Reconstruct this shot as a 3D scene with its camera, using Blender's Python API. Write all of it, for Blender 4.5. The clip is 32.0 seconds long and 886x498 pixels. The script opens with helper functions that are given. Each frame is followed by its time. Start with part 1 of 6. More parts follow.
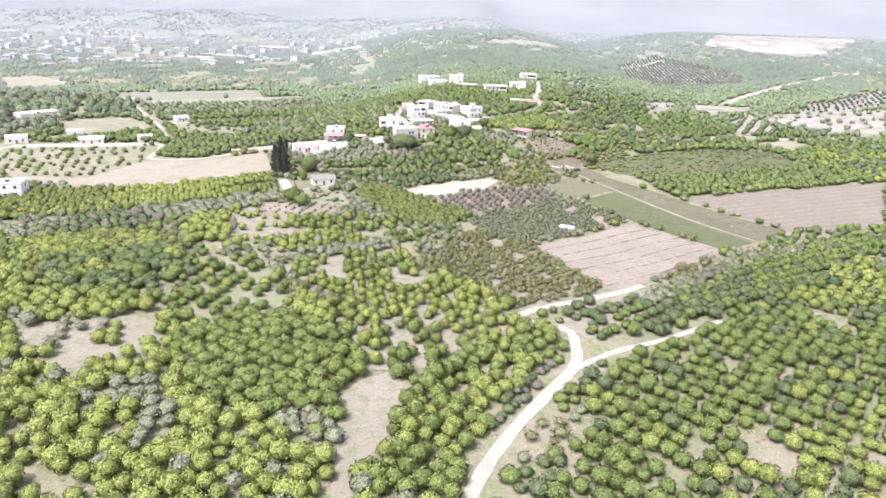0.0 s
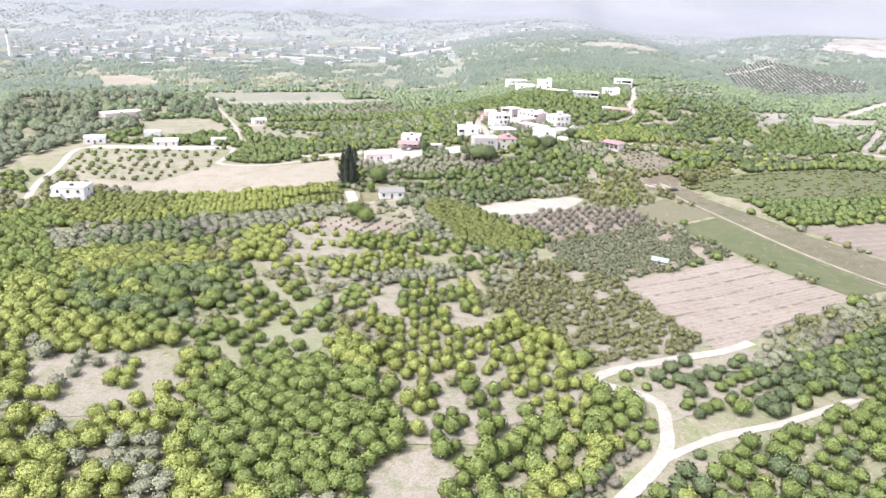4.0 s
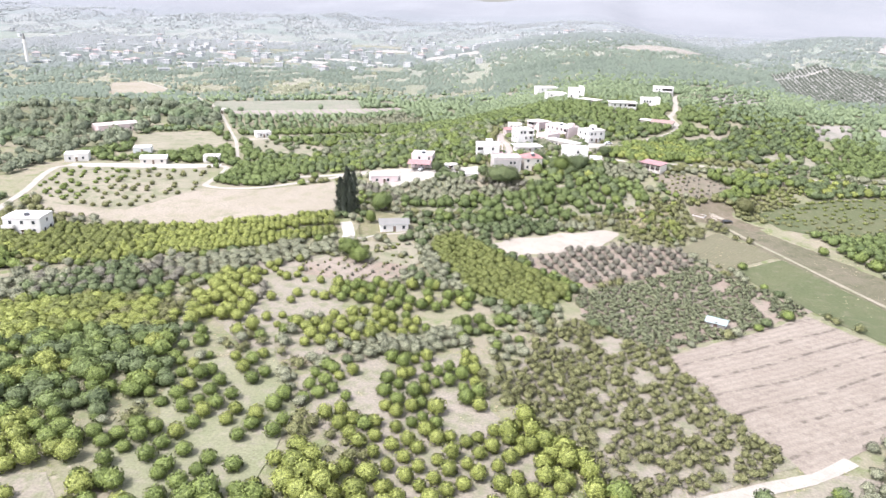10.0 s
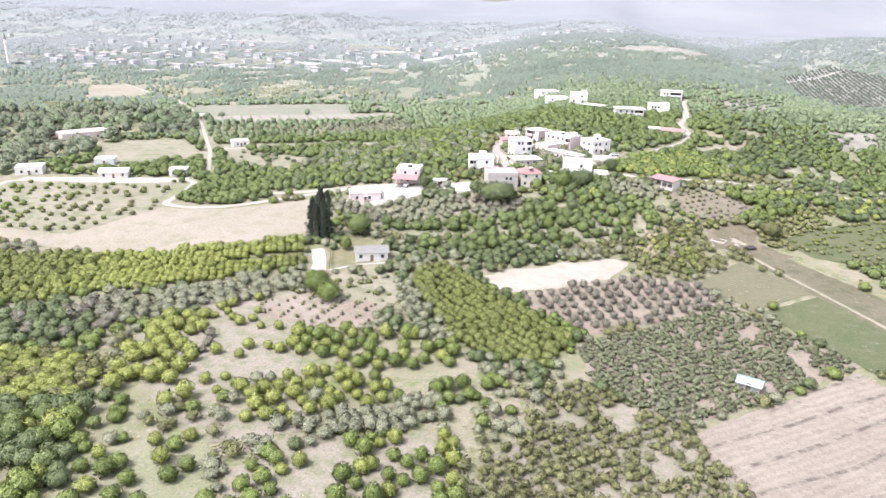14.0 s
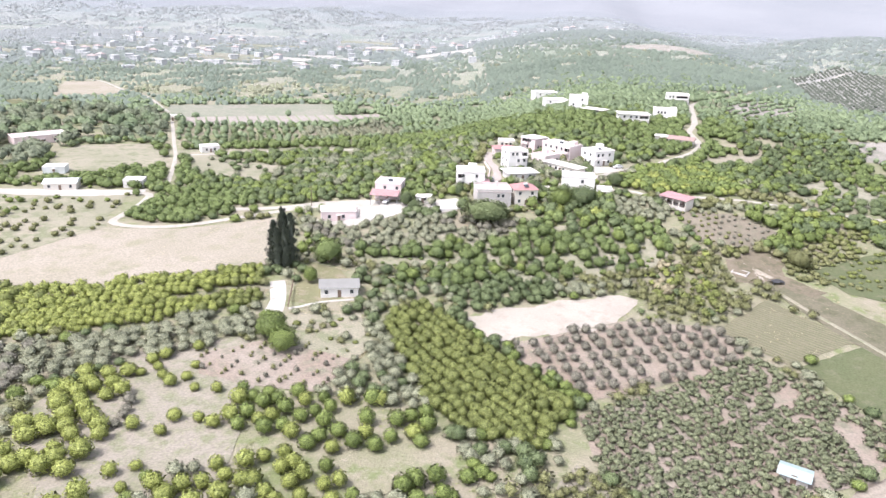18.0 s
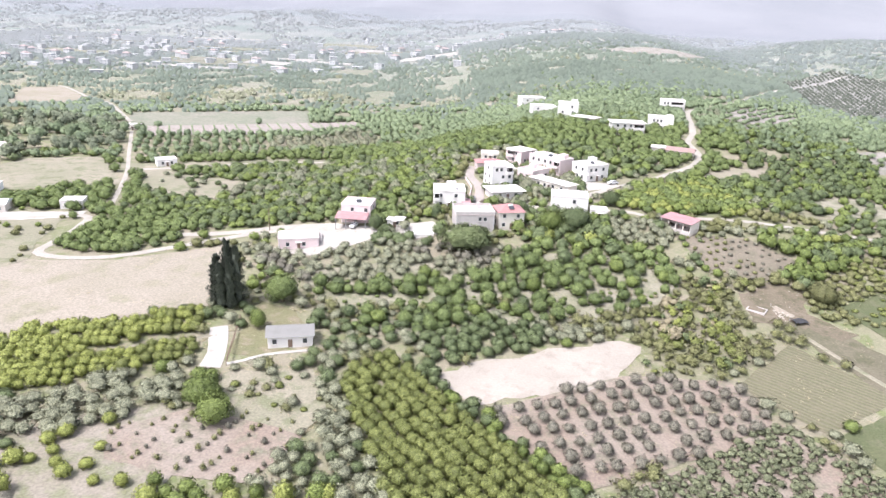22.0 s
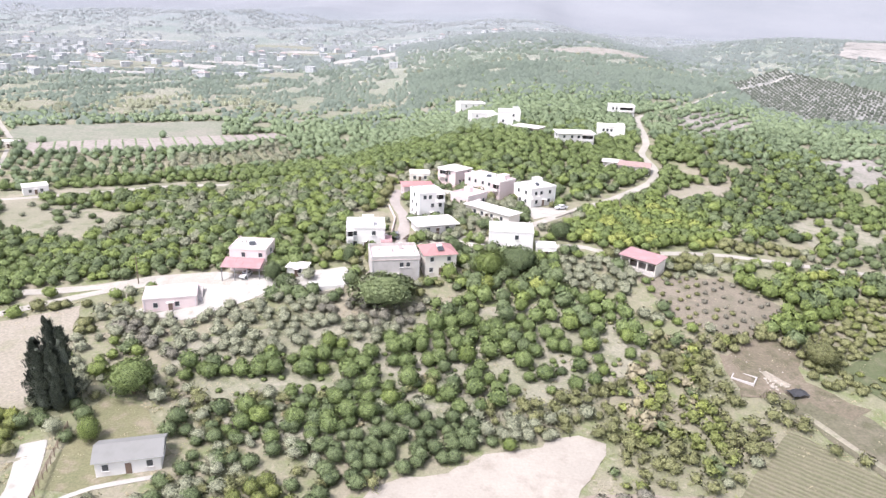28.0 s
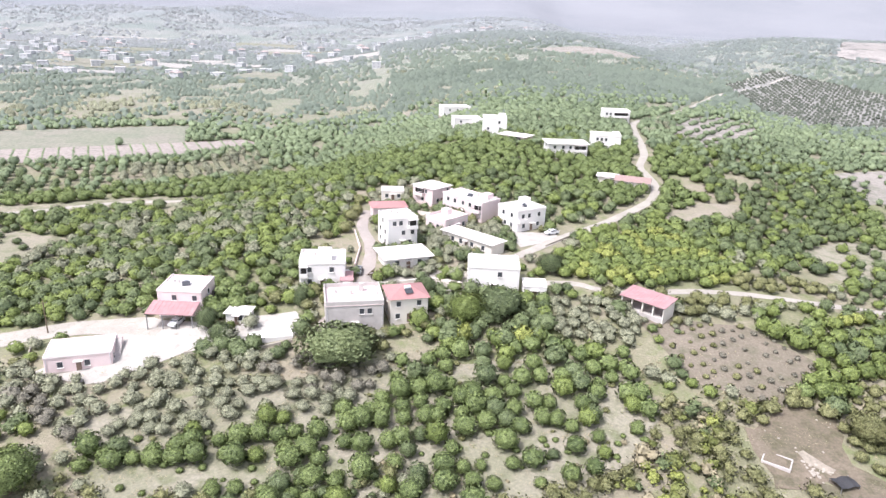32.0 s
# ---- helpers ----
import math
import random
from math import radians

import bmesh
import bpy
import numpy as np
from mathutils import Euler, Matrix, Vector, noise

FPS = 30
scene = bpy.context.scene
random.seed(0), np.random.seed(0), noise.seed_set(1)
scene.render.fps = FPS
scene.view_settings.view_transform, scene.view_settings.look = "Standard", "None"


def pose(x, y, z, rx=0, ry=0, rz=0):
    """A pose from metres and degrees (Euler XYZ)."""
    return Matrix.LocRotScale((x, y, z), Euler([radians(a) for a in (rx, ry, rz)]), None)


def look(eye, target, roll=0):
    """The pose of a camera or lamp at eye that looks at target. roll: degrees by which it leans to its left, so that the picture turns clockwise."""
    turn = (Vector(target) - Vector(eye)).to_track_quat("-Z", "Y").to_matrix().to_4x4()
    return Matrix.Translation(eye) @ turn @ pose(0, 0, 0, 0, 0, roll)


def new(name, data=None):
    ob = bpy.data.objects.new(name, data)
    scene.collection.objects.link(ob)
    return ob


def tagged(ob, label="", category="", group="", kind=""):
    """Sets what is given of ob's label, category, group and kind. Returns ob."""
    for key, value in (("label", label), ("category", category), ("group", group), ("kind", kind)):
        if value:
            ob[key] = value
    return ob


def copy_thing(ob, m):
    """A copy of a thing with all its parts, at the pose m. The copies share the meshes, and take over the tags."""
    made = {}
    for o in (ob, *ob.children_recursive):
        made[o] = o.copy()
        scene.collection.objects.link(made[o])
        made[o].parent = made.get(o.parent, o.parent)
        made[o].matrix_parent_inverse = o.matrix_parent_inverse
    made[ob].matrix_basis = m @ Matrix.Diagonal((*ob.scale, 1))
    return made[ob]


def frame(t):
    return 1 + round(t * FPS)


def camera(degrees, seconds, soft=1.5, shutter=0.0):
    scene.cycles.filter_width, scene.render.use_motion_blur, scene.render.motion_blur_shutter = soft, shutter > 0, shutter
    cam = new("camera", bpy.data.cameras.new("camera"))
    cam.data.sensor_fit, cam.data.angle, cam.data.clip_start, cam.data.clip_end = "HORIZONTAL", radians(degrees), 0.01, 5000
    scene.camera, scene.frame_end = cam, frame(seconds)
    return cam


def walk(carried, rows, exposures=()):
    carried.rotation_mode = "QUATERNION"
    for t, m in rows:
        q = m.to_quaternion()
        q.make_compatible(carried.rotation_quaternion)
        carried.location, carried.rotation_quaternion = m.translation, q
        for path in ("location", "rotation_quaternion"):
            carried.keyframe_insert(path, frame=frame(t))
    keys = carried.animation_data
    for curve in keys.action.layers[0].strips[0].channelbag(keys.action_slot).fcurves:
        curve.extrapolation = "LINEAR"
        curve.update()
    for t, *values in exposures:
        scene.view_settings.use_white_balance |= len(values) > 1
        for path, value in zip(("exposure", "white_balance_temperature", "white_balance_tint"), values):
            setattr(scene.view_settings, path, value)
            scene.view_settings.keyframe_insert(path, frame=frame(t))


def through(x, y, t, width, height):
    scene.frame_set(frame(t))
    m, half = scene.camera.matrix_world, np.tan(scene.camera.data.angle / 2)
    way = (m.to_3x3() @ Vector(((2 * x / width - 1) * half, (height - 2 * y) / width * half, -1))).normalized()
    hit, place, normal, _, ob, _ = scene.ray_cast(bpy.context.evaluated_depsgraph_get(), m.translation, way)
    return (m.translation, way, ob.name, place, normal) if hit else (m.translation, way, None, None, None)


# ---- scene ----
cam = camera(66.1, 32.0, soft=1.4)
PATH = [
    (0, (1.327, -0.076, 79.462), (1.318, 1.811, 78.802), 2.1),
    (0.5, (1.431, 3.348, 79.509), (1.406, 5.236, 78.85), 2.1),
    (1, (1.716, 6.821, 79.551), (1.666, 8.709, 78.891), 2.1),
    (1.5, (2.159, 10.43, 79.552), (2.074, 12.316, 78.891), 2.1),
    (2, (2.727, 14.071, 79.51), (2.605, 15.955, 78.848), 2.1),
    (2.5, (3.343, 17.724, 79.424), (3.185, 19.604, 78.761), 2.1),
    (3, (3.873, 21.519, 79.346), (3.684, 23.396, 78.682), 2.1),
    (3.5, (4.332, 25.369, 79.305), (4.111, 27.242, 78.64), 2.1),
    (5.5, (5.915, 40.494, 78.776), (5.581, 42.35, 78.112), 2.0),
    (6, (6.013, 44.284, 78.758), (5.676, 46.14, 78.094), 1.9),
    (6.5, (5.765, 48.098, 78.862), (5.429, 49.954, 78.197), 2.0),
    (7, (5.602, 51.792, 78.966), (5.266, 53.648, 78.302), 1.9),
    (8, (5.627, 59.133, 79.168), (5.288, 60.988, 78.503), 2.0),
    (9, (5.663, 67.051, 79.277), (5.319, 68.906, 78.613), 2.0),
    (9.5, (5.677, 70.976, 79.192), (5.331, 72.831, 78.529), 1.9),
    (10, (5.595, 75.039, 79.13), (5.248, 76.894, 78.468), 1.8),
    (10.5, (5.545, 79.152, 79.099), (5.196, 81.007, 78.438), 1.8),
    (11, (5.547, 83.264, 79.123), (5.197, 85.118, 78.461), 1.7),
    (11.5, (5.553, 87.353, 79.163), (5.201, 89.207, 78.502), 1.6),
    (12, (5.278, 91.697, 79.147), (4.927, 93.551, 78.484), 1.7),
    (12.5, (4.972, 95.923, 79.067), (4.622, 97.777, 78.404), 1.8),
    (13, (4.732, 100.126, 78.968), (4.383, 101.98, 78.305), 1.7),
    (13.5, (4.574, 104.42, 78.878), (4.224, 106.274, 78.215), 1.8),
    (14, (4.585, 108.75, 78.774), (4.234, 110.604, 78.111), 1.8),
    (14.5, (4.525, 113.006, 78.682), (4.174, 114.86, 78.017), 1.8),
    (18, (2.626, 142.266, 78.761), (2.287, 144.118, 78.087), 2.3),
    (19, (1.984, 149.242, 78.499), (1.646, 151.096, 77.828), 2.5),
    (19.5, (1.815, 153.032, 78.316), (1.478, 154.885, 77.644), 2.5),
    (20, (1.704, 156.989, 78.145), (1.366, 158.843, 77.474), 2.4),
    (20.5, (1.586, 161.015, 77.992), (1.249, 162.869, 77.323), 2.4),
    (21, (1.498, 165.017, 77.885), (1.168, 166.873, 77.215), 2.4),
    (21.5, (1.434, 168.914, 77.786), (1.115, 170.772, 77.118), 2.4),
    (22, (1.4, 172.751, 77.687), (1.092, 174.612, 77.021), 2.3),
    (22.5, (1.402, 176.566, 77.582), (1.114, 178.431, 76.92), 2.2),
    (23, (1.454, 180.358, 77.493), (1.183, 182.226, 76.832), 2.2),
    (23.5, (1.555, 184.026, 77.382), (1.294, 185.896, 76.722), 2.1),
    (24, (1.666, 187.685, 77.323), (1.403, 189.555, 76.664), 2.1),
    (24.5, (1.791, 191.408, 77.274), (1.531, 193.278, 76.615), 2.1),
    (25, (1.957, 195.14, 77.231), (1.708, 197.011, 76.572), 2.1),
    (25.5, (2.16, 198.761, 77.215), (1.924, 200.634, 76.556), 2.0),
    (28, (3.155, 217.452, 76.978), (2.994, 219.333, 76.317), 2.2),
    (28.5, (3.301, 221.282, 76.954), (3.151, 223.164, 76.293), 2.3),
    (29, (3.469, 225.208, 76.924), (3.32, 227.089, 76.263), 2.3),
    (29.5, (3.621, 229.0, 76.883), (3.472, 230.881, 76.221), 2.3),
    (30, (3.937, 232.753, 76.889), (3.787, 234.634, 76.226), 2.3),
    (30.5, (4.286, 236.517, 76.87), (4.135, 238.397, 76.207), 2.3),
    (31, (4.538, 240.448, 76.856), (4.393, 242.329, 76.192), 2.3),
    (31.5, (4.732, 244.332, 76.847), (4.596, 246.213, 76.183), 2.3),
    (32, (4.86, 248.096, 76.897), (4.729, 249.977, 76.232), 2.4),
]
walk(cam, [(t, look(eye, target, roll)) for t, eye, target, roll in PATH], exposures=[(0, 1.17, 6280, 15), (12, 1.14, 6290, 15), (20, 1.08, 6240, 16), (32, 0.99, 6240, 17)])

# ---- daylight: bright hazy sky, veiled high sun ----
SUN_EL, SUN_AZ = radians(60), radians(226)
world = bpy.data.worlds.new("hazy_sky")
scene.world = world
world.use_nodes = True
wn, wl = world.node_tree.nodes, world.node_tree.links
sky = wn.new("ShaderNodeTexSky")
sky.sky_type, sky.sun_disc = "NISHITA", False
sky.sun_elevation, sky.sun_rotation = SUN_EL, SUN_AZ
sky.air_density, sky.dust_density, sky.ozone_density = 1.0, 2.0, 1.0
soft_sky = wn.new("ShaderNodeHueSaturation")
soft_sky.inputs["Saturation"].default_value = 0.36
wl.new(sky.outputs[0], soft_sky.inputs["Color"])
wl.new(soft_sky.outputs[0], wn["Background"].inputs[0])
wn["Background"].inputs[1].default_value = 0.15
sun = new("sun", bpy.data.lights.new("sun", "SUN"))
sun.data.energy, sun.data.angle, sun.data.color = 2.5, radians(12), (1.0, 0.96, 0.9)
sun.matrix_world = look(
    (500 * math.sin(SUN_AZ) * math.cos(SUN_EL), 500 * math.cos(SUN_AZ) * math.cos(SUN_EL), 500 * math.sin(SUN_EL)), (0, 0, 0))


# ---- materials ----
def material(name):
    m = bpy.data.materials.new(name)
    m.use_nodes = True
    return m, m.node_tree.nodes, m.node_tree.links, m.node_tree.nodes["Principled BSDF"]


def mix(n, l, fac, a, b):
    node = n.new("ShaderNodeMix")
    node.data_type = "RGBA"
    for slot, v in ((0, fac), (6, a), (7, b)):
        if isinstance(v, (int, float)):
            node.inputs[slot].default_value = v
        elif isinstance(v, tuple):
            node.inputs[slot].default_value = (*v, 1)
        else:
            l.new(v, node.inputs[slot])
    return node.outputs[2]


def noise_fac(n, l, scale, detail=4, lo=0.35, hi=0.65, coord=None, rough=0.6):
    if coord is None:
        coord = n.new("ShaderNodeNewGeometry").outputs["Position"]
    tex = n.new("ShaderNodeTexNoise")
    tex.inputs["Scale"].default_value, tex.inputs["Detail"].default_value = scale, detail
    tex.inputs["Roughness"].default_value = rough
    l.new(coord, tex.inputs["Vector"])
    ramp = n.new("ShaderNodeMapRange")
    ramp.inputs[1].default_value, ramp.inputs[2].default_value = lo, hi
    l.new(tex.outputs[0], ramp.inputs[0])
    return ramp.outputs[0]


def bumped(n, l, p, height, strength, dist=0.1):
    b = n.new("ShaderNodeBump")
    b.inputs["Strength"].default_value, b.inputs["Distance"].default_value = strength, dist
    l.new(height, b.inputs["Height"])
    l.new(b.outputs[0], p.inputs["Normal"])


def dusty(c, k=0.77):
    """An earth colour as it lies dry and dusty."""
    g = 0.3 * c[0] + 0.6 * c[1] + 0.1 * c[2]
    return tuple(k * (0.72 * v + 0.28 * g) for v in c)


def soil(name, a, b, c=None, big=0.05, mid=0.35, fine=2.5, c_at=(0.5, 0.62), gritty=0.26):
    """Open ground: two tones over large patches, a third in stains, grain and clods."""
    m, n, l, p = material(name)
    a, b, c = dusty(a), dusty(b), c and dusty(c)
    col = mix(n, l, noise_fac(n, l, big, 5, 0.38, 0.62), a, b)
    if c:
        col = mix(n, l, noise_fac(n, l, mid, 5, *c_at), col, c)
    grain = noise_fac(n, l, fine, 5, 0.25, 0.75)
    dark = n.new("ShaderNodeMixRGB")
    dark.blend_type, dark.inputs[0].default_value = "OVERLAY", gritty
    l.new(col, dark.inputs[1])
    l.new(grain, dark.inputs[2])
    l.new(dark.outputs[0], p.inputs["Base Color"])
    p.inputs["Roughness"].default_value = 0.95
    p.inputs["Specular IOR Level"].default_value = 0.15
    bumped(n, l, p, grain, 0.3, 0.2)
    return m


def furrowed(name, a, b, angle, step, stain, depth=0.5, lines=0):
    """Worked earth in straight furrows. lines: the spacing of broken strips of dark clods and weeds."""
    m, n, l, p = material(name)
    a, b, stain = dusty(a), dusty(b), dusty(stain)
    pos = n.new("ShaderNodeNewGeometry").outputs["Position"]
    turn = n.new("ShaderNodeMapping")
    turn.inputs["Rotation"].default_value = (0, 0, radians(-angle))
    l.new(pos, turn.inputs["Vector"])
    wave = n.new("ShaderNodeTexWave")
    wave.bands_direction = "Y"
    wave.inputs["Scale"].default_value = 0.314 / step
    wave.inputs["Distortion"].default_value, wave.inputs["Detail"].default_value = 3.0, 3
    wave.inputs["Detail Scale"].default_value = 1.2
    l.new(turn.outputs[0], wave.inputs["Vector"])
    col = mix(n, l, noise_fac(n, l, 0.05, 5, 0.36, 0.64), a, b)
    col = mix(n, l, noise_fac(n, l, 0.5, 6, 0.5, 0.75), col, stain)
    fac = n.new("ShaderNodeMath")
    fac.operation, fac.inputs[1].default_value = "MULTIPLY", depth
    l.new(wave.outputs["Fac"], fac.inputs[0])
    col = mix(n, l, fac.outputs[0], col, stain)
    if lines:
        strip = n.new("ShaderNodeTexWave")
        strip.bands_direction = "Y"
        strip.inputs["Scale"].default_value = 0.314 / lines
        strip.inputs["Distortion"].default_value, strip.inputs["Detail"].default_value = 2.4, 4
        strip.inputs["Detail Scale"].default_value = 0.6
        l.new(turn.outputs[0], strip.inputs["Vector"])
        sharp = n.new("ShaderNodeMapRange")
        sharp.inputs[1].default_value, sharp.inputs[2].default_value = 0.93, 0.99
        l.new(strip.outputs["Fac"], sharp.inputs[0])
        broken = n.new("ShaderNodeMath")
        broken.operation = "MULTIPLY"
        l.new(sharp.outputs[0], broken.inputs[0])
        l.new(noise_fac(n, l, 0.3, 6, 0.42, 0.58), broken.inputs[1])
        col = mix(n, l, broken.outputs[0], col, tuple(0.62 * v for v in stain))
    grain = noise_fac(n, l, 2.2, 5, 0.25, 0.75)
    over = n.new("ShaderNodeMixRGB")
    over.blend_type, over.inputs[0].default_value = "OVERLAY", 0.22
    l.new(col, over.inputs[1])
    l.new(grain, over.inputs[2])
    l.new(over.outputs[0], p.inputs["Base Color"])
    p.inputs["Roughness"].default_value = 0.95
    bumped(n, l, p, wave.outputs["Fac"], 0.4, 0.3)
    return m


def leaves(name, dark, light, single=False, through=0.25, mottle=True, rounded=True):
    """Foliage between two greens: by tree, by clump and by leaf. single: for trees that are objects of their own."""
    m, n, l, p = material(name)
    if single:
        tone = n.new("ShaderNodeObjectInfo").outputs["Random"]
    else:
        at = n.new("ShaderNodeAttribute")
        at.attribute_name = "tone"
        tone = at.outputs["Fac"]
    clump = n.new("ShaderNodeNewGeometry").outputs["Random Per Island"]
    add = n.new("ShaderNodeMath")
    add.operation, add.inputs[1].default_value = "MULTIPLY_ADD", 0.75
    l.new(clump, add.inputs[0])
    sub = n.new("ShaderNodeMath")
    sub.operation, sub.inputs[1].default_value, sub.inputs[2].default_value = "MULTIPLY_ADD", 0.85, 0.12
    l.new(tone, sub.inputs[0])
    l.new(sub.outputs[0], add.inputs[2])
    col = mix(n, l, add.outputs[0], dark, light)
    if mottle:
        # noise painted dark, standing for the shaded gaps between leaves
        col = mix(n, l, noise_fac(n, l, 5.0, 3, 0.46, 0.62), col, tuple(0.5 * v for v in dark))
    l.new(col, p.inputs["Base Color"])
    p.inputs["Roughness"].default_value = 0.6
    p.inputs["Specular IOR Level"].default_value = 0.3
    t = n.new("ShaderNodeBsdfTranslucent")
    l.new(col, t.inputs[0])
    ms = n.new("ShaderNodeMixShader")
    ms.inputs[0].default_value = through
    l.new(p.outputs[0], ms.inputs[1])
    l.new(t.outputs[0], ms.inputs[2])
    l.new(ms.outputs[0], n["Material Output"].inputs[0])
    if rounded:
        # leaf clumps are shaded by the way they face out of their crown
        out = n.new("ShaderNodeAttribute")
        out.attribute_name = "outward"
        turn = n.new("ShaderNodeVectorTransform")
        turn.vector_type, turn.convert_from, turn.convert_to = "NORMAL", "OBJECT", "WORLD"
        l.new(out.outputs["Vector"], turn.inputs[0])
        unit = n.new("ShaderNodeVectorMath")
        unit.operation = "NORMALIZE"
        l.new(turn.outputs[0], unit.inputs[0])
        l.new(unit.outputs[0], p.inputs["Normal"])
        l.new(unit.outputs[0], t.inputs["Normal"])
        m.cycles.use_bump_map_correction = False
    return m


def painted(name, color, rough=0.85, dirt=(0.35, 0.32, 0.28), amount=0.35, metal=0.0, scale=0.5):
    """Plaster, paint or concrete with stains and fine grain."""
    m, n, l, p = material(name)
    f = noise_fac(n, l, scale, 6, 0.45, 0.85)
    k = n.new("ShaderNodeMath")
    k.operation, k.inputs[1].default_value = "MULTIPLY", amount
    l.new(f, k.inputs[0])
    col = mix(n, l, k.outputs[0], color, dirt)
    fine = noise_fac(n, l, 9.0, 4, 0.3, 0.7)
    k2 = n.new("ShaderNodeMath")
    k2.operation, k2.inputs[1].default_value = "MULTIPLY", 0.12
    l.new(fine, k2.inputs[0])
    col = mix(n, l, k2.outputs[0], col, dirt)
    l.new(col, p.inputs["Base Color"])
    p.inputs["Roughness"].default_value, p.inputs["Metallic"].default_value = rough, metal
    bumped(n, l, p, fine, 0.15, 0.02)
    return m


def plain(name, color, rough=0.6, metal=0.0):
    m, n, l, p = material(name)
    l.new(mix(n, l, noise_fac(n, l, 4.0, 4, 0.3, 0.8), color, tuple(0.7 * v for v in color)), p.inputs["Base Color"])
    p.inputs["Roughness"].default_value, p.inputs["Metallic"].default_value = rough, metal
    return m


M_PLOUGH = furrowed("ploughed_earth", (0.36, 0.288, 0.222), (0.42, 0.345, 0.27), 37, 1.9, (0.27, 0.21, 0.16), 0.35, lines=7.5)
M_PLOUGH2 = furrowed("ploughed_earth_far", (0.29, 0.225, 0.175), (0.34, 0.27, 0.21), 20, 4.5, (0.215, 0.18, 0.13))
M_CROP = furrowed("green_crop", (0.15, 0.162, 0.06), (0.2, 0.19, 0.085), -33, 1.3, (0.255, 0.215, 0.125), 0.75)
M_CROP2 = soil("close_green_crop", (0.13, 0.162, 0.06), (0.158, 0.175, 0.07), (0.2, 0.195, 0.1), 0.06, 0.3, 2.2, (0.52, 0.7))
M_DRYGRASS = soil("dry_grass", (0.40, 0.35, 0.25), (0.33, 0.31, 0.20), (0.26, 0.27, 0.14), 0.04, 0.2, 1.8)
M_FALLOW = soil("fallow_grass", (0.235, 0.2, 0.13), (0.19, 0.175, 0.1), (0.15, 0.15, 0.075), 0.05, 0.25, 1.8, (0.48, 0.68))
M_STUBBLE = soil("stubble", (0.43, 0.365, 0.28), (0.38, 0.33, 0.235), (0.33, 0.31, 0.19), 0.03, 0.12, 1.6, (0.52, 0.7))
M_SAND = soil("pale_sand", (0.53, 0.46, 0.385), (0.465, 0.405, 0.335), (0.40, 0.34, 0.27), 0.06, 0.3, 2.0, (0.52, 0.75), 0.08)
M_TRACK = soil("chalk_track", (0.545, 0.495, 0.425), (0.48, 0.435, 0.37), (0.40, 0.37, 0.29), 0.2, 0.9, 3.0, (0.55, 0.75), 0.12)
M_YARD = soil("white_yard", (0.60, 0.565, 0.51), (0.53, 0.49, 0.44), (0.42, 0.385, 0.33), 0.1, 0.5, 2.0, (0.55, 0.75), 0.12)
M_BARE = soil("bare_orchard_soil", (0.395, 0.338, 0.268), (0.355, 0.31, 0.228), (0.275, 0.28, 0.15), 0.06, 0.3, 2.0, (0.46, 0.64))
M_REDSOIL = soil("reddish_soil", (0.40, 0.325, 0.26), (0.365, 0.27, 0.205), (0.27, 0.25, 0.165), 0.06, 0.3, 2.0, (0.5, 0.68))
M_HILL = soil("pale_hill_grass", (0.40, 0.365, 0.265), (0.325, 0.315, 0.195), (0.22, 0.24, 0.11), 0.05, 0.25, 1.8, (0.48, 0.66))
M_SAPLING = soil("brown_slope_soil", (0.31, 0.255, 0.185), (0.265, 0.222, 0.155), (0.205, 0.19, 0.115), 0.06, 0.3, 2.0, (0.5, 0.68))
M_GARDEN = soil("dry_lawn", (0.27, 0.25, 0.115), (0.225, 0.225, 0.095), (0.33, 0.275, 0.17), 0.09, 0.35, 2.5, (0.5, 0.66))
M_LAWN = soil("lawn", (0.17, 0.185, 0.07), (0.215, 0.205, 0.085), None, 0.1, 0.3, 2.5)
# far_field is painted paler to imitate the haze of the distance
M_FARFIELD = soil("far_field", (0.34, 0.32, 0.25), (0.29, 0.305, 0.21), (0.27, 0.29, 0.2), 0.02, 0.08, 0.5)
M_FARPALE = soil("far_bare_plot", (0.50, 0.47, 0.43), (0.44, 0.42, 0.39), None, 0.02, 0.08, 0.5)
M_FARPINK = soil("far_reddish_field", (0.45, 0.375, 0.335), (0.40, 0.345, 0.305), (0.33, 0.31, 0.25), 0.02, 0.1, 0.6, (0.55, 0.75))

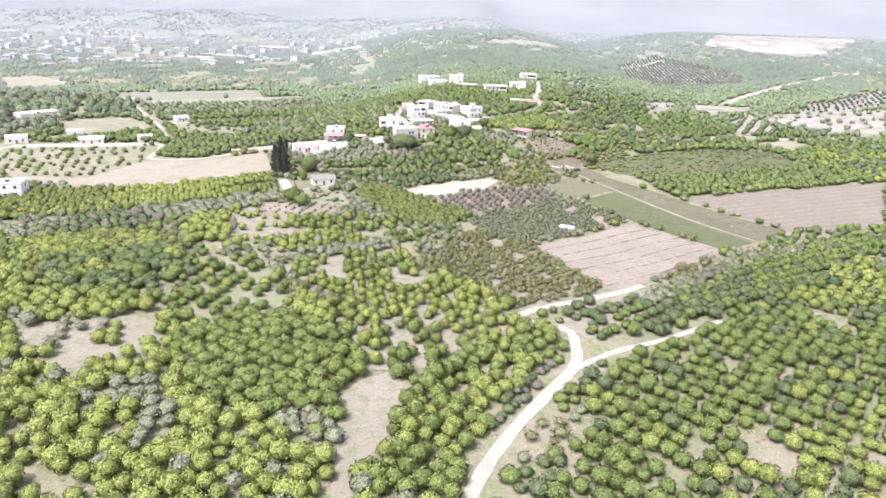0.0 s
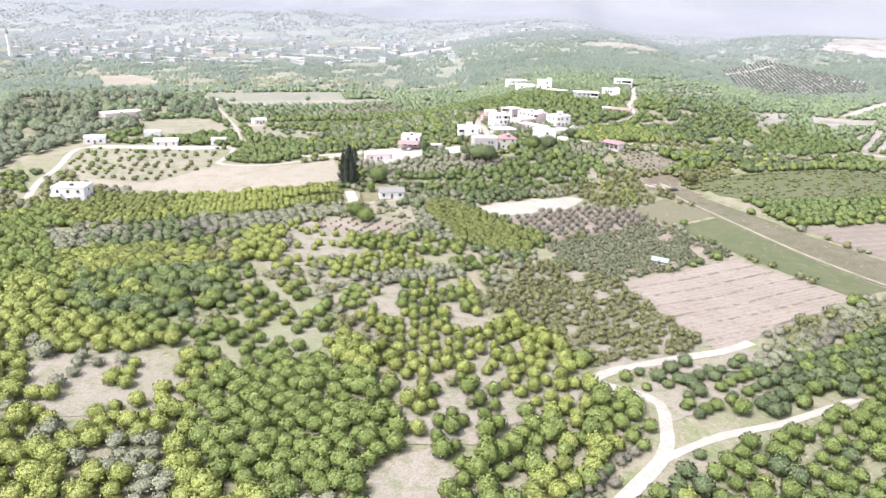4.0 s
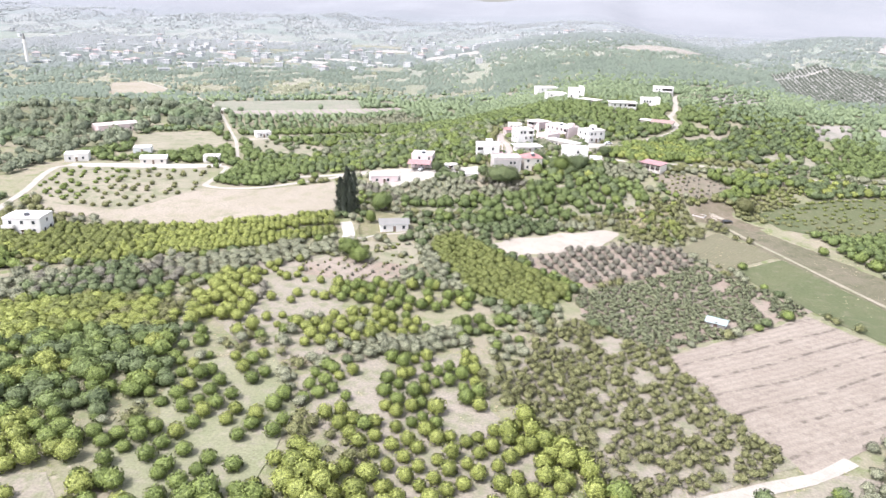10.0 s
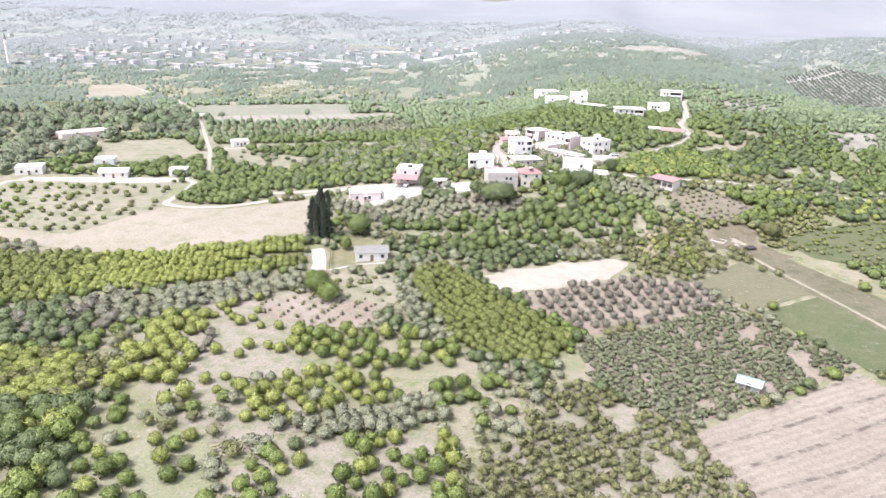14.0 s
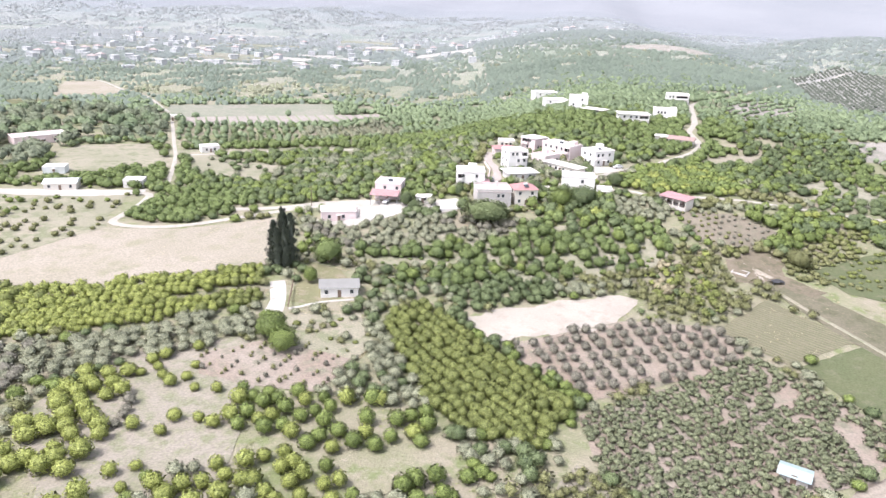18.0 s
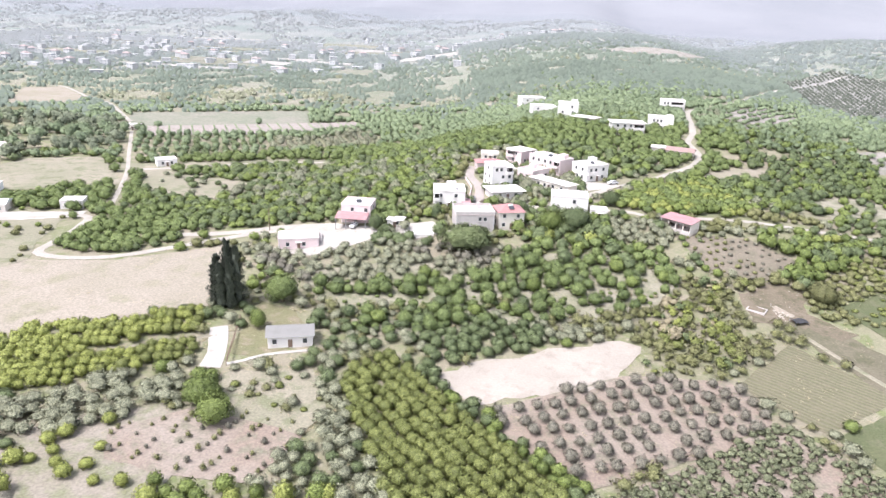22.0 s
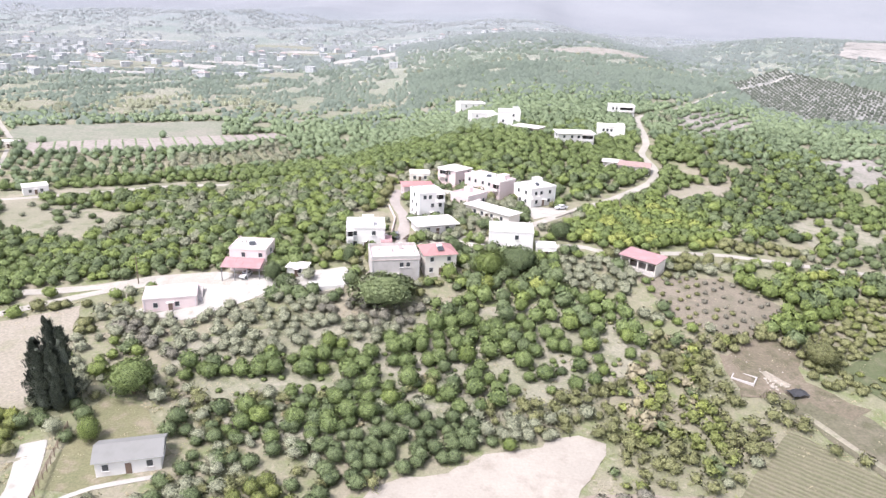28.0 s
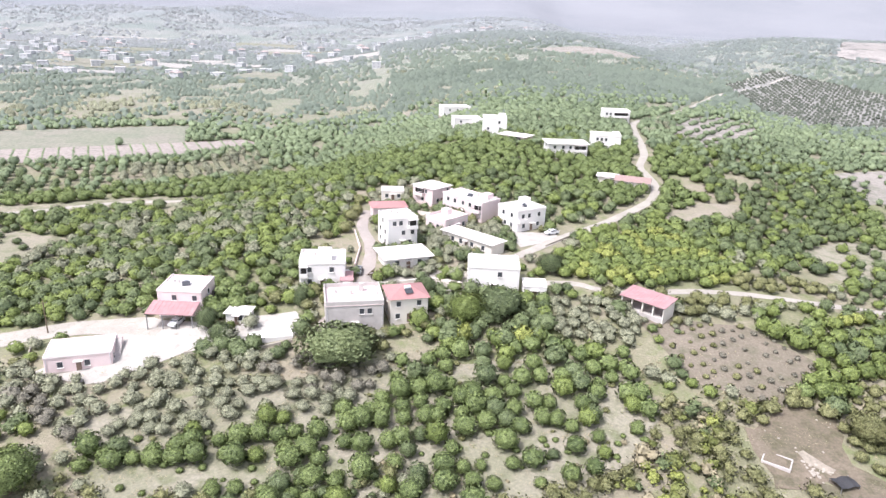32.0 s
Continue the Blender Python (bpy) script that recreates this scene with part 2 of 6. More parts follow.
GREEN = {
    # kind: darker green, lighter green
    "citrus": ((0.096, 0.138, 0.042), (0.32, 0.394, 0.122)),
    "yellow": ((0.15, 0.188, 0.05), (0.455, 0.5, 0.15)),
    "olive": ((0.185, 0.198, 0.132), (0.43, 0.445, 0.308)),
    "brown": ((0.125, 0.136, 0.058), (0.34, 0.345, 0.162)),
    "dusk": ((0.16, 0.152, 0.12), (0.345, 0.328, 0.262)),
    "shrub": ((0.12, 0.142, 0.085), (0.31, 0.335, 0.2)),
    "wood": ((0.08, 0.116, 0.058), (0.24, 0.295, 0.14)),
    "lime": ((0.115, 0.142, 0.045), (0.31, 0.345, 0.115)),
    "straw": ((0.26, 0.235, 0.15), (0.42, 0.37, 0.25)),
    "weed": ((0.17, 0.19, 0.085), (0.29, 0.3, 0.15)),
    "slope": ((0.092, 0.134, 0.054), (0.285, 0.358, 0.132)),
    "tallwood": ((0.15, 0.185, 0.125), (0.335, 0.375, 0.25)),
    "grove": ((0.105, 0.125, 0.098), (0.165, 0.185, 0.148)),
    # mid to horizon: haze painted in, greyer and bluer band by band
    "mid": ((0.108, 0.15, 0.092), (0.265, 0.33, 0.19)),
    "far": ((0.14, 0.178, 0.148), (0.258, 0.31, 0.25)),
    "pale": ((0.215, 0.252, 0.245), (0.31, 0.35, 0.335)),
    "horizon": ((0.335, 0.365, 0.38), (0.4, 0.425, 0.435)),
}
# far kinds skip mottling and pass more light: haze softening put into the leaf
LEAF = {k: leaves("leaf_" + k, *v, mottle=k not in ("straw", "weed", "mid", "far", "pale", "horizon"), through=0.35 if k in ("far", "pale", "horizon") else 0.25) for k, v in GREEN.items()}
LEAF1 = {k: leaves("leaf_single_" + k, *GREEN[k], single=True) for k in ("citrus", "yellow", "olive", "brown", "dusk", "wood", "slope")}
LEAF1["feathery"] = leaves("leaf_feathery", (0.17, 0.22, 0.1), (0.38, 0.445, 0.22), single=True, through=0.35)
LEAF1["cypress"] = leaves("leaf_cypress", (0.065, 0.08, 0.063), (0.165, 0.185, 0.145), single=True, through=0.1, rounded=False)
M_BARK = painted("bark", (0.16, 0.12, 0.085), 0.9, (0.08, 0.06, 0.045), 0.7, scale=3)

M_WHITE = painted("white_plaster", (0.79, 0.765, 0.75), 0.8, (0.5, 0.47, 0.42), 0.25)
M_CREAM = painted("cream_plaster", (0.76, 0.71, 0.65), 0.8, (0.5, 0.45, 0.4), 0.3)
M_PINK = painted("pink_plaster", (0.75, 0.62, 0.62), 0.8, (0.5, 0.42, 0.4), 0.35)
M_ROSE = painted("rose_plaster", (0.68, 0.56, 0.55), 0.8, (0.42, 0.36, 0.34), 0.4)
M_CONCRETE = painted("bare_concrete", (0.54, 0.505, 0.49), 0.9, (0.28, 0.26, 0.24), 0.5)
M_ROOFSLAB = painted("pale_roof_slab", (0.71, 0.67, 0.65), 0.9, (0.42, 0.39, 0.36), 0.45, scale=0.35)
M_REDTILE = painted("red_tile", (0.37, 0.19, 0.19), 0.75, (0.46, 0.27, 0.25), 0.6, scale=1.2)
M_OLDTILE = painted("weathered_brown_tile", (0.3, 0.205, 0.19), 0.85, (0.4, 0.33, 0.31), 0.6, scale=0.8)
M_TEAL = painted("blue_grey_sheet", (0.33, 0.42, 0.43), 0.5, (0.25, 0.27, 0.26), 0.4)
M_REDSHEET = painted("red_roof_sheet", (0.37, 0.21, 0.22), 0.7, (0.5, 0.36, 0.35), 0.6)
M_GREYTILE = painted("grey_roof", (0.235, 0.232, 0.225), 0.85, (0.16, 0.155, 0.145), 0.5)
M_SHEET = painted("pale_sheet_metal", (0.70, 0.72, 0.74), 0.5, (0.45, 0.43, 0.4), 0.3)
M_GLASS = plain("dark_window_glass", (0.075, 0.08, 0.09), 0.12)
M_FRAME = plain("window_frame_white", (0.7, 0.69, 0.66), 0.5)
M_DOOR = plain("brown_door", (0.23, 0.16, 0.125), 0.6)
M_SHADEPANEL = plain("painted_opening_shade", (0.035, 0.032, 0.03), 0.9)
M_STEEL = plain("grey_steel", (0.33, 0.33, 0.34), 0.5, 0.6)
M_STONE = painted("rubble_stone", (0.40, 0.365, 0.32), 0.95, (0.35, 0.31, 0.26), 0.6, scale=1.5)
M_TYRE = plain("rubber", (0.02, 0.02, 0.02), 0.8)
M_CARPAINT = plain("white_car_paint", (0.75, 0.76, 0.78), 0.25)
M_TARP = plain("dark_tarpaulin", (0.05, 0.05, 0.055), 0.7)


# ---- land ----
def sm(a, b, v):
    u = np.clip((np.asarray(v, float) - a) / (b - a), 0, 1)
    return u * u * (3 - 2 * u)


def height(x, y):
    """The lie of the land: a plain, the village spur that climbs northwards, a shoulder to the east, far hills."""
    x, y = np.asarray(x, float), np.asarray(y, float)
    base = 3 - 4 * sm(150, 270, y) + 3 * sm(270, 340, y)
    xc = -5 + 65 * sm(430, 640, y)
    crest = 12.5 * sm(330, 420, y) + 8 * sm(440, 560, y) + 26 * sm(620, 1250, y) * (1 - 0.9 * sm(1350, 2000, y))
    side = np.where(x < xc, 1 - sm(0, 1, (xc - x - 25) / (110 + 240 * sm(640, 1150, y))), 1 - 0.6 * sm(40, 200, x - xc))
    z = base + crest * side
    z = z + sm(150, 420, x) * sm(330, 560, y) * (22 + 14 * sm(880, 1200, y)) * (1 - 0.8 * sm(1250, 1750, y))
    z = z + (40 + 9 * np.sin(x / 170.0 + 0.6) + 6 * np.sin(x / 71.0)) * sm(1450 + 120 * np.sin(x / 260.0), 2250, y) * (1 - sm(-250, 450, x))
    z = z + 30 * sm(2300, 3000, y) * (0.7 + 0.3 * np.sin(x / 330.0 + 2.0)) * (1 - sm(-300, 900, x))
    # last hills: raised in the east to reach the top of the camera's view
    return z + (84 + 8 * np.sin(x / 510.0) + 200 * sm(-500, 700, x)) * sm(3000, 4400, y)


def h(x, y):
    return float(height(x, y))


def part(name, bm, mat, parent=None, label=""):
    me = bpy.data.meshes.new(name)
    bm.to_mesh(me)
    bm.free()
    me.materials.append(mat)
    ob = new(name, me)
    if parent:
        ob.parent = parent
    if label:
        ob["label"] = label
    return ob


def mesh_from(name, verts, tris, mat, tone=None, smooth=False, outward=None):
    """A mesh of triangles from arrays."""
    me = bpy.data.meshes.new(name)
    verts, tris = np.asarray(verts, np.float32), np.asarray(tris, np.int32)
    me.vertices.add(len(verts))
    me.vertices.foreach_set("co", verts.ravel())
    me.loops.add(tris.size)
    me.loops.foreach_set("vertex_index", tris.ravel())
    me.polygons.add(len(tris))
    me.polygons.foreach_set("loop_start", np.arange(0, tris.size, 3, dtype=np.int32))
    if smooth:
        me.polygons.foreach_set("use_smooth", np.ones(len(tris), bool))
    if tone is not None:
        me.attributes.new("tone", "FLOAT", "POINT").data.foreach_set("value", np.asarray(tone, np.float32))
    if outward is not None:
        me.attributes.new("outward", "FLOAT_VECTOR", "POINT").data.foreach_set("vector", np.asarray(outward, np.float32).ravel())
    me.update(calc_edges=True)
    me.materials.append(mat)
    return me


def grid_axis(a, b, step, lo, hi, grow):
    mid = list(np.arange(a, b + 0.1, step))
    left, s = [a], step
    while left[-1] > lo:
        s *= grow
        left.append(max(lo, left[-1] - s))
    right, s = [b], step
    while right[-1] < hi:
        s *= grow
        right.append(min(hi, right[-1] + s))
    return np.array(left[:0:-1] + mid + right[1:])


GX = grid_axis(-260, 260, 4, -4200, 4200, 1.09)
GY = grid_axis(60, 660, 4, -900, 4800, 1.08)
gx, gy = np.meshgrid(GX, GY)
gv = np.stack([gx.ravel(), gy.ravel(), height(gx, gy).ravel()], 1)
ny, nx = gx.shape
q = (np.arange(ny - 1)[:, None] * nx + np.arange(nx - 1)[None]).ravel()
gt = np.concatenate([np.stack([q, q + 1, q + nx + 1], 1), np.stack([q, q + nx + 1, q + nx], 1)])

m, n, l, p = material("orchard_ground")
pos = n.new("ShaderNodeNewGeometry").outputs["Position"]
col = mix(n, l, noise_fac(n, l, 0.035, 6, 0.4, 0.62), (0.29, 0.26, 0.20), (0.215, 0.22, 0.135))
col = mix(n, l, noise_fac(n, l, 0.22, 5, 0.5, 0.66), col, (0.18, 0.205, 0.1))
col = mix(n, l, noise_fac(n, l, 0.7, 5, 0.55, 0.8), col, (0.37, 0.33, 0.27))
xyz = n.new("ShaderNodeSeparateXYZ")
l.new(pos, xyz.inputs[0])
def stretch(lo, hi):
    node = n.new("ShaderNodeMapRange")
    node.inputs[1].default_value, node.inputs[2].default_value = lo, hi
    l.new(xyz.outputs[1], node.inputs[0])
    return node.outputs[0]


# ground pales and greys with distance along y: haze painted into its colour
hazed_plots = mix(n, l, noise_fac(n, l, 0.009, 6, 0.44, 0.56), (0.205, 0.237, 0.205), (0.285, 0.29, 0.265))
col = mix(n, l, stretch(550, 1100), col, hazed_plots)
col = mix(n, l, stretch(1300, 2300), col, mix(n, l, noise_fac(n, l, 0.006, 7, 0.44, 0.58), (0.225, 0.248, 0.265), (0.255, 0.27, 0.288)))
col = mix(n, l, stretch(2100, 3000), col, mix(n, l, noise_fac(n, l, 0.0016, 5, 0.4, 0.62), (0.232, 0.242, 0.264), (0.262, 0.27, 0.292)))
grain = noise_fac(n, l, 2.2, 5, 0.25, 0.75)
over = n.new("ShaderNodeMixRGB")
over.blend_type, over.inputs[0].default_value = "OVERLAY", 0.2
l.new(col, over.inputs[1])
l.new(grain, over.inputs[2])
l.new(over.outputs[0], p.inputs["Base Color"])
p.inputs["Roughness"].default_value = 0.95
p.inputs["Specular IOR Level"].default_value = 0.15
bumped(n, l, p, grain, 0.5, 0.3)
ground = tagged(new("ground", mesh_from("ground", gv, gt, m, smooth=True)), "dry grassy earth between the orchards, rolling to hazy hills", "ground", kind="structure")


def inside(poly, x, y):
    """Which of the points lie within a polygon."""
    x, y = np.asarray(x, float), np.asarray(y, float)
    hit = np.zeros(x.shape, bool)
    for (ax, ay), (bx, by) in zip(poly, poly[1:] + poly[:1]):
        if ay != by:
            hit ^= ((ay > y) != (by > y)) & (x < (bx - ax) * (y - ay) / (by - ay) + ax)
    return hit


def smooth_line(pts, step=3.0):
    """Points along a soft curve through pts."""
    out, ext = [], [pts[0]] + list(pts) + [pts[-1]]
    for a, b, c, d in zip(ext, ext[1:], ext[2:], ext[3:]):
        a, b, c, d = (np.array(v, float) for v in (a, b, c, d))
        k = max(2, int(np.linalg.norm(c - b) / step))
        for i in range(k):
            t = i / k
            out.append(0.5 * (2 * b + (c - a) * t + (2 * a - 5 * b + 4 * c - d) * t * t + (3 * b - a - 3 * c + d) * t ** 3))
    out.append(np.array(pts[-1], float))
    return np.array(out)


def away(line, x, y):
    """Distance of points from a polyline."""
    best = np.full(np.shape(x), 1e9)
    for (ax, ay), (bx, by) in zip(line[:-1], line[1:]):
        dx, dy = bx - ax, by - ay
        t = np.clip(((x - ax) * dx + (y - ay) * dy) / (dx * dx + dy * dy + 1e-9), 0, 1)
        best = np.minimum(best, np.hypot(x - ax - t * dx, y - ay - t * dy))
    return best


OPEN, TRACKS, FOOT = [], [], []  # open fields, tracks with half widths, building footprints
edge_rng = np.random.default_rng(5)


def field(name, poly, mat, label, category="field", lift=0.1, open_ground=True, wob=0.5, cell=5.0):
    """A sheet of worked ground laid over the land, with slightly uneven edges."""
    ring = []
    for (ax, ay), (bx, by) in zip(poly, poly[1:] + poly[:1]):
        k = max(1, int(math.hypot(bx - ax, by - ay) / 3))
        for i in range(k):
            ring.append((ax + (bx - ax) * i / k + edge_rng.uniform(-wob, wob), ay + (by - ay) * i / k + edge_rng.uniform(-wob, wob)))
    bm = bmesh.new()
    bm.faces.new([bm.verts.new((x, y, 0)) for x, y in ring])
    bmesh.ops.triangulate(bm, faces=bm.faces[:])
    for axis, lo, hi in ((0, min(v[0] for v in ring), max(v[0] for v in ring)), (1, min(v[1] for v in ring), max(v[1] for v in ring))):
        for c in np.arange(math.ceil(lo / cell) * cell, hi, cell):
            co, no = [0, 0, 0], [0, 0, 0]
            co[axis], no[axis] = c, 1
            bmesh.ops.bisect_plane(bm, geom=bm.verts[:] + bm.edges[:] + bm.faces[:], plane_co=co, plane_no=no)
    for v in bm.verts:
        v.co.z = h(v.co.x, v.co.y) + lift
    for f in bm.faces:
        f.smooth = True
        if f.normal.z < 0:
            f.normal_flip()
    bm.normal_update()
    for f in bm.faces:
        if f.normal.z < 0:
            f.normal_flip()
    if open_ground:
        OPEN.append(poly)
    return tagged(part(name, bm, mat), label, category, kind="structure")


def track(name, pts, width, mat, label, lift=0.2):
    """A dirt road with wavering edges."""
    line = smooth_line(pts)
    TRACKS.append((line[::2], width / 2))
    bm = bmesh.new()
    rows = []
    for i, c in enumerate(line):
        d = line[min(i + 1, len(line) - 1)] - line[max(i - 1, 0)]
        nrm = np.array([-d[1], d[0]]) / (np.linalg.norm(d) + 1e-9)
        w = width / 2 * (1 + 0.18 * noise.noise(Vector((c[0] * 0.15, c[1] * 0.15, 3))))
        row = []
        for s in (-1, -0.5, 0, 0.5, 1):
            x, y = c + nrm * w * (s + edge_rng.uniform(-0.06, 0.06))
            row.append(bm.verts.new((x, y, h(x, y) + lift - (0.1 if abs(s) == 1 else 0.03 * (s == 0)))))
        rows.append(row)
    for a, b in zip(rows, rows[1:]):
        for i in range(4):
            f = bm.faces.new((a[i + 1], a[i], b[i], b[i + 1]))
            f.smooth = True
    bm.normal_update()
    for f in bm.faces:
        if f.normal.z < 0:
            f.normal_flip()
    return tagged(part(name, bm, mat), label, "track", kind="structure")


PLOUGH = [(32, 232), (76, 271), (104, 238), (93, 226), (53, 187)]
field("ploughed_field", PLOUGH, M_PLOUGH, "bare ploughed field of pale brown earth with faint furrows")
field("ploughed_field_east", [(111, 309), (230, 352), (187, 278), (143, 267)], M_PLOUGH2, "bare brown field with long drill lines")
field("crop_field", [(45, 315), (62, 337), (74, 324), (79, 316.5), (59.5, 301)], M_CROP, "strip of low green crop in yellowish rows")
field("crop_field", [(60.5, 300), (80, 315), (119, 250), (105, 238), (79, 274)], M_CROP2, "strip of close low green crop")
field("fallow_strip", [(62, 350), (78, 345), (108, 306), (141, 268), (120, 250), (74, 324)], M_FALLOW, "fallow strip of dry yellow grass")
SANDPIT = [(-22, 305), (-14, 311), (-7, 315), (10, 324), (21, 330), (25, 327), (20, 312), (4, 302), (-12, 296)]
field("sand_clearing", SANDPIT, M_SAND, "levelled clearing of pale sandy earth", "clearing", wob=1.3)
STUBBLE = [(-205, 306), (-166, 306), (-152, 340), (-130, 345), (-101, 366), (-84, 330), (-86, 323), (-110, 308), (-130, 297), (-146, 293), (-193, 296)]
field("stubble_field", STUBBLE, M_STUBBLE, "mown stubble field of pale dry grass")
SPARSE = [(-236, 356), (-212, 383), (-172, 384), (-160, 352), (-152, 340), (-166, 306), (-205, 306), (-222, 325)]
field("young_grove_ground", SPARSE, M_DRYGRASS, "dry grass with scattered young trees", open_ground=False)
field("sandy_lane_end", [(-10, 134), (-5, 128), (-7, 113), (-13, 98), (-13, 85), (-16, 85), (-19, 122), (-15, 131)], M_BARE, "bare sandy clearing between citrus trees", "clearing")
field("bare_orchard_floor", [(-103, 147), (-98, 152), (-77, 157), (-60, 142), (-68, 132), (-90, 129)], M_BARE, "bare earth between scattered yellow-green trees", "clearing", open_ground=False)
field("bare_orchard_floor", [(-98, 238), (-100, 262), (-86, 275), (-70, 284), (-60, 262), (-52, 236), (-40, 216), (-58, 206), (-70, 212)], M_BARE, "bare earth between clumps of trees", "clearing", lift=0.12, open_ground=False)
field("bare_orchard_floor", [(-50, 199), (-36, 214), (-12, 222), (-6, 196), (8, 178), (10, 163), (-19, 154), (-23, 169), (-43, 185)], M_BARE, "bare pinkish earth under round citrus trees", "clearing", lift=0.14, open_ground=False)
field("bare_orchard_floor", [(-25, 160), (-19, 145), (-15, 134), (0, 137), (4, 144), (16, 154), (20, 165), (8, 173), (-7, 171)], M_BARE, "bare earth and dry grass under spaced citrus trees", "clearing", lift=0.17, open_ground=False)
M_PALEGRASS = soil("pale_orchard_grass", (0.33, 0.325, 0.185), (0.275, 0.295, 0.14), (0.36, 0.32, 0.235), 0.07, 0.3, 2.0, (0.5, 0.7))
field("grassy_orchard_floor", [(-79, 197), (-60, 210), (-52, 199), (-43, 182), (-42, 161), (-54, 153), (-71, 156), (-69, 177)], M_PALEGRASS, "pale green grass between rows of round trees", "clearing", lift=0.16, open_ground=False)
field("bare_verge", [(28, 163), (36, 152), (48, 160), (64, 178), (74, 190), (58, 190), (44, 178)], M_BARE, "bare trodden earth beside the farm track", "clearing", lift=0.12, open_ground=False)
field("almond_orchard_floor", [(-8, 205), (9, 251), (32, 233), (52, 191), (22, 170), (5, 190)], M_BARE, "bare earth between low dull almond bushes", "clearing", open_ground=False)
field("olive_orchard_floor", [(-10, 293), (21, 314), (44, 317), (50, 303), (36, 290), (11, 274)], M_REDSOIL, "reddish bare earth under rows of young olives", "clearing", open_ground=False)
field("shrub_field_floor", [(10, 268), (36, 290), (50, 303), (79, 275), (56, 255), (31, 235), (14, 249)], M_REDSOIL, "reddish earth under low shrubs", "clearing", open_ground=False)
field("vine_row_floor", [(-79, 272), (-66, 283), (-54, 284), (-42, 278), (-46, 263), (-62, 262), (-74, 264)], M_REDSOIL, "reddish earth with rows of small saplings", "clearing", lift=0.16, open_ground=False)
field("rough_plot", [(-67, 296), (-48, 301), (-40, 287), (-42, 278), (-56, 281), (-68, 284)], M_DRYGRASS, "rough dry grass with bushes below the cottage", "clearing", lift=0.19, open_ground=False)
field("hill_orchard_floor", [(-72, 350), (-20, 369), (36, 380), (40, 362), (26, 342), (-23, 319), (-45, 322)], M_HILL, "pale dry grass under the hillside citrus trees", "clearing", open_ground=False)
field("sapling_slope", [(40, 393), (64, 394), (76, 383), (64, 367), (48, 373)], M_SAPLING, "bare brown slope with rows of small saplings", "clearing", open_ground=False)
M_ROUGH = soil("rough_dirt", (0.285, 0.222, 0.155), (0.23, 0.185, 0.12), (0.165, 0.15, 0.08), 0.08, 0.35, 2.0, (0.48, 0.66))
field("rough_ground", [(55, 360), (65, 368), (72, 366), (73, 352), (81, 346), (77, 341), (64, 349), (56, 348)], M_ROUGH, "trampled brown ground with dumped stone", "clearing", lift=0.14, wob=1.6)
field("chalk_spill", [(62, 356), (64, 356.5), (66, 354), (67.5, 352.8), (66.5, 351.5), (64.5, 352.5), (63, 354)], M_STUBBLE, "spill of pale chalky rubble on brown ground", "rubble", lift=0.2, wob=0.5)
field("meadow", [(-233, 409), (-252, 442), (-250, 458), (-220, 472), (-182, 429), (-186, 422), (-216, 405)], M_DRYGRASS, "mown brown meadow by tall trees")
STRIPES = [(-252, 556), (-165, 606), (-137, 623), (-122, 611), (-156, 565), (-222, 535), (-234, 527)]
field("striped_field", STRIPES, M_FARPINK, "pale reddish ploughed field in long strips", cell=12, lift=0.3)
field("pale_meadow", [(-290, 602), (-183, 660), (-164, 607), (-252, 556.5), (-274, 570)], M_FARFIELD, "pale green meadow in the valley", cell=12)
field("terrace_ground", [(-194, 462), (-158, 450), (-118, 445), (-135, 415), (-166, 417)], M_DRYGRASS, "dry terrace with scattered bushes", open_ground=False)
field("bend_clearing", [(58, 466), (78, 486), (94, 488), (86, 471), (68, 461)], M_STUBBLE, "bare dry clearing beside the road bend", "clearing")
field("farmyard", [(-86, 362), (-74, 384), (-57, 382), (-51, 378), (-57, 371), (-70, 360)], M_YARD, "bright bare yard of chalky earth", "yard", lift=0.12)
field("farmyard", [(-57, 371.5), (-51, 378), (-48, 384), (-38, 386.5), (-33, 380), (-44, 373)], M_YARD, "bright chalky terrace between farm and village", "yard", lift=0.14)
field("village_yard", [(-24, 402), (-13, 408), (0, 410), (2, 400), (-8, 393), (-20, 396)], M_TRACK, "pale trodden ground between the houses", "yard", open_ground=False)
field("village_yard", [(10, 444), (20, 444), (27, 448), (22, 436), (14, 430)], M_YARD, "bright forecourt beside the ridge road", "yard")
M_QUARRY = soil("quarry_rock", (0.49, 0.445, 0.415), (0.40, 0.365, 0.335), (0.26, 0.255, 0.235), 0.012, 0.04, 0.3, (0.5, 0.66))
field("quarry", [(368, 1045), (440, 930), (500, 960), (640, 1150), (700, 1240), (520, 1210), (430, 1180)], M_QUARRY, "pale pinkish quarry cut into the far hillside", "quarry", lift=0.8, cell=40, wob=16)
M_SCRUB = soil("stony_scrub", (0.44, 0.39, 0.345), (0.37, 0.335, 0.285), (0.28, 0.275, 0.21), 0.03, 0.12, 0.8, (0.5, 0.66))
field("building_site", [(198, 567), (239, 551), (230, 528), (186, 529)], M_SCRUB, "cleared pale building ground", "clearing", cell=12)
field("stony_slope", [(234, 517), (319, 508), (285, 450), (246, 456), (226, 490)], M_SCRUB, "stony slope with sparse scrub", "slope", cell=12, open_ground=False)
field("turning_ground", [(190, 427), (219, 437), (226, 417), (203, 402), (193, 410)], M_STUBBLE, "oval of bare brown ground beside the road", "clearing", cell=12)
field("row_orchard_floor", [(204, 502), (227, 519), (224, 456), (194, 458)], M_SCRUB, "pale ground between orchard rows", "clearing", cell=12, open_ground=False)
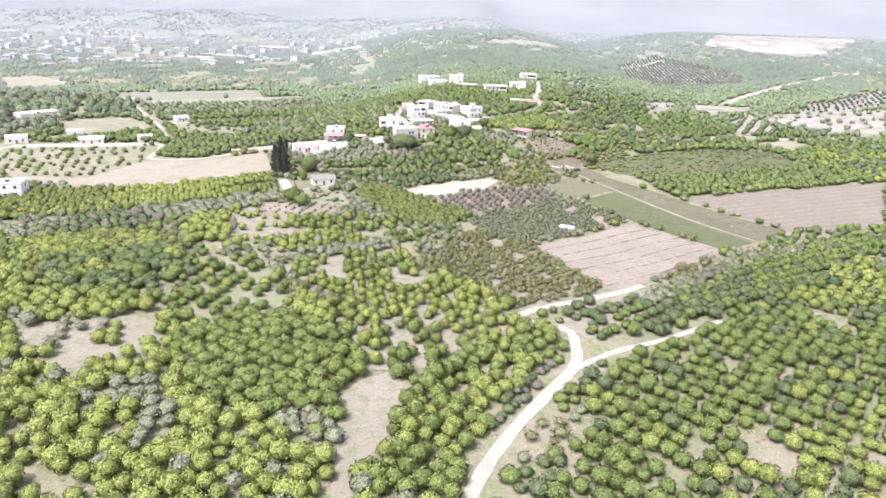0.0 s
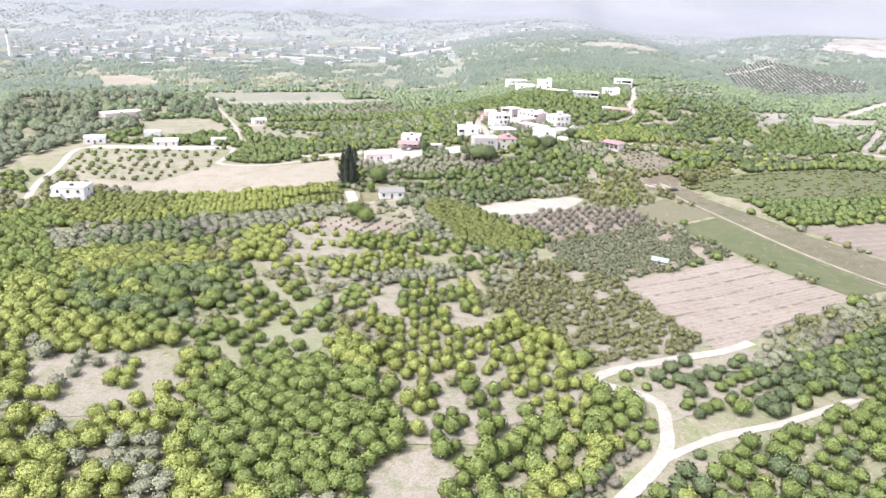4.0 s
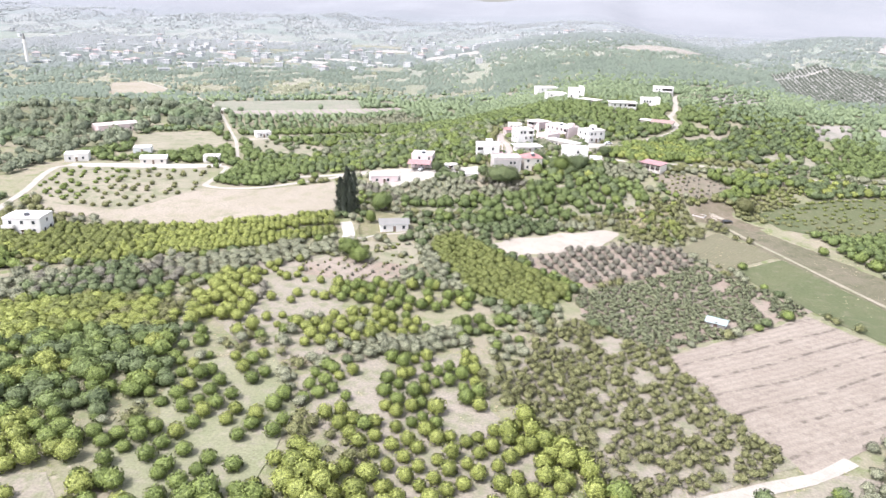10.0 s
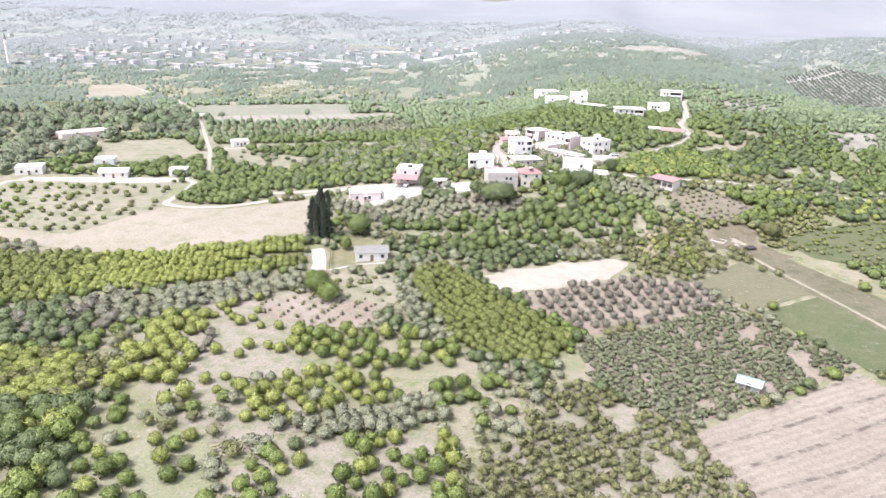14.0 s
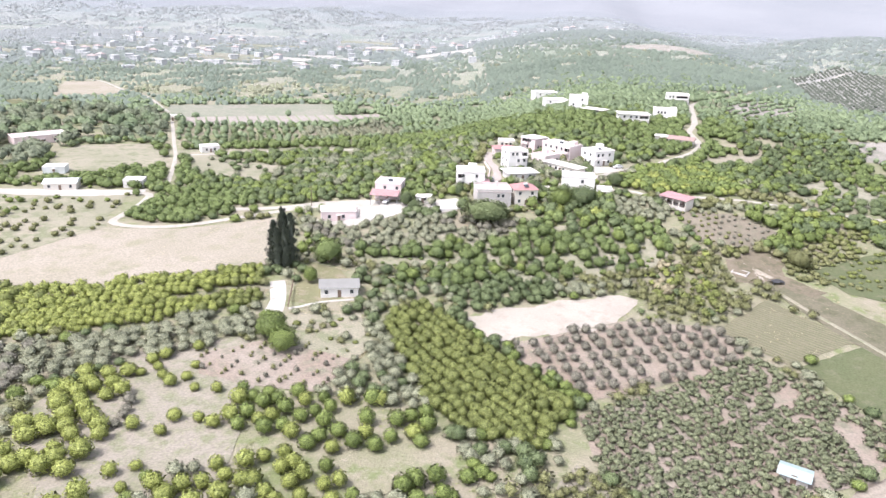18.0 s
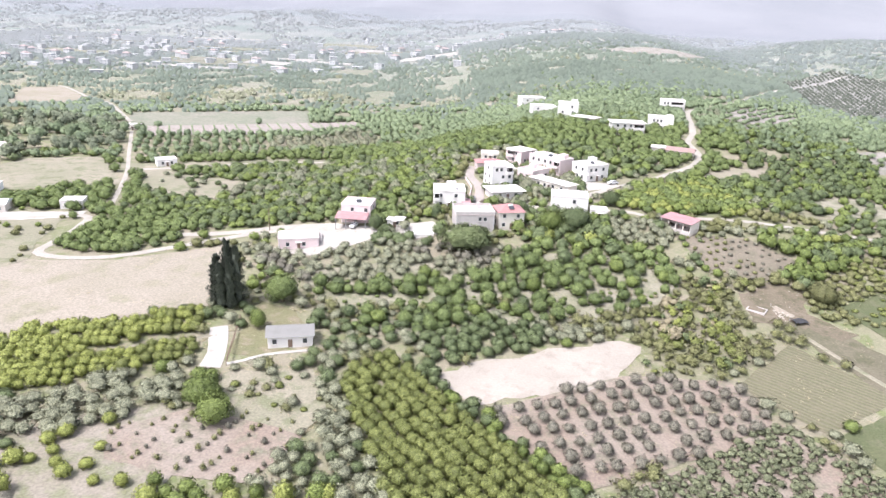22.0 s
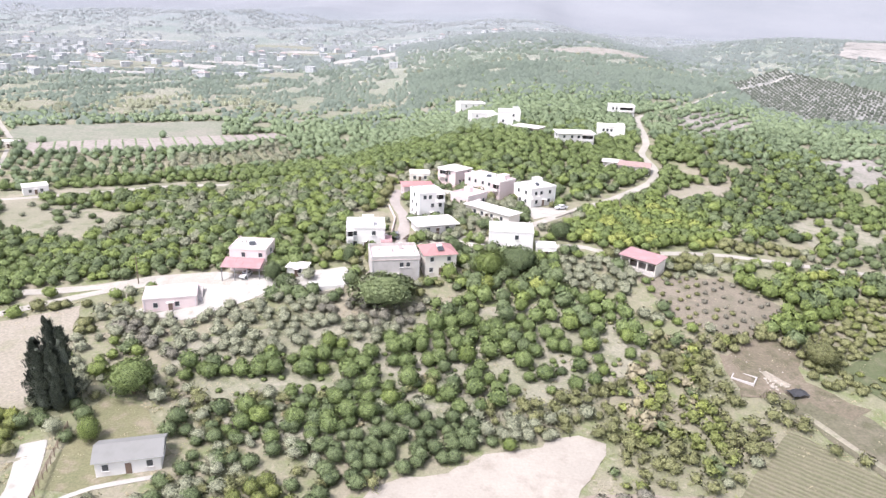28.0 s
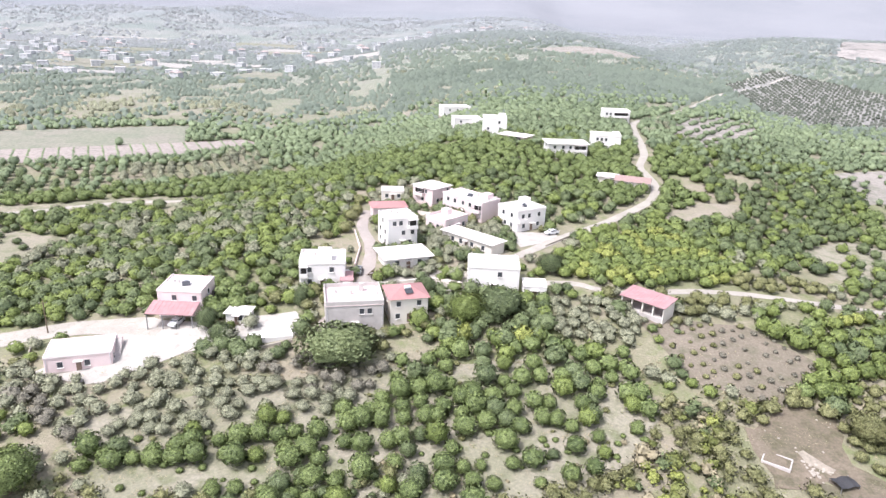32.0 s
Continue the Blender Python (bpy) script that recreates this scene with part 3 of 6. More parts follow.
field("olive_slope", [(253, 521), (363, 585), (323, 518), (270, 508)], M_SCRUB, "pale slope planted with olives", "slope", cell=12, open_ground=False)
LOWCROP = [(80, 359), (102, 375), (158, 402), (190, 404), (197, 390), (194, 376), (138, 349), (107, 341), (87, 347)]
field("low_crop", LOWCROP, M_CROP2, "low yellowish crop on the eastern plain", cell=12, open_ground=False)
field("terraced_grove", [(102, 636), (137, 681), (155, 662), (138, 601), (99, 564), (90, 583)], M_SCRUB, "pale terraces with rows of small trees", "slope", cell=12, open_ground=False)
M_OLIVEHILL = soil("pale_stony_hill", (0.40, 0.385, 0.36), (0.34, 0.335, 0.31), (0.27, 0.275, 0.24), 0.03, 0.12, 0.8, (0.5, 0.66))
field("olive_hill", [(185, 735), (209, 902), (285, 1000), (300, 900), (312, 760), (287, 685), (200, 692)], M_OLIVEHILL, "pale stony hill planted with a grid of olives", "slope", cell=20, open_ground=False)
field("stony_slope", [(150, 548), (191, 575), (168, 518), (146, 509)], M_SCRUB, "stony bare slope", "slope", cell=12, open_ground=False)
field("grass_patch", [(98, 450), (120, 465), (138, 459), (122, 425), (100, 427)], M_HILL, "pale dry grass between groves", "clearing", cell=8, open_ground=False)
field("green_strip", [(-405, 574), (-365, 596), (-343, 570), (-376, 545)], M_LAWN, "narrow strip of green meadow behind the wood", cell=12)
field("brown_field", [(-445, 687), (-425, 705), (-355, 647), (-349, 621), (-388, 600)], M_STUBBLE, "bare brown field in the valley", cell=20)
field("hill_top_clearing", [(20, 1000), (90, 1060), (180, 1040), (120, 980)], M_SCRUB, "pale terrace on the wooded ridge", "clearing", cell=20)
plot_rng = random.Random(5)
for k in range(34):
    cx, cy = plot_rng.uniform(-900, 160), plot_rng.uniform(900, 1500)
    if -150 < cx and cy < 1350:
        continue
    a, b, c = plot_rng.uniform(25, 85), plot_rng.uniform(12, 34), plot_rng.uniform(-14, 14)
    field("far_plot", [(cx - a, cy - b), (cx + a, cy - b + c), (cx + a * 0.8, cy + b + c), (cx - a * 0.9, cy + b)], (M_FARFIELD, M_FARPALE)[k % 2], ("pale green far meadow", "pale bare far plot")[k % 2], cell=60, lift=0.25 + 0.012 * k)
field("lawn", [(-74, 330), (-62, 326), (-52, 314), (-62, 303), (-70, 303)], M_GARDEN, "small dry yellowing lawn round the cottage", "lawn")

track("farm_track", [(2, 70), (7, 94), (15, 112), (24, 127), (32, 140), (34, 150), (34, 158), (29, 162), (21, 165), (27, 172), (47, 184), (54, 188), (62, 195)], 2.8, M_TRACK, "pale chalky farm track between orchards")
track("field_track", [(122, 251), (99, 288), (77, 325), (67, 343)], 1.5, M_DRYGRASS, "worn pale wheel track between crop and fallow")
track("side_track", [(32, 139), (38, 144), (45, 149), (58, 156), (71, 165), (78, 170)], 2.0, M_TRACK, "narrow pale side track through citrus rows")
track("valley_road", [(-200, 268), (-214, 294), (-222, 319), (-235, 347), (-236, 360), (-213, 367), (-190, 372), (-166, 383), (-159, 372), (-156, 356), (-154, 346), (-144, 344), (-130, 349), (-112, 365), (-95, 376), (-80, 379), (-66, 378)], 3.2, M_TRACK, "pale unpaved road round the field")
field("barn_yard", [(-236, 359), (-213, 365), (-188, 370), (-166, 381), (-168, 388), (-192, 380), (-215, 373), (-236, 367)], M_YARD, "pale trodden yard before the barns", "yard", lift=0.14)
track("yard_road", [(-122, 372), (-104, 376), (-88, 381), (-72, 382)], 4.0, M_TRACK, "pale concrete lane into the yard")
track("driveway", [(-77.5, 314), (-75.5, 310), (-72.5, 303), (-71, 296.5)], 4.6, M_YARD, "bright gravel driveway beside the cottage")
track("cottage_path", [(-68, 299), (-65, 301), (-61, 304.5), (-52, 308.5)], 1.1, M_YARD, "narrow pale path before the cottage")
track("garden_path", [(-76, 310), (-88, 304), (-98, 297)], 1.1, M_BARE, "narrow gravel path through young trees")
M_LANE = soil("pinkish_lane", (0.52, 0.44, 0.40), (0.46, 0.40, 0.36), (0.38, 0.34, 0.29), 0.2, 0.9, 3.0, (0.55, 0.75), 0.12)
track("village_lane", [(-31, 380), (-27, 392), (-25, 402), (-27, 422), (-33, 440), (-34, 456)], 3.4, M_LANE, "pale lane climbing between the village houses")
track("ridge_road", [(4, 412), (14, 424), (27, 442), (39, 455), (57, 478), (63, 490), (65, 503), (63, 520), (69, 545), (76, 610), (82, 632), (97, 650), (124, 695), (194, 838), (280, 949)], 3.3, M_TRACK, "pale road winding along the ridge")
track("orchard_path", [(14, 405), (26, 407), (38, 404), (66, 409), (110, 408), (170, 415)], 2.4, M_TRACK, "pale path between citrus groves")
field("terrace_strip", [(-205, 444), (-162, 463), (-128, 484), (-78, 491), (-78, 505), (-130, 499), (-164, 479), (-208, 460)], M_DRYGRASS, "dry bare strip along the terrace track", lift=0.12)
track("terrace_track", [(-191, 452), (-162, 470), (-130, 491), (-86, 497)], 4.0, M_TRACK, "pale terrace track above the valley")
track("field_lane", [(-166, 400), (-190, 445), (-214, 483), (-250, 540)], 2.0, M_TRACK, "pale straight lane between valley fields")
track("eastern_road", [(225, 570), (249, 599), (274, 624), (318, 658), (357, 684), (466, 761)], 8, M_TRACK, "pale road cut along the eastern slope")
track("plain_road", [(150, 425), (170, 440), (188, 455), (196, 450), (221, 442), (282, 444), (350, 460)], 4, M_TRACK, "pale road on the eastern plain")
track("valley_field_road", [(-445, 700), (-424, 706), (-354, 648), (-330, 634), (-262, 560)], 2.6, M_TRACK, "pale road round the brown field")
track("hill_path", [(-46, 585), (-50, 606), (-54, 630), (-57, 650), (-63, 666), (-63, 690), (-68, 710), (-69, 735), (-74, 755), (-80, 800), (-96, 889)], 2.0, M_TRACK, "pale footpath up the wooded hill")
TRACKS[-1] = (TRACKS[-1][0], -2.4)


# ---- buildings ----
def box_into(bm, x0, y0, z0, x1, y1, z1, bevel=0.0):
    r = bmesh.ops.create_cube(bm, size=1)["verts"]
    for v in r:
        v.co = Vector(((x0 + x1) / 2 + v.co.x * (x1 - x0), (y0 + y1) / 2 + v.co.y * (y1 - y0), (z0 + z1) / 2 + v.co.z * (z1 - z0)))
    if bevel:
        es = {e for v in r for e in v.link_edges}
        bmesh.ops.bevel(bm, geom=list(es), offset=bevel, segments=1, affect="EDGES")


def box(name, dims, mat, parent, label="", bevel=0.0):
    bm = bmesh.new()
    box_into(bm, *dims, bevel)
    return part(name, bm, mat, parent, label)


def empty(name, x, y, z, yaw, label, category, group=""):
    ob = new(name)
    ob.matrix_world = pose(x, y, z, 0, 0, yaw)
    return tagged(ob, label, category, group)


def window(parent, side, at, z, w, hgt, depth_y, width_x, frame=None):
    """A framed pane on one face: f front, b back, l left, r right of a block that is width_x by depth_y."""
    bm, bp, bs = bmesh.new(), bmesh.new(), bmesh.new()
    t, e = 0.08, 0.09
    box_into(bm, -w / 2, -e, 0, w / 2, 0.02, hgt)
    bm.faces.ensure_lookup_table()
    face = min(bm.faces, key=lambda f: f.calc_center_median().y)
    bmesh.ops.inset_individual(bm, faces=[face], thickness=t, depth=-0.07)
    box_into(bs, -w / 2 - 0.08, -0.2, -0.1, w / 2 + 0.08, 0.02, -0.002)
    box_into(bp, -w / 2 + t + 0.005, -0.05, t + 0.005, w / 2 - t - 0.005, -0.012, hgt - t - 0.005)
    m = {"f": pose(at, -depth_y / 2, z), "b": pose(at, depth_y / 2, z, 0, 0, 180), "l": pose(-width_x / 2, at, z, 0, 0, -90), "r": pose(width_x / 2, at, z, 0, 0, 90)}[side]
    ob = part("window", bm, frame or M_FRAME, parent)
    ob.matrix_local = m
    part("pane", bp, M_GLASS, ob)
    part("sill", bs, M_ROOFSLAB, ob)
    return ob


def door(parent, side, at, z, w, hgt, depth_y, width_x):
    bm = bmesh.new()
    box_into(bm, -w / 2, -0.06, 0, w / 2, 0.02, hgt, 0.01)
    m = {"f": pose(at, -depth_y / 2, z), "l": pose(-width_x / 2, at, z, 0, 0, -90), "r": pose(width_x / 2, at, z, 0, 0, 90)}[side]
    ob = part("door", bm, M_DOOR, parent)
    ob.matrix_local = m


def footing(x, y, yaw, w, d):
    """Ground level for a block: the highest and lowest corner."""
    c, s = math.cos(radians(yaw)), math.sin(radians(yaw))
    pts = [(x + c * a - s * b, y + s * a + c * b) for a, b in ((-w / 2, -d / 2), (w / 2, -d / 2), (w / 2, d / 2), (-w / 2, d / 2))]
    FOOT.append([(x + (px - x) * 1.18, y + (py - y) * 1.18) for px, py in pts])
    zs = [h(*q) for q in pts]
    return min(zs), max(zs)


def on_face(side, depth_y, width_x, at=0.0, z=0.0):
    """The frame of one face of a block: x along the face, -y out of it."""
    return {"f": pose(at, -depth_y / 2, z), "b": pose(at, depth_y / 2, z, 0, 0, 180), "l": pose(-width_x / 2, at, z, 0, 0, -90), "r": pose(width_x / 2, at, z, 0, 0, 90)}[side]


def loggia(parent, side, x0, x1, z0, z1, depth_y, width_x, wall):
    """A covered balcony: dark panel as painted shade behind a parapet, under a thin slab."""
    m = on_face(side, depth_y, width_x)
    bm = bmesh.new()
    # dark panel on the solid wall: painted shade in place of a recess
    box_into(bm, x0, -0.04, z0, x1, 0.03, z1)
    back = part("loggia", bm, M_SHADEPANEL, parent, "dark panel painted as the shade of a covered balcony")
    back.matrix_local = m
    bm = bmesh.new()
    box_into(bm, x0 - 0.15, -1.1, z0 - 0.18, x1 + 0.15, 0.0, z0 - 0.004)
    part("floor_slab", bm, M_ROOFSLAB, back)
    bm = bmesh.new()
    box_into(bm, x0 - 0.15, -1.1, z0, x1 + 0.15, -0.98, z0 + 0.9)
    for a in (x0 - 0.15, x1 + 0.03):
        box_into(bm, a, -0.977, z0, a + 0.12, -0.045, z0 + 0.9)
    part("parapet", bm, wall, back)
    bm = bmesh.new()
    box_into(bm, x0 - 0.25, -1.2, z1 + 0.02, x1 + 0.25, 0.0, z1 + 0.16)
    part("canopy", bm, M_ROOFSLAB, back)
    for a in (x0 - 0.1, x1 + 0.0):
        bm = bmesh.new()
        box_into(bm, a, -1.07, z0 + 0.903, a + 0.1, -0.99, z1 + 0.017)
        part("post", bm, wall, back)


def trim(ob, w, d, top, foot, wall, doors, clutter):
    """Plinth, door canopies, downpipes, and on village roofs a dish, a flue and the stubs of columns."""
    bm = bmesh.new()
    a, b, t = w / 2 + 0.03, d / 2 + 0.03, 0.05
    for q4 in ((-a, -b, a, -b + t), (-a, b - t, a, b), (-a, -b + t, -a + t, b - t), (a - t, -b + t, a, b - t)):
        box_into(bm, q4[0], q4[1], foot - 0.55, q4[2], q4[3], 0.0)
    part("plinth", bm, M_STONE, ob, "grey cement plinth")
    for side, at in doors:
        bm = bmesh.new()
        box_into(bm, -0.9, -0.95, 2.3, 0.9, -0.005, 2.42, 0.02)
        part("door_canopy", bm, M_ROOFSLAB, ob).matrix_local = on_face(side, d, w, at)
    for sx in (-1, 1):
        bm = bmesh.new()
        bmesh.ops.create_cone(bm, cap_ends=True, segments=6, radius1=0.05, radius2=0.05, depth=top - 0.2, matrix=pose(sx * (w / 2 - 0.35), -d / 2 - 0.06, top / 2))
        part("downpipe", bm, M_SHEET, ob)
    if clutter:
        g = random.Random(int(w * 100 + d * 10 + ob.location.y * 7))
        for _ in range(2):
            px, py = g.uniform(-0.32, 0.32) * w, g.uniform(0.05, 0.36) * d
            box("flue", (px - 0.25, py - 0.25, top + 0.2, px + 0.25, py + 0.25, top + 0.2 + g.uniform(0.6, 1.2)), M_CONCRETE, ob, bevel=0.03)
        px, py = -0.36 * w, -0.3 * d
        bm = bmesh.new()
        bmesh.ops.create_cone(bm, cap_ends=True, segments=6, radius1=0.04, radius2=0.04, depth=1.0, matrix=pose(px, py, top + 0.7))
        mast = part("dish_mast", bm, M_STEEL, ob)
        bm = bmesh.new()
        bmesh.ops.create_cone(bm, cap_ends=False, segments=14, radius1=0.12, radius2=0.5, depth=0.16, matrix=pose(px, py - 0.1, top + 1.25, 55, 0, 20))
        bmesh.ops.solidify(bm, geom=bm.faces[:], thickness=0.02)
        part("satellite_dish", bm, M_SHEET, mast, "white satellite dish")
        for px, py in ((0.44 * w, 0.42 * d), (0.44 * w, 0.0), (-0.44 * w, 0.42 * d)):
            box("column_stub", (px - 0.14, py - 0.14, top + 0.2, px + 0.14, py + 0.14, top + 1.05), M_CONCRETE, ob)


def flat_house(x, y, yaw, w, d, storeys, wall, label, front=(), left=(), right=(), parapet=0.5, roof=None, storey=3.0, tower=None, tank=False, balcony=None, doors=((("f"), 0.0),), overhang=0.0, name="house", clutter=None, loggias=()):
    """A plastered block under a flat roof with a parapet. front, left, right: per storey, the places of windows along the face."""
    lo, hi = footing(x, y, yaw, w, d)
    z = lo + 0.3 * (hi - lo)
    ob = empty(name, x, y, z, yaw, label, "house")
    top = storeys * storey
    box("wall", (-w / 2, -d / 2, lo - z - 0.6, w / 2, d / 2, top), wall, ob, bevel=0.05)
    o = overhang
    box("roof", (-w / 2 - o - 0.12, -d / 2 - o - 0.12, top + 0.003, w / 2 + o + 0.12, d / 2 + o + 0.12, top + 0.2), roof or M_ROOFSLAB, ob, "pale flat roof slab", 0.03)
    if parapet:
        bm = bmesh.new()
        a, b, t = w / 2 + 0.06, d / 2 + 0.06, 0.2
        for q4 in ((-a, -b, a, -b + t), (-a, b - t, a, b), (-a, -b + t, -a + t, b - t), (a - t, -b + t, a, b - t)):
            box_into(bm, q4[0], q4[1], top + 0.2, q4[2], q4[3], top + 0.2 + parapet)
        part("parapet", bm, wall, ob)
    for side, rows in (("f", front), ("l", left), ("r", right)):
        for k, places in enumerate(rows):
            for a in places:
                window(ob, side, a, k * storey + 1.0, 1.15, 1.35, d, w)
    for side, a in doors:
        door(ob, side, a, 0.02, 1.0, 2.1, d, w)
    if tower:
        tx, ty, tw, td, th = tower
        box("stair_tower", (tx - tw / 2, ty - td / 2, top + 0.2, tx + tw / 2, ty + td / 2, top + 0.2 + th), wall, ob, bevel=0.04)
    trim(ob, w, d, top, lo - z, wall, doors, clutter if clutter is not None else (y < 520 and storeys > 1))
    for side, x0, x1, k in loggias:
        loggia(ob, side, x0, x1, k * storey + 0.12, k * storey + 2.5, d, w, wall)
    if balcony:
        bx, bw, bd, k = balcony
        bal = box("balcony", (bx - bw / 2, -d / 2 - bd, k * storey - 0.15, bx + bw / 2, -d / 2 + 0.01, k * storey), M_ROOFSLAB, ob)
        bm = bmesh.new()
        for q4 in ((bx - bw / 2, -d / 2 - bd, bx + bw / 2, -d / 2 - bd + 0.12), (bx - bw / 2, -d / 2 - bd + 0.12, bx - bw / 2 + 0.12, -d / 2), (bx + bw / 2 - 0.12, -d / 2 - bd + 0.12, bx + bw / 2, -d / 2)):
            box_into(bm, q4[0], q4[1], k * storey, q4[2], q4[3], k * storey + 0.95)
        part("railing", bm, wall, bal)
    if tank:
        water_tank(x, y, z + top + 0.2, yaw)
    return ob


def water_tank(x, y, z, yaw):
    ob = empty("water_tank", x, y, z, yaw + 20, "white roof water tank on a steel stand with a solar panel", "water tank", "roof tanks")
    bm = bmesh.new()
    r = bmesh.ops.create_cone(bm, cap_ends=True, segments=14, radius1=0.42, radius2=0.42, depth=1.3, matrix=pose(0, 0, 1.05, 0, 90, 0))
    part("tank", bm, M_SHEET, ob)
    for sx in (-0.5, 0.5):
        for sy in (-0.3, 0.3):
            box("leg", (sx - 0.03, sy - 0.03, 0, sx + 0.03, sy + 0.03, 0.72), M_STEEL, ob)
    bm = bmesh.new()
    box_into(bm, -0.9, -1.5, 0, 0.9, -0.3, 0.06)
    for v in bm.verts:
        v.co.z += 0.12 + (v.co.y + 1.5) * 0.55
    part("solar_panel", bm, M_GLASS, ob, "dark glass solar panel")


def pitched(ob, w, d, z, rise, mat, hip=True, over=0.5, label="", name="roof"):
    """A hipped or gabled roof over a block."""
    a, b = w / 2 + over, d / 2 + over
    bm = bmesh.new()
    base = [bm.verts.new(c) for c in ((-a, -b, z), (a, -b, z), (a, b, z), (-a, b, z))]
    r = max(0.2, a - b) if hip else a
    ridge = [bm.verts.new((-r, 0, z + rise)), bm.verts.new((r, 0, z + rise))]
    bm.faces.new((base[0], base[1], ridge[1], ridge[0]))
    bm.faces.new((base[2], base[3], ridge[0], ridge[1]))
    bm.faces.new((base[1], base[2], ridge[1]))
    bm.faces.new((base[3], base[0], ridge[0]))
    bm.faces.new(base[::-1])
    bmesh.ops.recalc_face_normals(bm, faces=bm.faces[:])
    return part(name, bm, mat, ob, label)


def pitched_house(x, y, yaw, w, d, storeys, wall, roof, rise, label, front=(), left=(), right=(), hip=True, chimney=False, name="house"):
    lo, hi = footing(x, y, yaw, w, d)
    z = lo + 0.3 * (hi - lo)
    ob = empty(name, x, y, z, yaw, label, "house")
    top = storeys * 2.9
    box("wall", (-w / 2, -d / 2, lo - z - 0.6, w / 2, d / 2, top), wall, ob, bevel=0.04)
    rf = pitched(ob, w, d, top + 0.003, rise, roof, hip)
    if chimney:
        box("chimney", (w * 0.2, 0.3, top + 0.5 * rise, w * 0.2 + 0.6, 0.9, top + rise + 0.7), wall, rf)
    for side, rows in (("f", front), ("l", left), ("r", right)):
        for k, places in enumerate(rows):
            for a in places:
                window(ob, side, a, k * 2.9 + 1.0, 1.1, 1.3, d, w)
    door(ob, "f", 0.0, 0.02, 1.0, 2.1, d, w)
    return ob


# village on the spur
flat_house(-35.0, 401.0, 12, 10.8, 9, 2, M_WHITE, "two-storey white house with a stair tower on its flat roof", front=((-3, 1.5), (-3, 2.2)), left=((0,), (-2, 2)), right=((1,), (-1, 2)), tower=(0.6, -1.2, 3.2, 3, 2.6), tank=False, loggias=(("f", -5.2, -3.6, 1), ("r", -2.8, 0.4, 0)))
flat_house(-24.3, 385.5, 16, 12.5, 10.5, 2, M_CONCRETE, "unfinished grey concrete building with an open roof terrace", front=((-2,), (1.5, 3.2)), right=((0,), (2,)), parapet=0.9, roof=M_ROSE, tower=(2.0, 2.6, 1.0, 1.0, 1.9))
red_house = pitched_house(-13.0, 389.0, 20, 8.5, 8, 2, M_CREAM, M_REDTILE, 1.9, "cream house with a red hipped tile roof", front=((-2.6, 2.4), (-2.4, 2.2)), left=((0,), (0,)), right=((1,), (1,)))
flat_house(-20.5, 427.0, 28, 8.5, 8.5, 3, M_WHITE, "tall three-storey white house beside the lane", front=((2,), (0.2, 2.8), (-2.4, -0.6)), left=((-2, 2), (-2, 2), (0,)), right=((1,), (1,), (1,)), storey=2.75, parapet=0.3, loggias=(("f", 1.6, 3.9, 2),))
flat_house(-16.8, 413.0, 26, 11.5, 8, 1, M_WHITE, "low white annexe with a wide flat roof", front=((-3, 0, 3),), right=((0,),), parapet=0.0, overhang=0.9, name="annexe")
flat_house(6.5, 404.0, 2, 12.3, 9, 2, M_WHITE, "bright white windowless-looking block house with a flat roof", front=((0.8,), (1.5,)), left=((2,), (0,)), parapet=0.25)
flat_house(16.5, 400.5, 2, 5.5, 5, 1, M_WHITE, "small white flat-roofed outbuilding beside the block house", front=((0,),), parapet=0.15, name="outbuilding")
flat_house(0.5, 428.5, -38, 18, 5.5, 1, M_CREAM, "long low cream building with a pale sloping roof", front=((-5, -2, 2, 6),), parapet=0.0, overhang=0.5, storey=3.2)
flat_house(14.5, 450.5, 38, 11, 9.5, 2, M_WHITE, "two-storey white house with an angled corner", front=((-3, 2.5), (-3.4, -1, 2.8)), left=((-2, 1), (-2, 2)), right=((0,), (1,)), parapet=0.45, tank=True, tower=(3.0, 2.6, 2.8, 2.6, 1.9), balcony=(-4.0, 3.0, 1.3, 1))
flat_house(-1.5, 458.5, -40, 17, 8.5, 2, M_PINK, "long two-storey pink row house with dark windows", loggias=(("f", 5.4, 8.0, 1),), front=((-6, -2.5, 1, 5), (-6, -3, 0.5, 3.5)), left=((0,), (0,)), parapet=0.3, tank=True, tower=(5.5, 1.5, 2.6, 2.8, 1.7))
flat_house(-8.0, 444.0, 52, 10, 8, 1, M_PINK, "low pink house with a roof terrace", front=((-3, 0, 3),), left=((-1, 2),), parapet=0.8, storey=3.3, tower=(2, 2, 2.2, 2.4, 1.8))
hip_house = pitched_house(-15.0, 469.0, 52, 9, 9, 2, M_PINK, M_ROOFSLAB, 1.0, "two-storey pink house with a low pale hipped roof", front=((-2, 2), (2.6,)), left=((0,), (-1.5, 1.5)), right=((0,), (0,)))
loggia(hip_house, "l", -3.4, 0.6, 3.0, 5.4, 9, 9, M_PINK)
pitched_house(-27.0, 451.5, 18, 10.5, 7, 1.35, M_ROSE, M_REDTILE, 1.1, "old rose-walled house with a faded red tile roof", front=((-3, 3),), left=((0,),))
flat_house(-28.5, 470.0, 10, 7.5, 6, 1, M_CREAM, "small cream house behind the village", front=((-2, 2),), parapet=0.3)

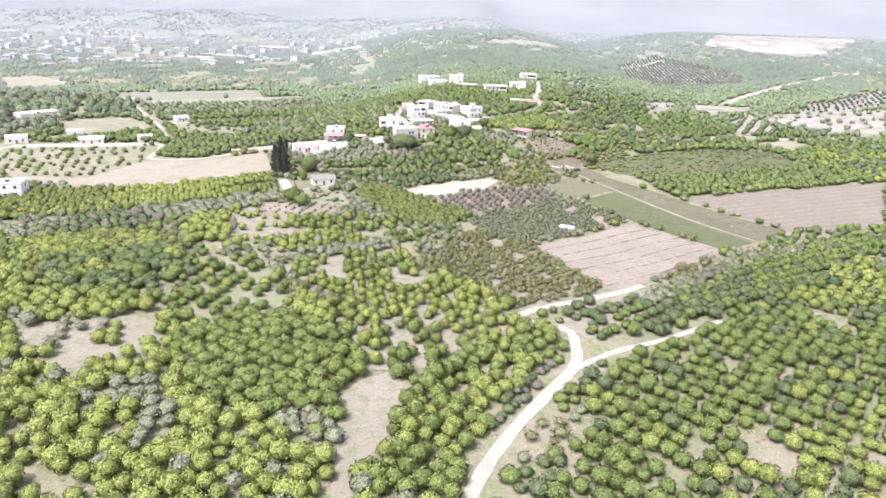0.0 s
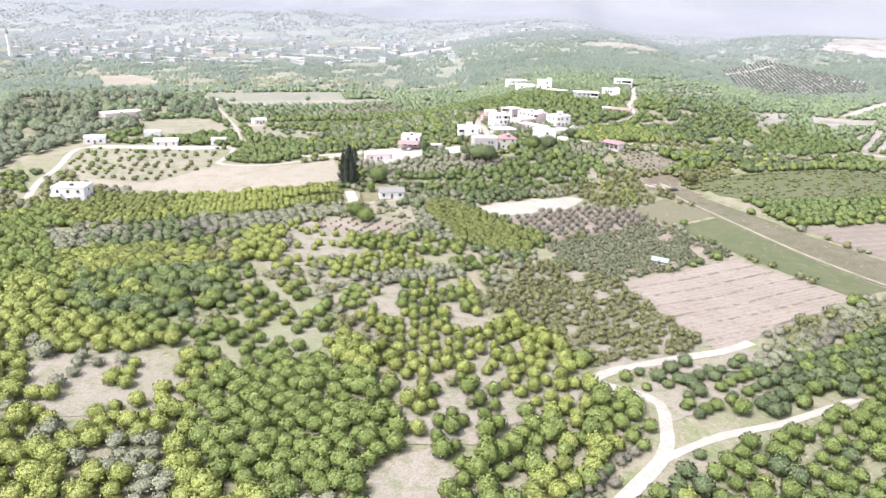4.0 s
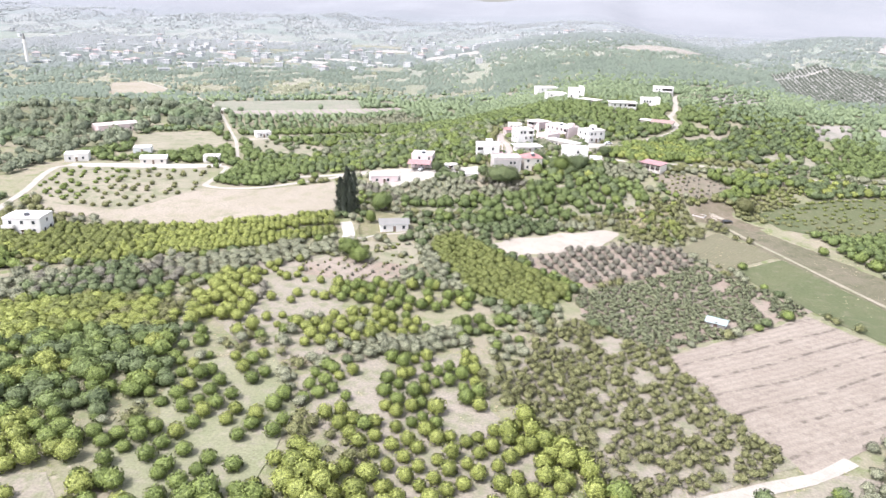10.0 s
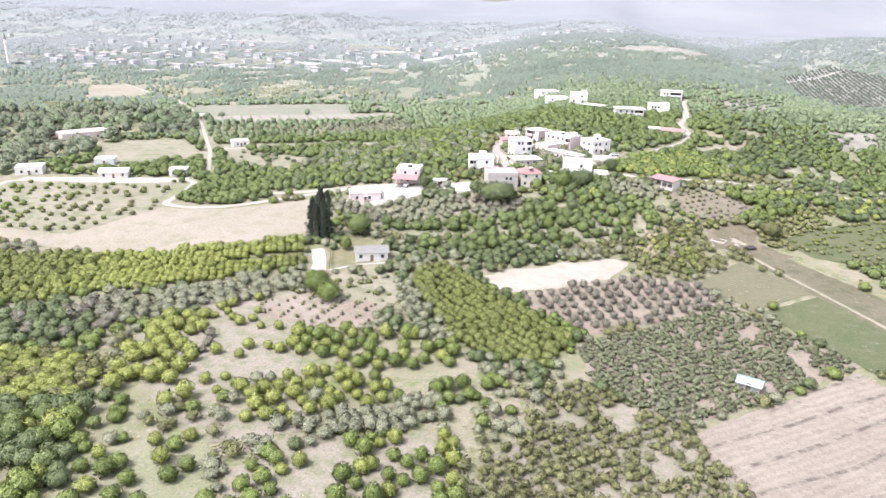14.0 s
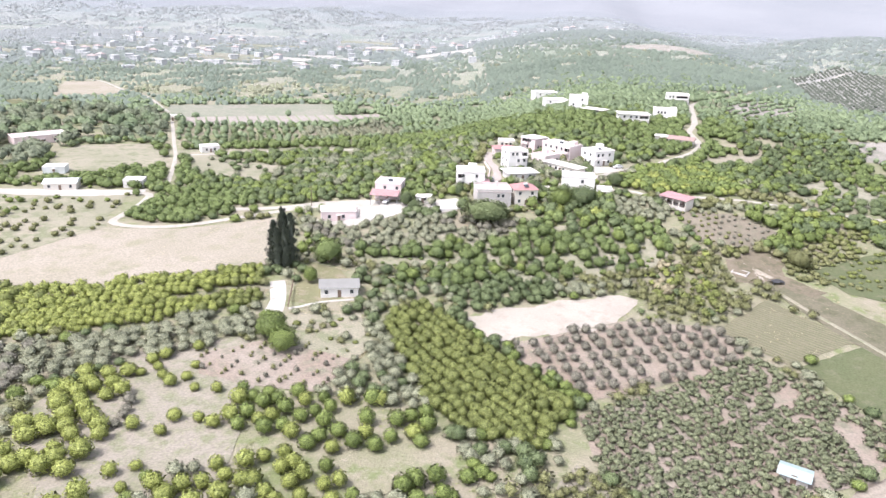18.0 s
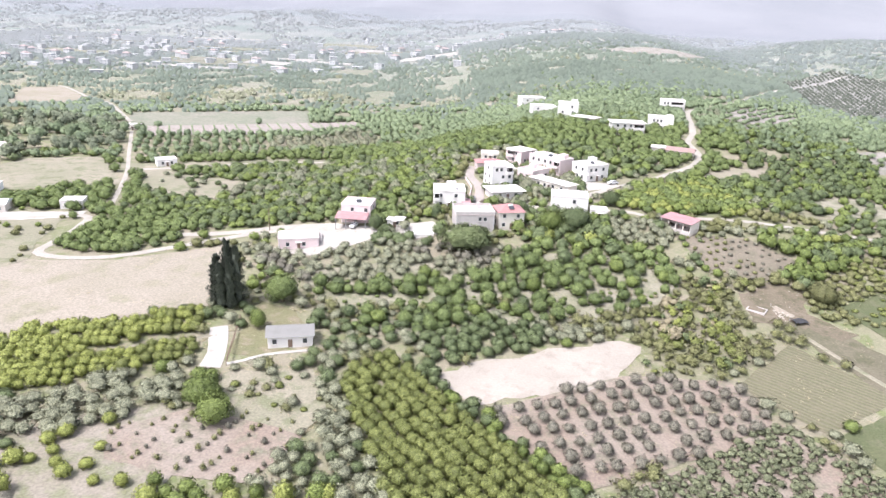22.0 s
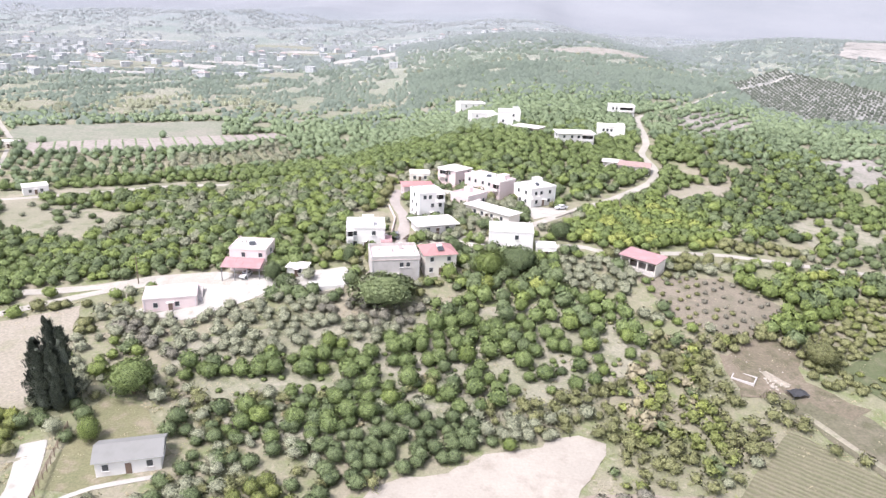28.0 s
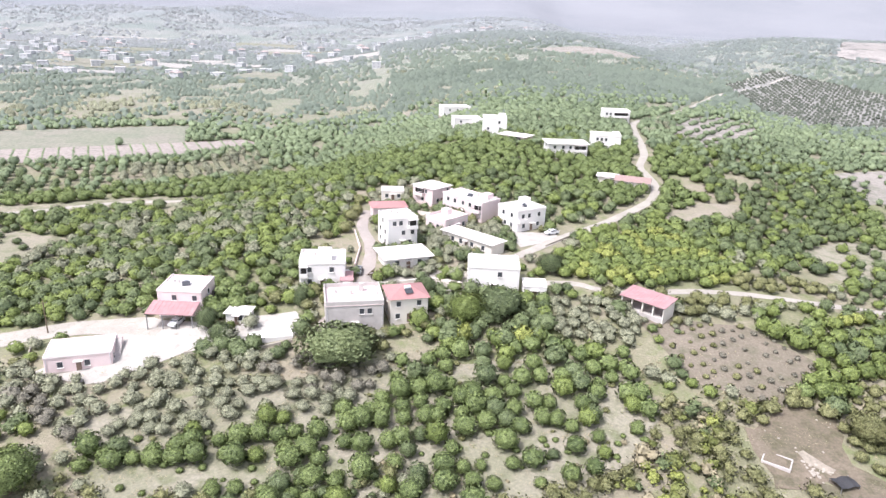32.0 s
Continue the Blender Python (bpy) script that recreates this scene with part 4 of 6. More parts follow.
# red-roofed open shed on the east slope
def open_shed(x, y, yaw, w, d, posts, wall, roof, label):
    lo, hi = footing(x, y, yaw, w, d)
    z = hi - 0.3
    ob = empty("shed", x, y, z, yaw, label, "shed")
    box("back_wall", (-w / 2, d / 2 - 0.2, lo - z - 0.5, w / 2, d / 2, 3.2), wall, ob)
    for s in (-1, 1):
        box("side_wall", (s * (w / 2 - 0.1) - 0.1, -d / 2, lo - z - 0.5, s * (w / 2 - 0.1) + 0.1, d / 2 - 0.203, 2.7), wall, ob)
    box("floor_slab", (-w / 2 + 0.21, -d / 2, lo - z - 0.5, w / 2 - 0.21, d / 2 - 0.21, 0.05), M_CONCRETE, ob)
    for k in range(posts):
        px = -w / 2 + (k + 1) * w / (posts + 1)
        box("post", (px - 0.15, -d / 2 + 0.05, 0.05, px + 0.15, -d / 2 + 0.35, 2.6), wall, ob)
    bm = bmesh.new()
    box_into(bm, -w / 2 - 0.4, -d / 2 - 0.5, 0, w / 2 + 0.4, d / 2 + 0.4, 0.1)
    for v in bm.verts:
        v.co.z += 2.85 + (v.co.y + d / 2) * 0.11
    rf = part("roof", bm, roof, ob)
    for k in range(int(w / 0.9)):
        bm = bmesh.new()
        px = -w / 2 + 0.45 + k * 0.9
        box_into(bm, px - 0.04, -d / 2 - 0.5, 0.1, px + 0.04, d / 2 + 0.4, 0.15)
        for v in bm.verts:
            v.co.z += 2.85 + (v.co.y + d / 2) * 0.11
        part("seam", bm, roof, rf)
    return ob


open_shed(42.6, 396.5, -38, 10.5, 5.5, 3, M_CREAM, M_REDSHEET, "open-fronted shed with a red sheet roof and pale posts")

def farm_stairs(ob, w, d):
    """A straight flight up the end wall to the flat roof."""
    n_steps = 17
    flight = box("stairs", (w / 2 + 0.003, d / 2 - 1.0, -1.0, w / 2 + 1.2, d / 2, 3.3), M_PINK, ob, "plastered outside stairs to the roof")
    for k in range(n_steps):
        y0 = -d / 2 + 0.1 + k * (d - 1.15) / n_steps
        box("step", (w / 2 + 0.003, y0, -1.0, w / 2 + 1.2, y0 + (d - 1.15) / n_steps, 0.15 + k * 0.185), M_CONCRETE, flight)


# farm at the yard: pink house with a red carport
pk = flat_house(-64.0, 388.5, 4, 10, 9, 2, M_PINK, "pink two-storey farmhouse with a red carport", front=((-2.8, 2.8), (-1.2, 3.4)), left=((0,), (0,)), right=((-2, 2), (0,)), parapet=0.35, tank=True)
bm = bmesh.new()
box_into(bm, -6.0, -9.6, 0, 4.6, -4.45, 0.12)
for v in bm.verts:
    v.co.z += 2.7 + (v.co.y + 9.6) * 0.2
cp = part("carport_roof", bm, M_REDSHEET, pk, "sloping red sheet roof over the forecourt")
for k in range(11):
    bm = bmesh.new()
    box_into(bm, -5.6 + k - 0.04, -9.6, 0.12, -5.6 + k + 0.04, -4.45, 0.18)
    for v in bm.verts:
        v.co.z += 2.7 + (v.co.y + 9.6) * 0.2
    part("seam", bm, M_REDSHEET, cp)
for px in (-5.7, -2.3, 1.1, 4.3):
    box("post", (px - 0.1, -9.4, -1.2, px + 0.1, -9.2, 2.74), M_STEEL, pk)
farm = flat_house(-77.8, 368.0, 22, 12.5, 8, 1, M_PINK, "low pink farm building with a broad flat roof and outside stairs", front=((-3.4, 1.6),), right=((-2,),), parapet=0.2, storey=3.3, name="farm_building")
farm_stairs(farm, 12.5, 8)
flat_house(-49.5, 383.0, 0, 5.0, 4, 1, M_WHITE, "small white flat-roofed shed", front=((0.8,),), parapet=0.0, storey=2.5, overhang=0.3, name="outbuilding")

# yards, walls and odds and ends of the village
def garden_wall(pts, hgt, mat, label, t=0.3):
    ob = empty("garden_wall", pts[0][0], pts[0][1], 0, 0, label, "wall")
    ox, oy = pts[0]
    for (x0, y0), (x1, y1) in zip(pts, pts[1:]):
        ln = math.hypot(x1 - x0, y1 - y0)
        z0, z1 = h(x0, y0), h(x1, y1)
        bm = bmesh.new()
        box_into(bm, 0, -t / 2, -0.8, ln, t / 2, hgt, 0.04)
        for v in bm.verts:
            v.co.z += z0 + (z1 - z0) * v.co.x / ln
        o = part("wall", bm, mat, ob)
        o.matrix_local = pose(x0 - ox, y0 - oy, 0, 0, 0, math.degrees(math.atan2(y1 - y0, x1 - x0)))


garden_wall([(-57, 370.5), (-50, 372), (-44, 372.2), (-35.5, 376)], 0.7, M_STONE, "low rubble retaining wall at the yard's edge")
garden_wall([(-22.4, 399), (-17, 400), (-9, 403.5), (-1, 402)], 1.1, M_CREAM, "pale garden wall below the annexe")
garden_wall([(-28.6, 408), (-29.6, 420), (-34, 434)], 1.0, M_ROSE, "pinkish garden wall along the lane")
garden_wall([(21, 432), (30, 444)], 0.6, M_STONE, "low stone wall beside the ridge road")
garden_wall([(-8, 452), (-17, 455), (-24, 458)], 1.2, M_CREAM, "pale courtyard wall between the pink houses")
garden_wall([(-92, 372), (-88, 364), (-85, 361)], 0.6, M_STONE, "stone wall at the corner of the farmyard")
ob = empty("concrete_platform", -40.5, 377.2, h(-40.5, 377.2) + 0.1, 22, "low white concrete platform on the yard", "platform")
box("slab", (-4.5, -1.8, -1.2, 4.5, 1.8, 0.75), M_WHITE, ob, bevel=0.05)
flat_house(-28.6, 398.5, 12, 3.0, 6, 1, M_ROSE, "narrow rose-walled lean-to beside the white house", left=(), front=(), parapet=0.0, roof=M_REDSHEET, storey=2.7, name="outbuilding")
rz = red_house.location.z + 5.8
water_tank(-12.4, 387.2, rz + 0.75, 10)
pile_rng = random.Random(8)
ob = empty("timber_pile", -20.5, 405.3, h(-20.5, 405.3), 20, "dark pile of old timber and poles below the annexe", "timber")
for k in range(22):
    a, b = pile_rng.uniform(-3.6, 3.6), pile_rng.uniform(-1.0, 1.0)
    bm = bmesh.new()
    box_into(bm, -1.4, -0.09, -0.09, 1.4, 0.09, 0.09)
    o = part("beam", bm, M_BARK, ob)
    o.matrix_local = pose(a, b, 0.2 + 0.9 * pile_rng.random(), 0, pile_rng.uniform(-18, 18), pile_rng.uniform(-50, 50))
ob = empty("utility_pole", -92, 378, h(-92, 378) - 0.4, 30, "slim wooden utility pole beside the yard road", "pole")
bm = bmesh.new()
bmesh.ops.create_cone(bm, cap_ends=True, segments=8, radius1=0.16, radius2=0.11, depth=8.5, matrix=pose(0, 0, 4.25))
part("post", bm, M_BARK, ob)
arm = box("crossarm", (-0.8, -0.06, 7.8, 0.8, 0.06, 7.92), M_BARK, ob)
for px in (-0.7, 0.0, 0.7):
    box("insulator", (px - 0.05, -0.05, 7.923, px + 0.05, 0.05, 8.1), M_FRAME, arm)
fx, fy, gx1, gy1 = -74.2, 319, -67.0, 297
ln = math.hypot(gx1 - fx, gy1 - fy)
ob = empty("fence", fx, fy, h(fx, fy), math.degrees(math.atan2(gy1 - fy, gx1 - fx)), "dark post-and-rail fence along the driveway", "fence")
for k in range(12):
    px = k * ln / 11
    box("post", (px - 0.06, -0.06, -0.5, px + 0.06, 0.06, 1.3), M_DOOR, ob)
for zz in (0.45, 0.85, 1.2):
    box("rail", (0, -0.03, zz - 0.05, ln, 0.03, zz + 0.05), M_DOOR, ob)

# houses along the ridge road
flat_house(-22, 690, 20, 18, 12, 2, M_WHITE, "pale two-storey house among ridge trees", front=((-5, 0, 5), (-5, 0, 5)), left=((0,), (0,)))
flat_house(-12, 634, 15, 15, 10, 2, M_WHITE, "pale two-storey house among ridge trees", front=((-4, 0, 4), (-4, 4)), left=((0,), (0,)))
flat_house(-3, 628, 15, 9, 8, 1, M_WHITE, "low white side block of a ridge house among trees", front=((-2, 2),), parapet=0.5, clutter=False)
flat_house(4.2, 568, 2, 11, 10, 3, M_WHITE, "tall white ridge house with a stair tower", front=((-3, 2), (-3, 2.5), (2,)), left=((0,), (0,), (0,)), tower=(3.2, -2, 3.2, 3.2, 2.2))
flat_house(14, 553, -28, 13, 8, 1, M_ROSE, "low ridge house with a wide pale roof", front=((-4, 0, 4),), overhang=0.6, parapet=0.0)
flat_house(34, 531, 8, 16, 10, 2, M_WHITE, "two-storey white house with a broad overhanging roof", front=((-5.5, 0, 5.5), (-5.5, -2, 1, 5)), left=((0,), (0,)), overhang=0.7, parapet=0.0, loggias=(("f", 2.6, 7.4, 1),))
flat_house(52.5, 548, -3, 12.5, 9, 2, M_WHITE, "cubic white house with a dark ground-floor opening", front=((-3,), (-3.6, -1.8, 0)), left=((0,), (0,)), parapet=0.4, tower=(4.6, 0, 3.0, 8.6, 0.9), loggias=(("f", 2.2, 5.4, 0),))
flat_house(69, 628, 3, 14, 9, 2, M_WHITE, "pale house with a shaded gallery beside the ridge road", front=((-5, 5), (-5.4, -3.4)), left=((0,), (0,)), loggias=(("f", -1.5, 5.8, 1),))
pitched_house(56, 496, -15, 12, 7, 1, M_CREAM, M_OLDTILE, 1.4, "low house with a faded rose roof at the road bend", front=((-4, 3),), hip=False)
flat_house(47.5, 500, -12, 7, 6, 1, M_CREAM, "pale lean-to with a flat roof at the road bend", front=((0,),), parapet=0.0, overhang=0.5, storey=2.7, name="outbuilding")

# plain
pitched_house(-57.7, 311.5, 20, 10.4, 6.0, 1, M_WHITE, M_GREYTILE, 1.5, "white cottage with a grey tiled roof beside a lawn", front=((-3.6, 3.4),), right=((0,),), hip=False)
pitched_house(48.8, 256.8, -22, 4.8, 3.6, 0.6, M_CONCRETE, M_TEAL, 0.75, "low tin hut with a blue-grey roof beside ploughed earth", hip=False, name="hut")
flat_house(-184.5, 277, 14, 13, 9, 2, M_WHITE, "white two-storey house with a roof terrace above young trees", front=((-4, 0, 4), (-4, 0, 4)), right=((-2, 2), (0,)), parapet=0.4, tank=True, balcony=(-4.5, 4, 1.5, 1))
flat_house(-240, 374, 30, 11, 8, 1, M_WHITE, "white bungalow beside the valley road", front=((-3, 0, 3),), parapet=0.4, storey=3.4)
pitched_house(-201, 380, 25, 12, 8, 1, M_CREAM, M_SHEET, 1.3, "barn with a pale sheet-metal roof", front=((-4, 4),), hip=False, name="barn")
flat_house(-176, 392, 20, 8, 6, 1, M_WHITE, "white shed by the straight lane", front=((-2, 2),), parapet=0.3, name="outbuilding")
flat_house(-276, 456, 55, 26, 12, 1, M_PINK, "long pink farm building behind tall trees", front=((-9, -4, 1, 6, 10),), parapet=0.3, storey=4)
flat_house(-222, 402, 25, 9, 7, 1, M_SHEET, "pale shed near the meadow", front=((0,),), parapet=0.0, name="outbuilding")
flat_house(-183, 466, 40, 9, 7, 1, M_WHITE, "white cottage on the valley terrace", front=((-2, 2),), parapet=0.3)
flat_house(-252, 545, 20, 9, 6, 1, M_CREAM, "pale field house at the end of the lane", front=((0,),), parapet=0.2)

# stone foundation left unfinished, with rubble
ob = empty("foundation", 58, 353.5, h(58, 353.5), -28, "unfinished concrete foundation ring on rough ground", "foundation")
for dims in ((-2.4, -1.8, -0.5, 2.4, -1.55, 0.4), (-2.4, 1.55, -0.5, 2.4, 1.8, 0.4), (-2.4, -1.55, -0.5, -2.15, 1.55, 0.4), (2.15, -1.55, -0.5, 2.4, 1.55, 0.4)):
    box("wall", dims, M_CONCRETE, ob, bevel=0.03)
FOOT.append([(53, 349), (63, 349), (63, 358), (53, 358)])
ob = empty("tarpaulin", 67.5, 349, h(67.5, 349), 20, "dark tarpaulin stretched over a low frame", "tarpaulin")
bm = bmesh.new()
bmesh.ops.create_grid(bm, x_segments=6, y_segments=4, size=1)
for v in bm.verts:
    v.co = Vector((v.co.x * 2.0, v.co.y * 1.4, 1.1 + 0.12 * math.sin(v.co.x * 5) - 0.25 * abs(v.co.y)))
bmesh.ops.solidify(bm, geom=bm.faces[:], thickness=0.03)
part("sheet", bm, M_TARP, ob)
for sx in (-1.9, 1.9):
    for sy in (-1.3, 1.3):
        box("post", (sx - 0.04, sy - 0.04, -0.3, sx + 0.04, sy + 0.04, 0.92), M_STEEL, ob)

bm = bmesh.new()
bmesh.ops.create_icosphere(bm, subdivisions=1, radius=0.5)
for v in bm.verts:
    v.co *= 1 + 0.35 * noise.noise(v.co * 3)
    v.co.z *= 0.65
STONE = bpy.data.meshes.new("boulder")
bm.to_mesh(STONE)
bm.free()
STONE.materials.append(M_STONE)
stone_rng = random.Random(3)
for k in range(90):
    if k < 60:
        t = stone_rng.random()
        x, y, sz = 60 + 7 * t + stone_rng.gauss(0, 1.3), 354.5 - 5 * t + stone_rng.gauss(0, 0.9), stone_rng.uniform(0.2, 0.7)
    else:
        x, y, sz = stone_rng.gauss(58, 8), stone_rng.gauss(357, 6), stone_rng.uniform(0.15, 0.5)
    if abs(x - 58) < 4 and abs(y - 353.5) < 3.4 or abs(x - 67.5) < 3 and abs(y - 349) < 2.5:
        continue
    o = new("boulder", STONE)
    o.matrix_world = Matrix.LocRotScale((x, y, h(x, y) + 0.2), Euler((stone_rng.uniform(-0.3, 0.3), 0, stone_rng.uniform(0, 6))), (sz * 1.3, sz, sz))
    tagged(o, "pale dumped stone on rough brown ground", "stone", "stones round the foundation")

# far minaret
mx, my = -665, 830
ob = empty("minaret", mx, my, h(mx, my), 0, "slender pale minaret above the far town", "minaret")
bm = bmesh.new()
bmesh.ops.create_cone(bm, cap_ends=True, segments=12, radius1=2.0, radius2=1.6, depth=29, matrix=pose(0, 0, 14))
part("shaft", bm, M_WHITE, ob)
bm = bmesh.new()
bmesh.ops.create_cone(bm, cap_ends=True, segments=12, radius1=2.7, radius2=2.7, depth=1.2, matrix=pose(0, 0, 25))
part("gallery", bm, M_WHITE, ob)
bm = bmesh.new()
bmesh.ops.create_cone(bm, cap_ends=True, segments=12, radius1=1.9, radius2=0.1, depth=8, matrix=pose(0, 0, 32.5))
part("spire", bm, M_GREYTILE, ob)

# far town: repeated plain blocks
# walls, roofs and windows are greyed alike: haze painted into their colours
M_TOWNROOF = painted("hazed_town_roof_slab", (0.5, 0.5, 0.51), 0.9, (0.42, 0.42, 0.43), 0.5, scale=0.1)
M_TOWN = painted("hazed_town_plaster", (0.53, 0.535, 0.545), 0.85, (0.30, 0.30, 0.30), 0.5, scale=0.08)
M_TOWNRED = painted("hazed_town_red_roof", (0.36, 0.30, 0.29), 0.85, (0.33, 0.31, 0.31), 0.5, scale=0.1)
M_HAZEDPANE = plain("hazed_town_window", (0.38, 0.39, 0.41), 0.4)
town_rng = random.Random(11)


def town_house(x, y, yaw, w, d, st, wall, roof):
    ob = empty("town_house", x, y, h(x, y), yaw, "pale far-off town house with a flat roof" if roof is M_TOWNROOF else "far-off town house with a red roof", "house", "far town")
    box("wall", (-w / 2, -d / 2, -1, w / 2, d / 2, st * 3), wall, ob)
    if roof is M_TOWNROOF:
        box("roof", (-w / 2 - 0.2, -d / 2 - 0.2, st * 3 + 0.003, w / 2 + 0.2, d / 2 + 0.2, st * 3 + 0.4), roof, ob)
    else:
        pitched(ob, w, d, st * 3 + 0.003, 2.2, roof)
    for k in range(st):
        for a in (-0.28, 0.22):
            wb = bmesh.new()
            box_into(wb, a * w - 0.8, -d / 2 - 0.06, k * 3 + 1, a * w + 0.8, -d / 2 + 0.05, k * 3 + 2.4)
            part("window", wb, M_HAZEDPANE, ob)
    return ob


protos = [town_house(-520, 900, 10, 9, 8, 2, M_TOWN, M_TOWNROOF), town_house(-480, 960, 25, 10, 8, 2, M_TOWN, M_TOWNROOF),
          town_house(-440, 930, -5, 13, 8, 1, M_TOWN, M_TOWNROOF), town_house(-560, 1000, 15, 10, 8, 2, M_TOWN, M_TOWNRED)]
FARHOUSES = [(v.location.x, v.location.y) for v in protos]
for cx, cy, sx, sy, count in ((-580, 890, 60, 35, 34), (-640, 1060, 70, 60, 26), (-500, 1090, 60, 60, 24), (-660, 1250, 90, 70, 22), (-380, 1200, 60, 60, 14), (-220, 1120, 60, 60, 14), (-330, 1500, 120, 90, 16), (-130, 1420, 120, 110, 18), (60, 1500, 140, 90, 10), (-850, 1400, 150, 120, 20), (-280, 930, 80, 50, 6)):
    for _ in range(count):
        x, y = town_rng.gauss(cx, sx), town_rng.gauss(cy, sy)
        if all((x - a) ** 2 + (y - b) ** 2 > 400 for a, b in FARHOUSES) and y > 700:
            FARHOUSES.append((x, y))
            copy_thing(protos[town_rng.randrange(4)], pose(x, y, h(x, y), 0, 0, town_rng.uniform(-30, 40)))

# parked car in the carport
def car(x, y, yaw, label, paint=None):
    z = h(x, y) + 0.25
    ob = empty("car", x, y, z, yaw, label, "car")
    bm = bmesh.new()
    prof = [(-2.1, 0.3), (-2.15, 0.75), (-1.2, 0.9), (-0.6, 1.42), (1.0, 1.45), (1.7, 0.95), (2.1, 0.85), (2.1, 0.3)]
    for s in (-0.82, 0.82):
        for a, b in prof:
            bm.verts.new((a, s * (0.86 if b > 1.2 else 1), b))
    bm.verts.ensure_lookup_table()
    k = len(prof)
    for i in range(k):
        j = (i + 1) % k
        bm.faces.new((bm.verts[i], bm.verts[j], bm.verts[k + j], bm.verts[k + i]))
    bm.faces.new([bm.verts[i] for i in range(k)][::-1])
    bm.faces.new([bm.verts[k + i] for i in range(k)])
    bmesh.ops.recalc_face_normals(bm, faces=bm.faces[:])
    part("body", bm, paint or M_CARPAINT, ob)
    for s in (-1, 1):
        box("side_window", (-0.75, s * 0.78 - 0.02, 0.95, 1.15, s * 0.78 + 0.02, 1.32), M_GLASS, ob)
        for wx in (-1.3, 1.3):
            wb = bmesh.new()
            bmesh.ops.create_cone(wb, cap_ends=True, segments=14, radius1=0.32, radius2=0.32, depth=0.2, matrix=pose(wx, s * 0.78, 0.32, 90))
            wh = part("tyre", wb, M_TYRE, ob)
            wb = bmesh.new()
            bmesh.ops.create_cone(wb, cap_ends=True, segments=10, radius1=0.18, radius2=0.18, depth=0.22, matrix=pose(wx, s * 0.78, 0.32, 90))
            part("rim", wb, M_STEEL, wh)
    box("windscreen", (-1.0, -0.62, 1.0, -0.72, 0.62, 1.3), M_GLASS, ob)
    return ob


car(-63.3, 380.9, 80, "white car parked under the red carport")
car(-27.0, 405.0, 95, "grey car parked in the village lane", plain("grey_car_paint", (0.22, 0.23, 0.25), 0.3))
car(23.5, 443.5, 30, "white car on the forecourt by the ridge road")

# ---- trees ----
rng = np.random.default_rng(21)


def ico(sub):
    bm = bmesh.new()
    bmesh.ops.create_icosphere(bm, subdivisions=sub, radius=1)
    bm.verts.ensure_lookup_table()
    v = np.array([u.co[:] for u in bm.verts])
    f = np.array([[u.index for u in fc.verts] for fc in bm.faces])
    bm.free()
    return v, f


ICO = {1: ico(1)}


def crown(seed, count, size, core=0.86, spread=(0.84, 1.05), zmin=-0.62, lump=0.055, squash=0.5, ragged=0.3, lift=0.32):
    """A crown of unit radius and height: an uneven core under a coat of small pointed leaf sprays."""
    r = np.random.default_rng(seed)
    v, f = ICO[1]
    amp = r.normal(0, 1, (5, 3))
    ph = r.uniform(0, 6, 5)

    def bump(d):
        return 1 + lump * sum(np.sin(2.6 * (d @ amp[i]) + ph[i]) for i in range(5)) / 1.6 + 0.3 * lump * sum(np.sin(7 * (d @ amp[i]) + 2 * ph[i]) for i in range(3))

    cv = v * (core * bump(v) * (1 + r.uniform(-0.03, 0.03, len(v))))[:, None] * np.array([1, 1, squash]) + [0, 0, 0.5]
    cv[:, 2] = np.maximum(cv[:, 2], 0.03)
    f = f[v[f].mean(1)[:, 2] > -0.75]
    # sprays spread evenly over the globe
    k = np.arange(count) + 0.5
    z = 1 - (1 - zmin) * k / count
    a = k * 2.399963 + r.normal(0, 0.5, count)
    z = np.clip(z + r.normal(0, 0.05, count), zmin, 1)
    q = np.sqrt(np.maximum(0, 1 - z * z))
    d = np.stack([q * np.cos(a), q * np.sin(a), z], 1)
    c = d * (bump(d) * r.uniform(*spread, count))[:, None]
    nrm = d + r.normal(0, ragged, d.shape)
    nrm /= np.linalg.norm(nrm, axis=1)[:, None]
    u = np.cross(nrm, r.normal(0, 1, d.shape))
    u /= np.linalg.norm(u, axis=1)[:, None]
    w = np.cross(nrm, u)
    w *= np.where(w[:, 2] < 0, -1, 1)[:, None]
    s = size * r.uniform(0.6, 1.5, count)[:, None]
    tip = c + w * s * 0.85 + d * s * 0.12
    tri = np.stack([c - u * s * 0.62 - w * s * 0.4 - d * s * 0.2, c + u * s * 0.62 - w * s * 0.4 - d * s * 0.2, tip], 1)
    tri = tri * np.array([1, 1, squash]) + [0, 0, 0.5]
    tri[..., 2] = np.maximum(tri[..., 2], 0.02)
    tris = np.concatenate([f, len(cv) + np.arange(3 * count).reshape(count, 3)])
    face = 0.6 * d + 0.5 * nrm + r.normal(0, 0.24, d.shape) + [0, 0, lift]
    out = np.concatenate([v + [0, 0, lift], np.repeat(face, 3, axis=0)])
    return np.concatenate([cv, tri.reshape(-1, 3)]), tris, out / np.linalg.norm(out, axis=1)[:, None]


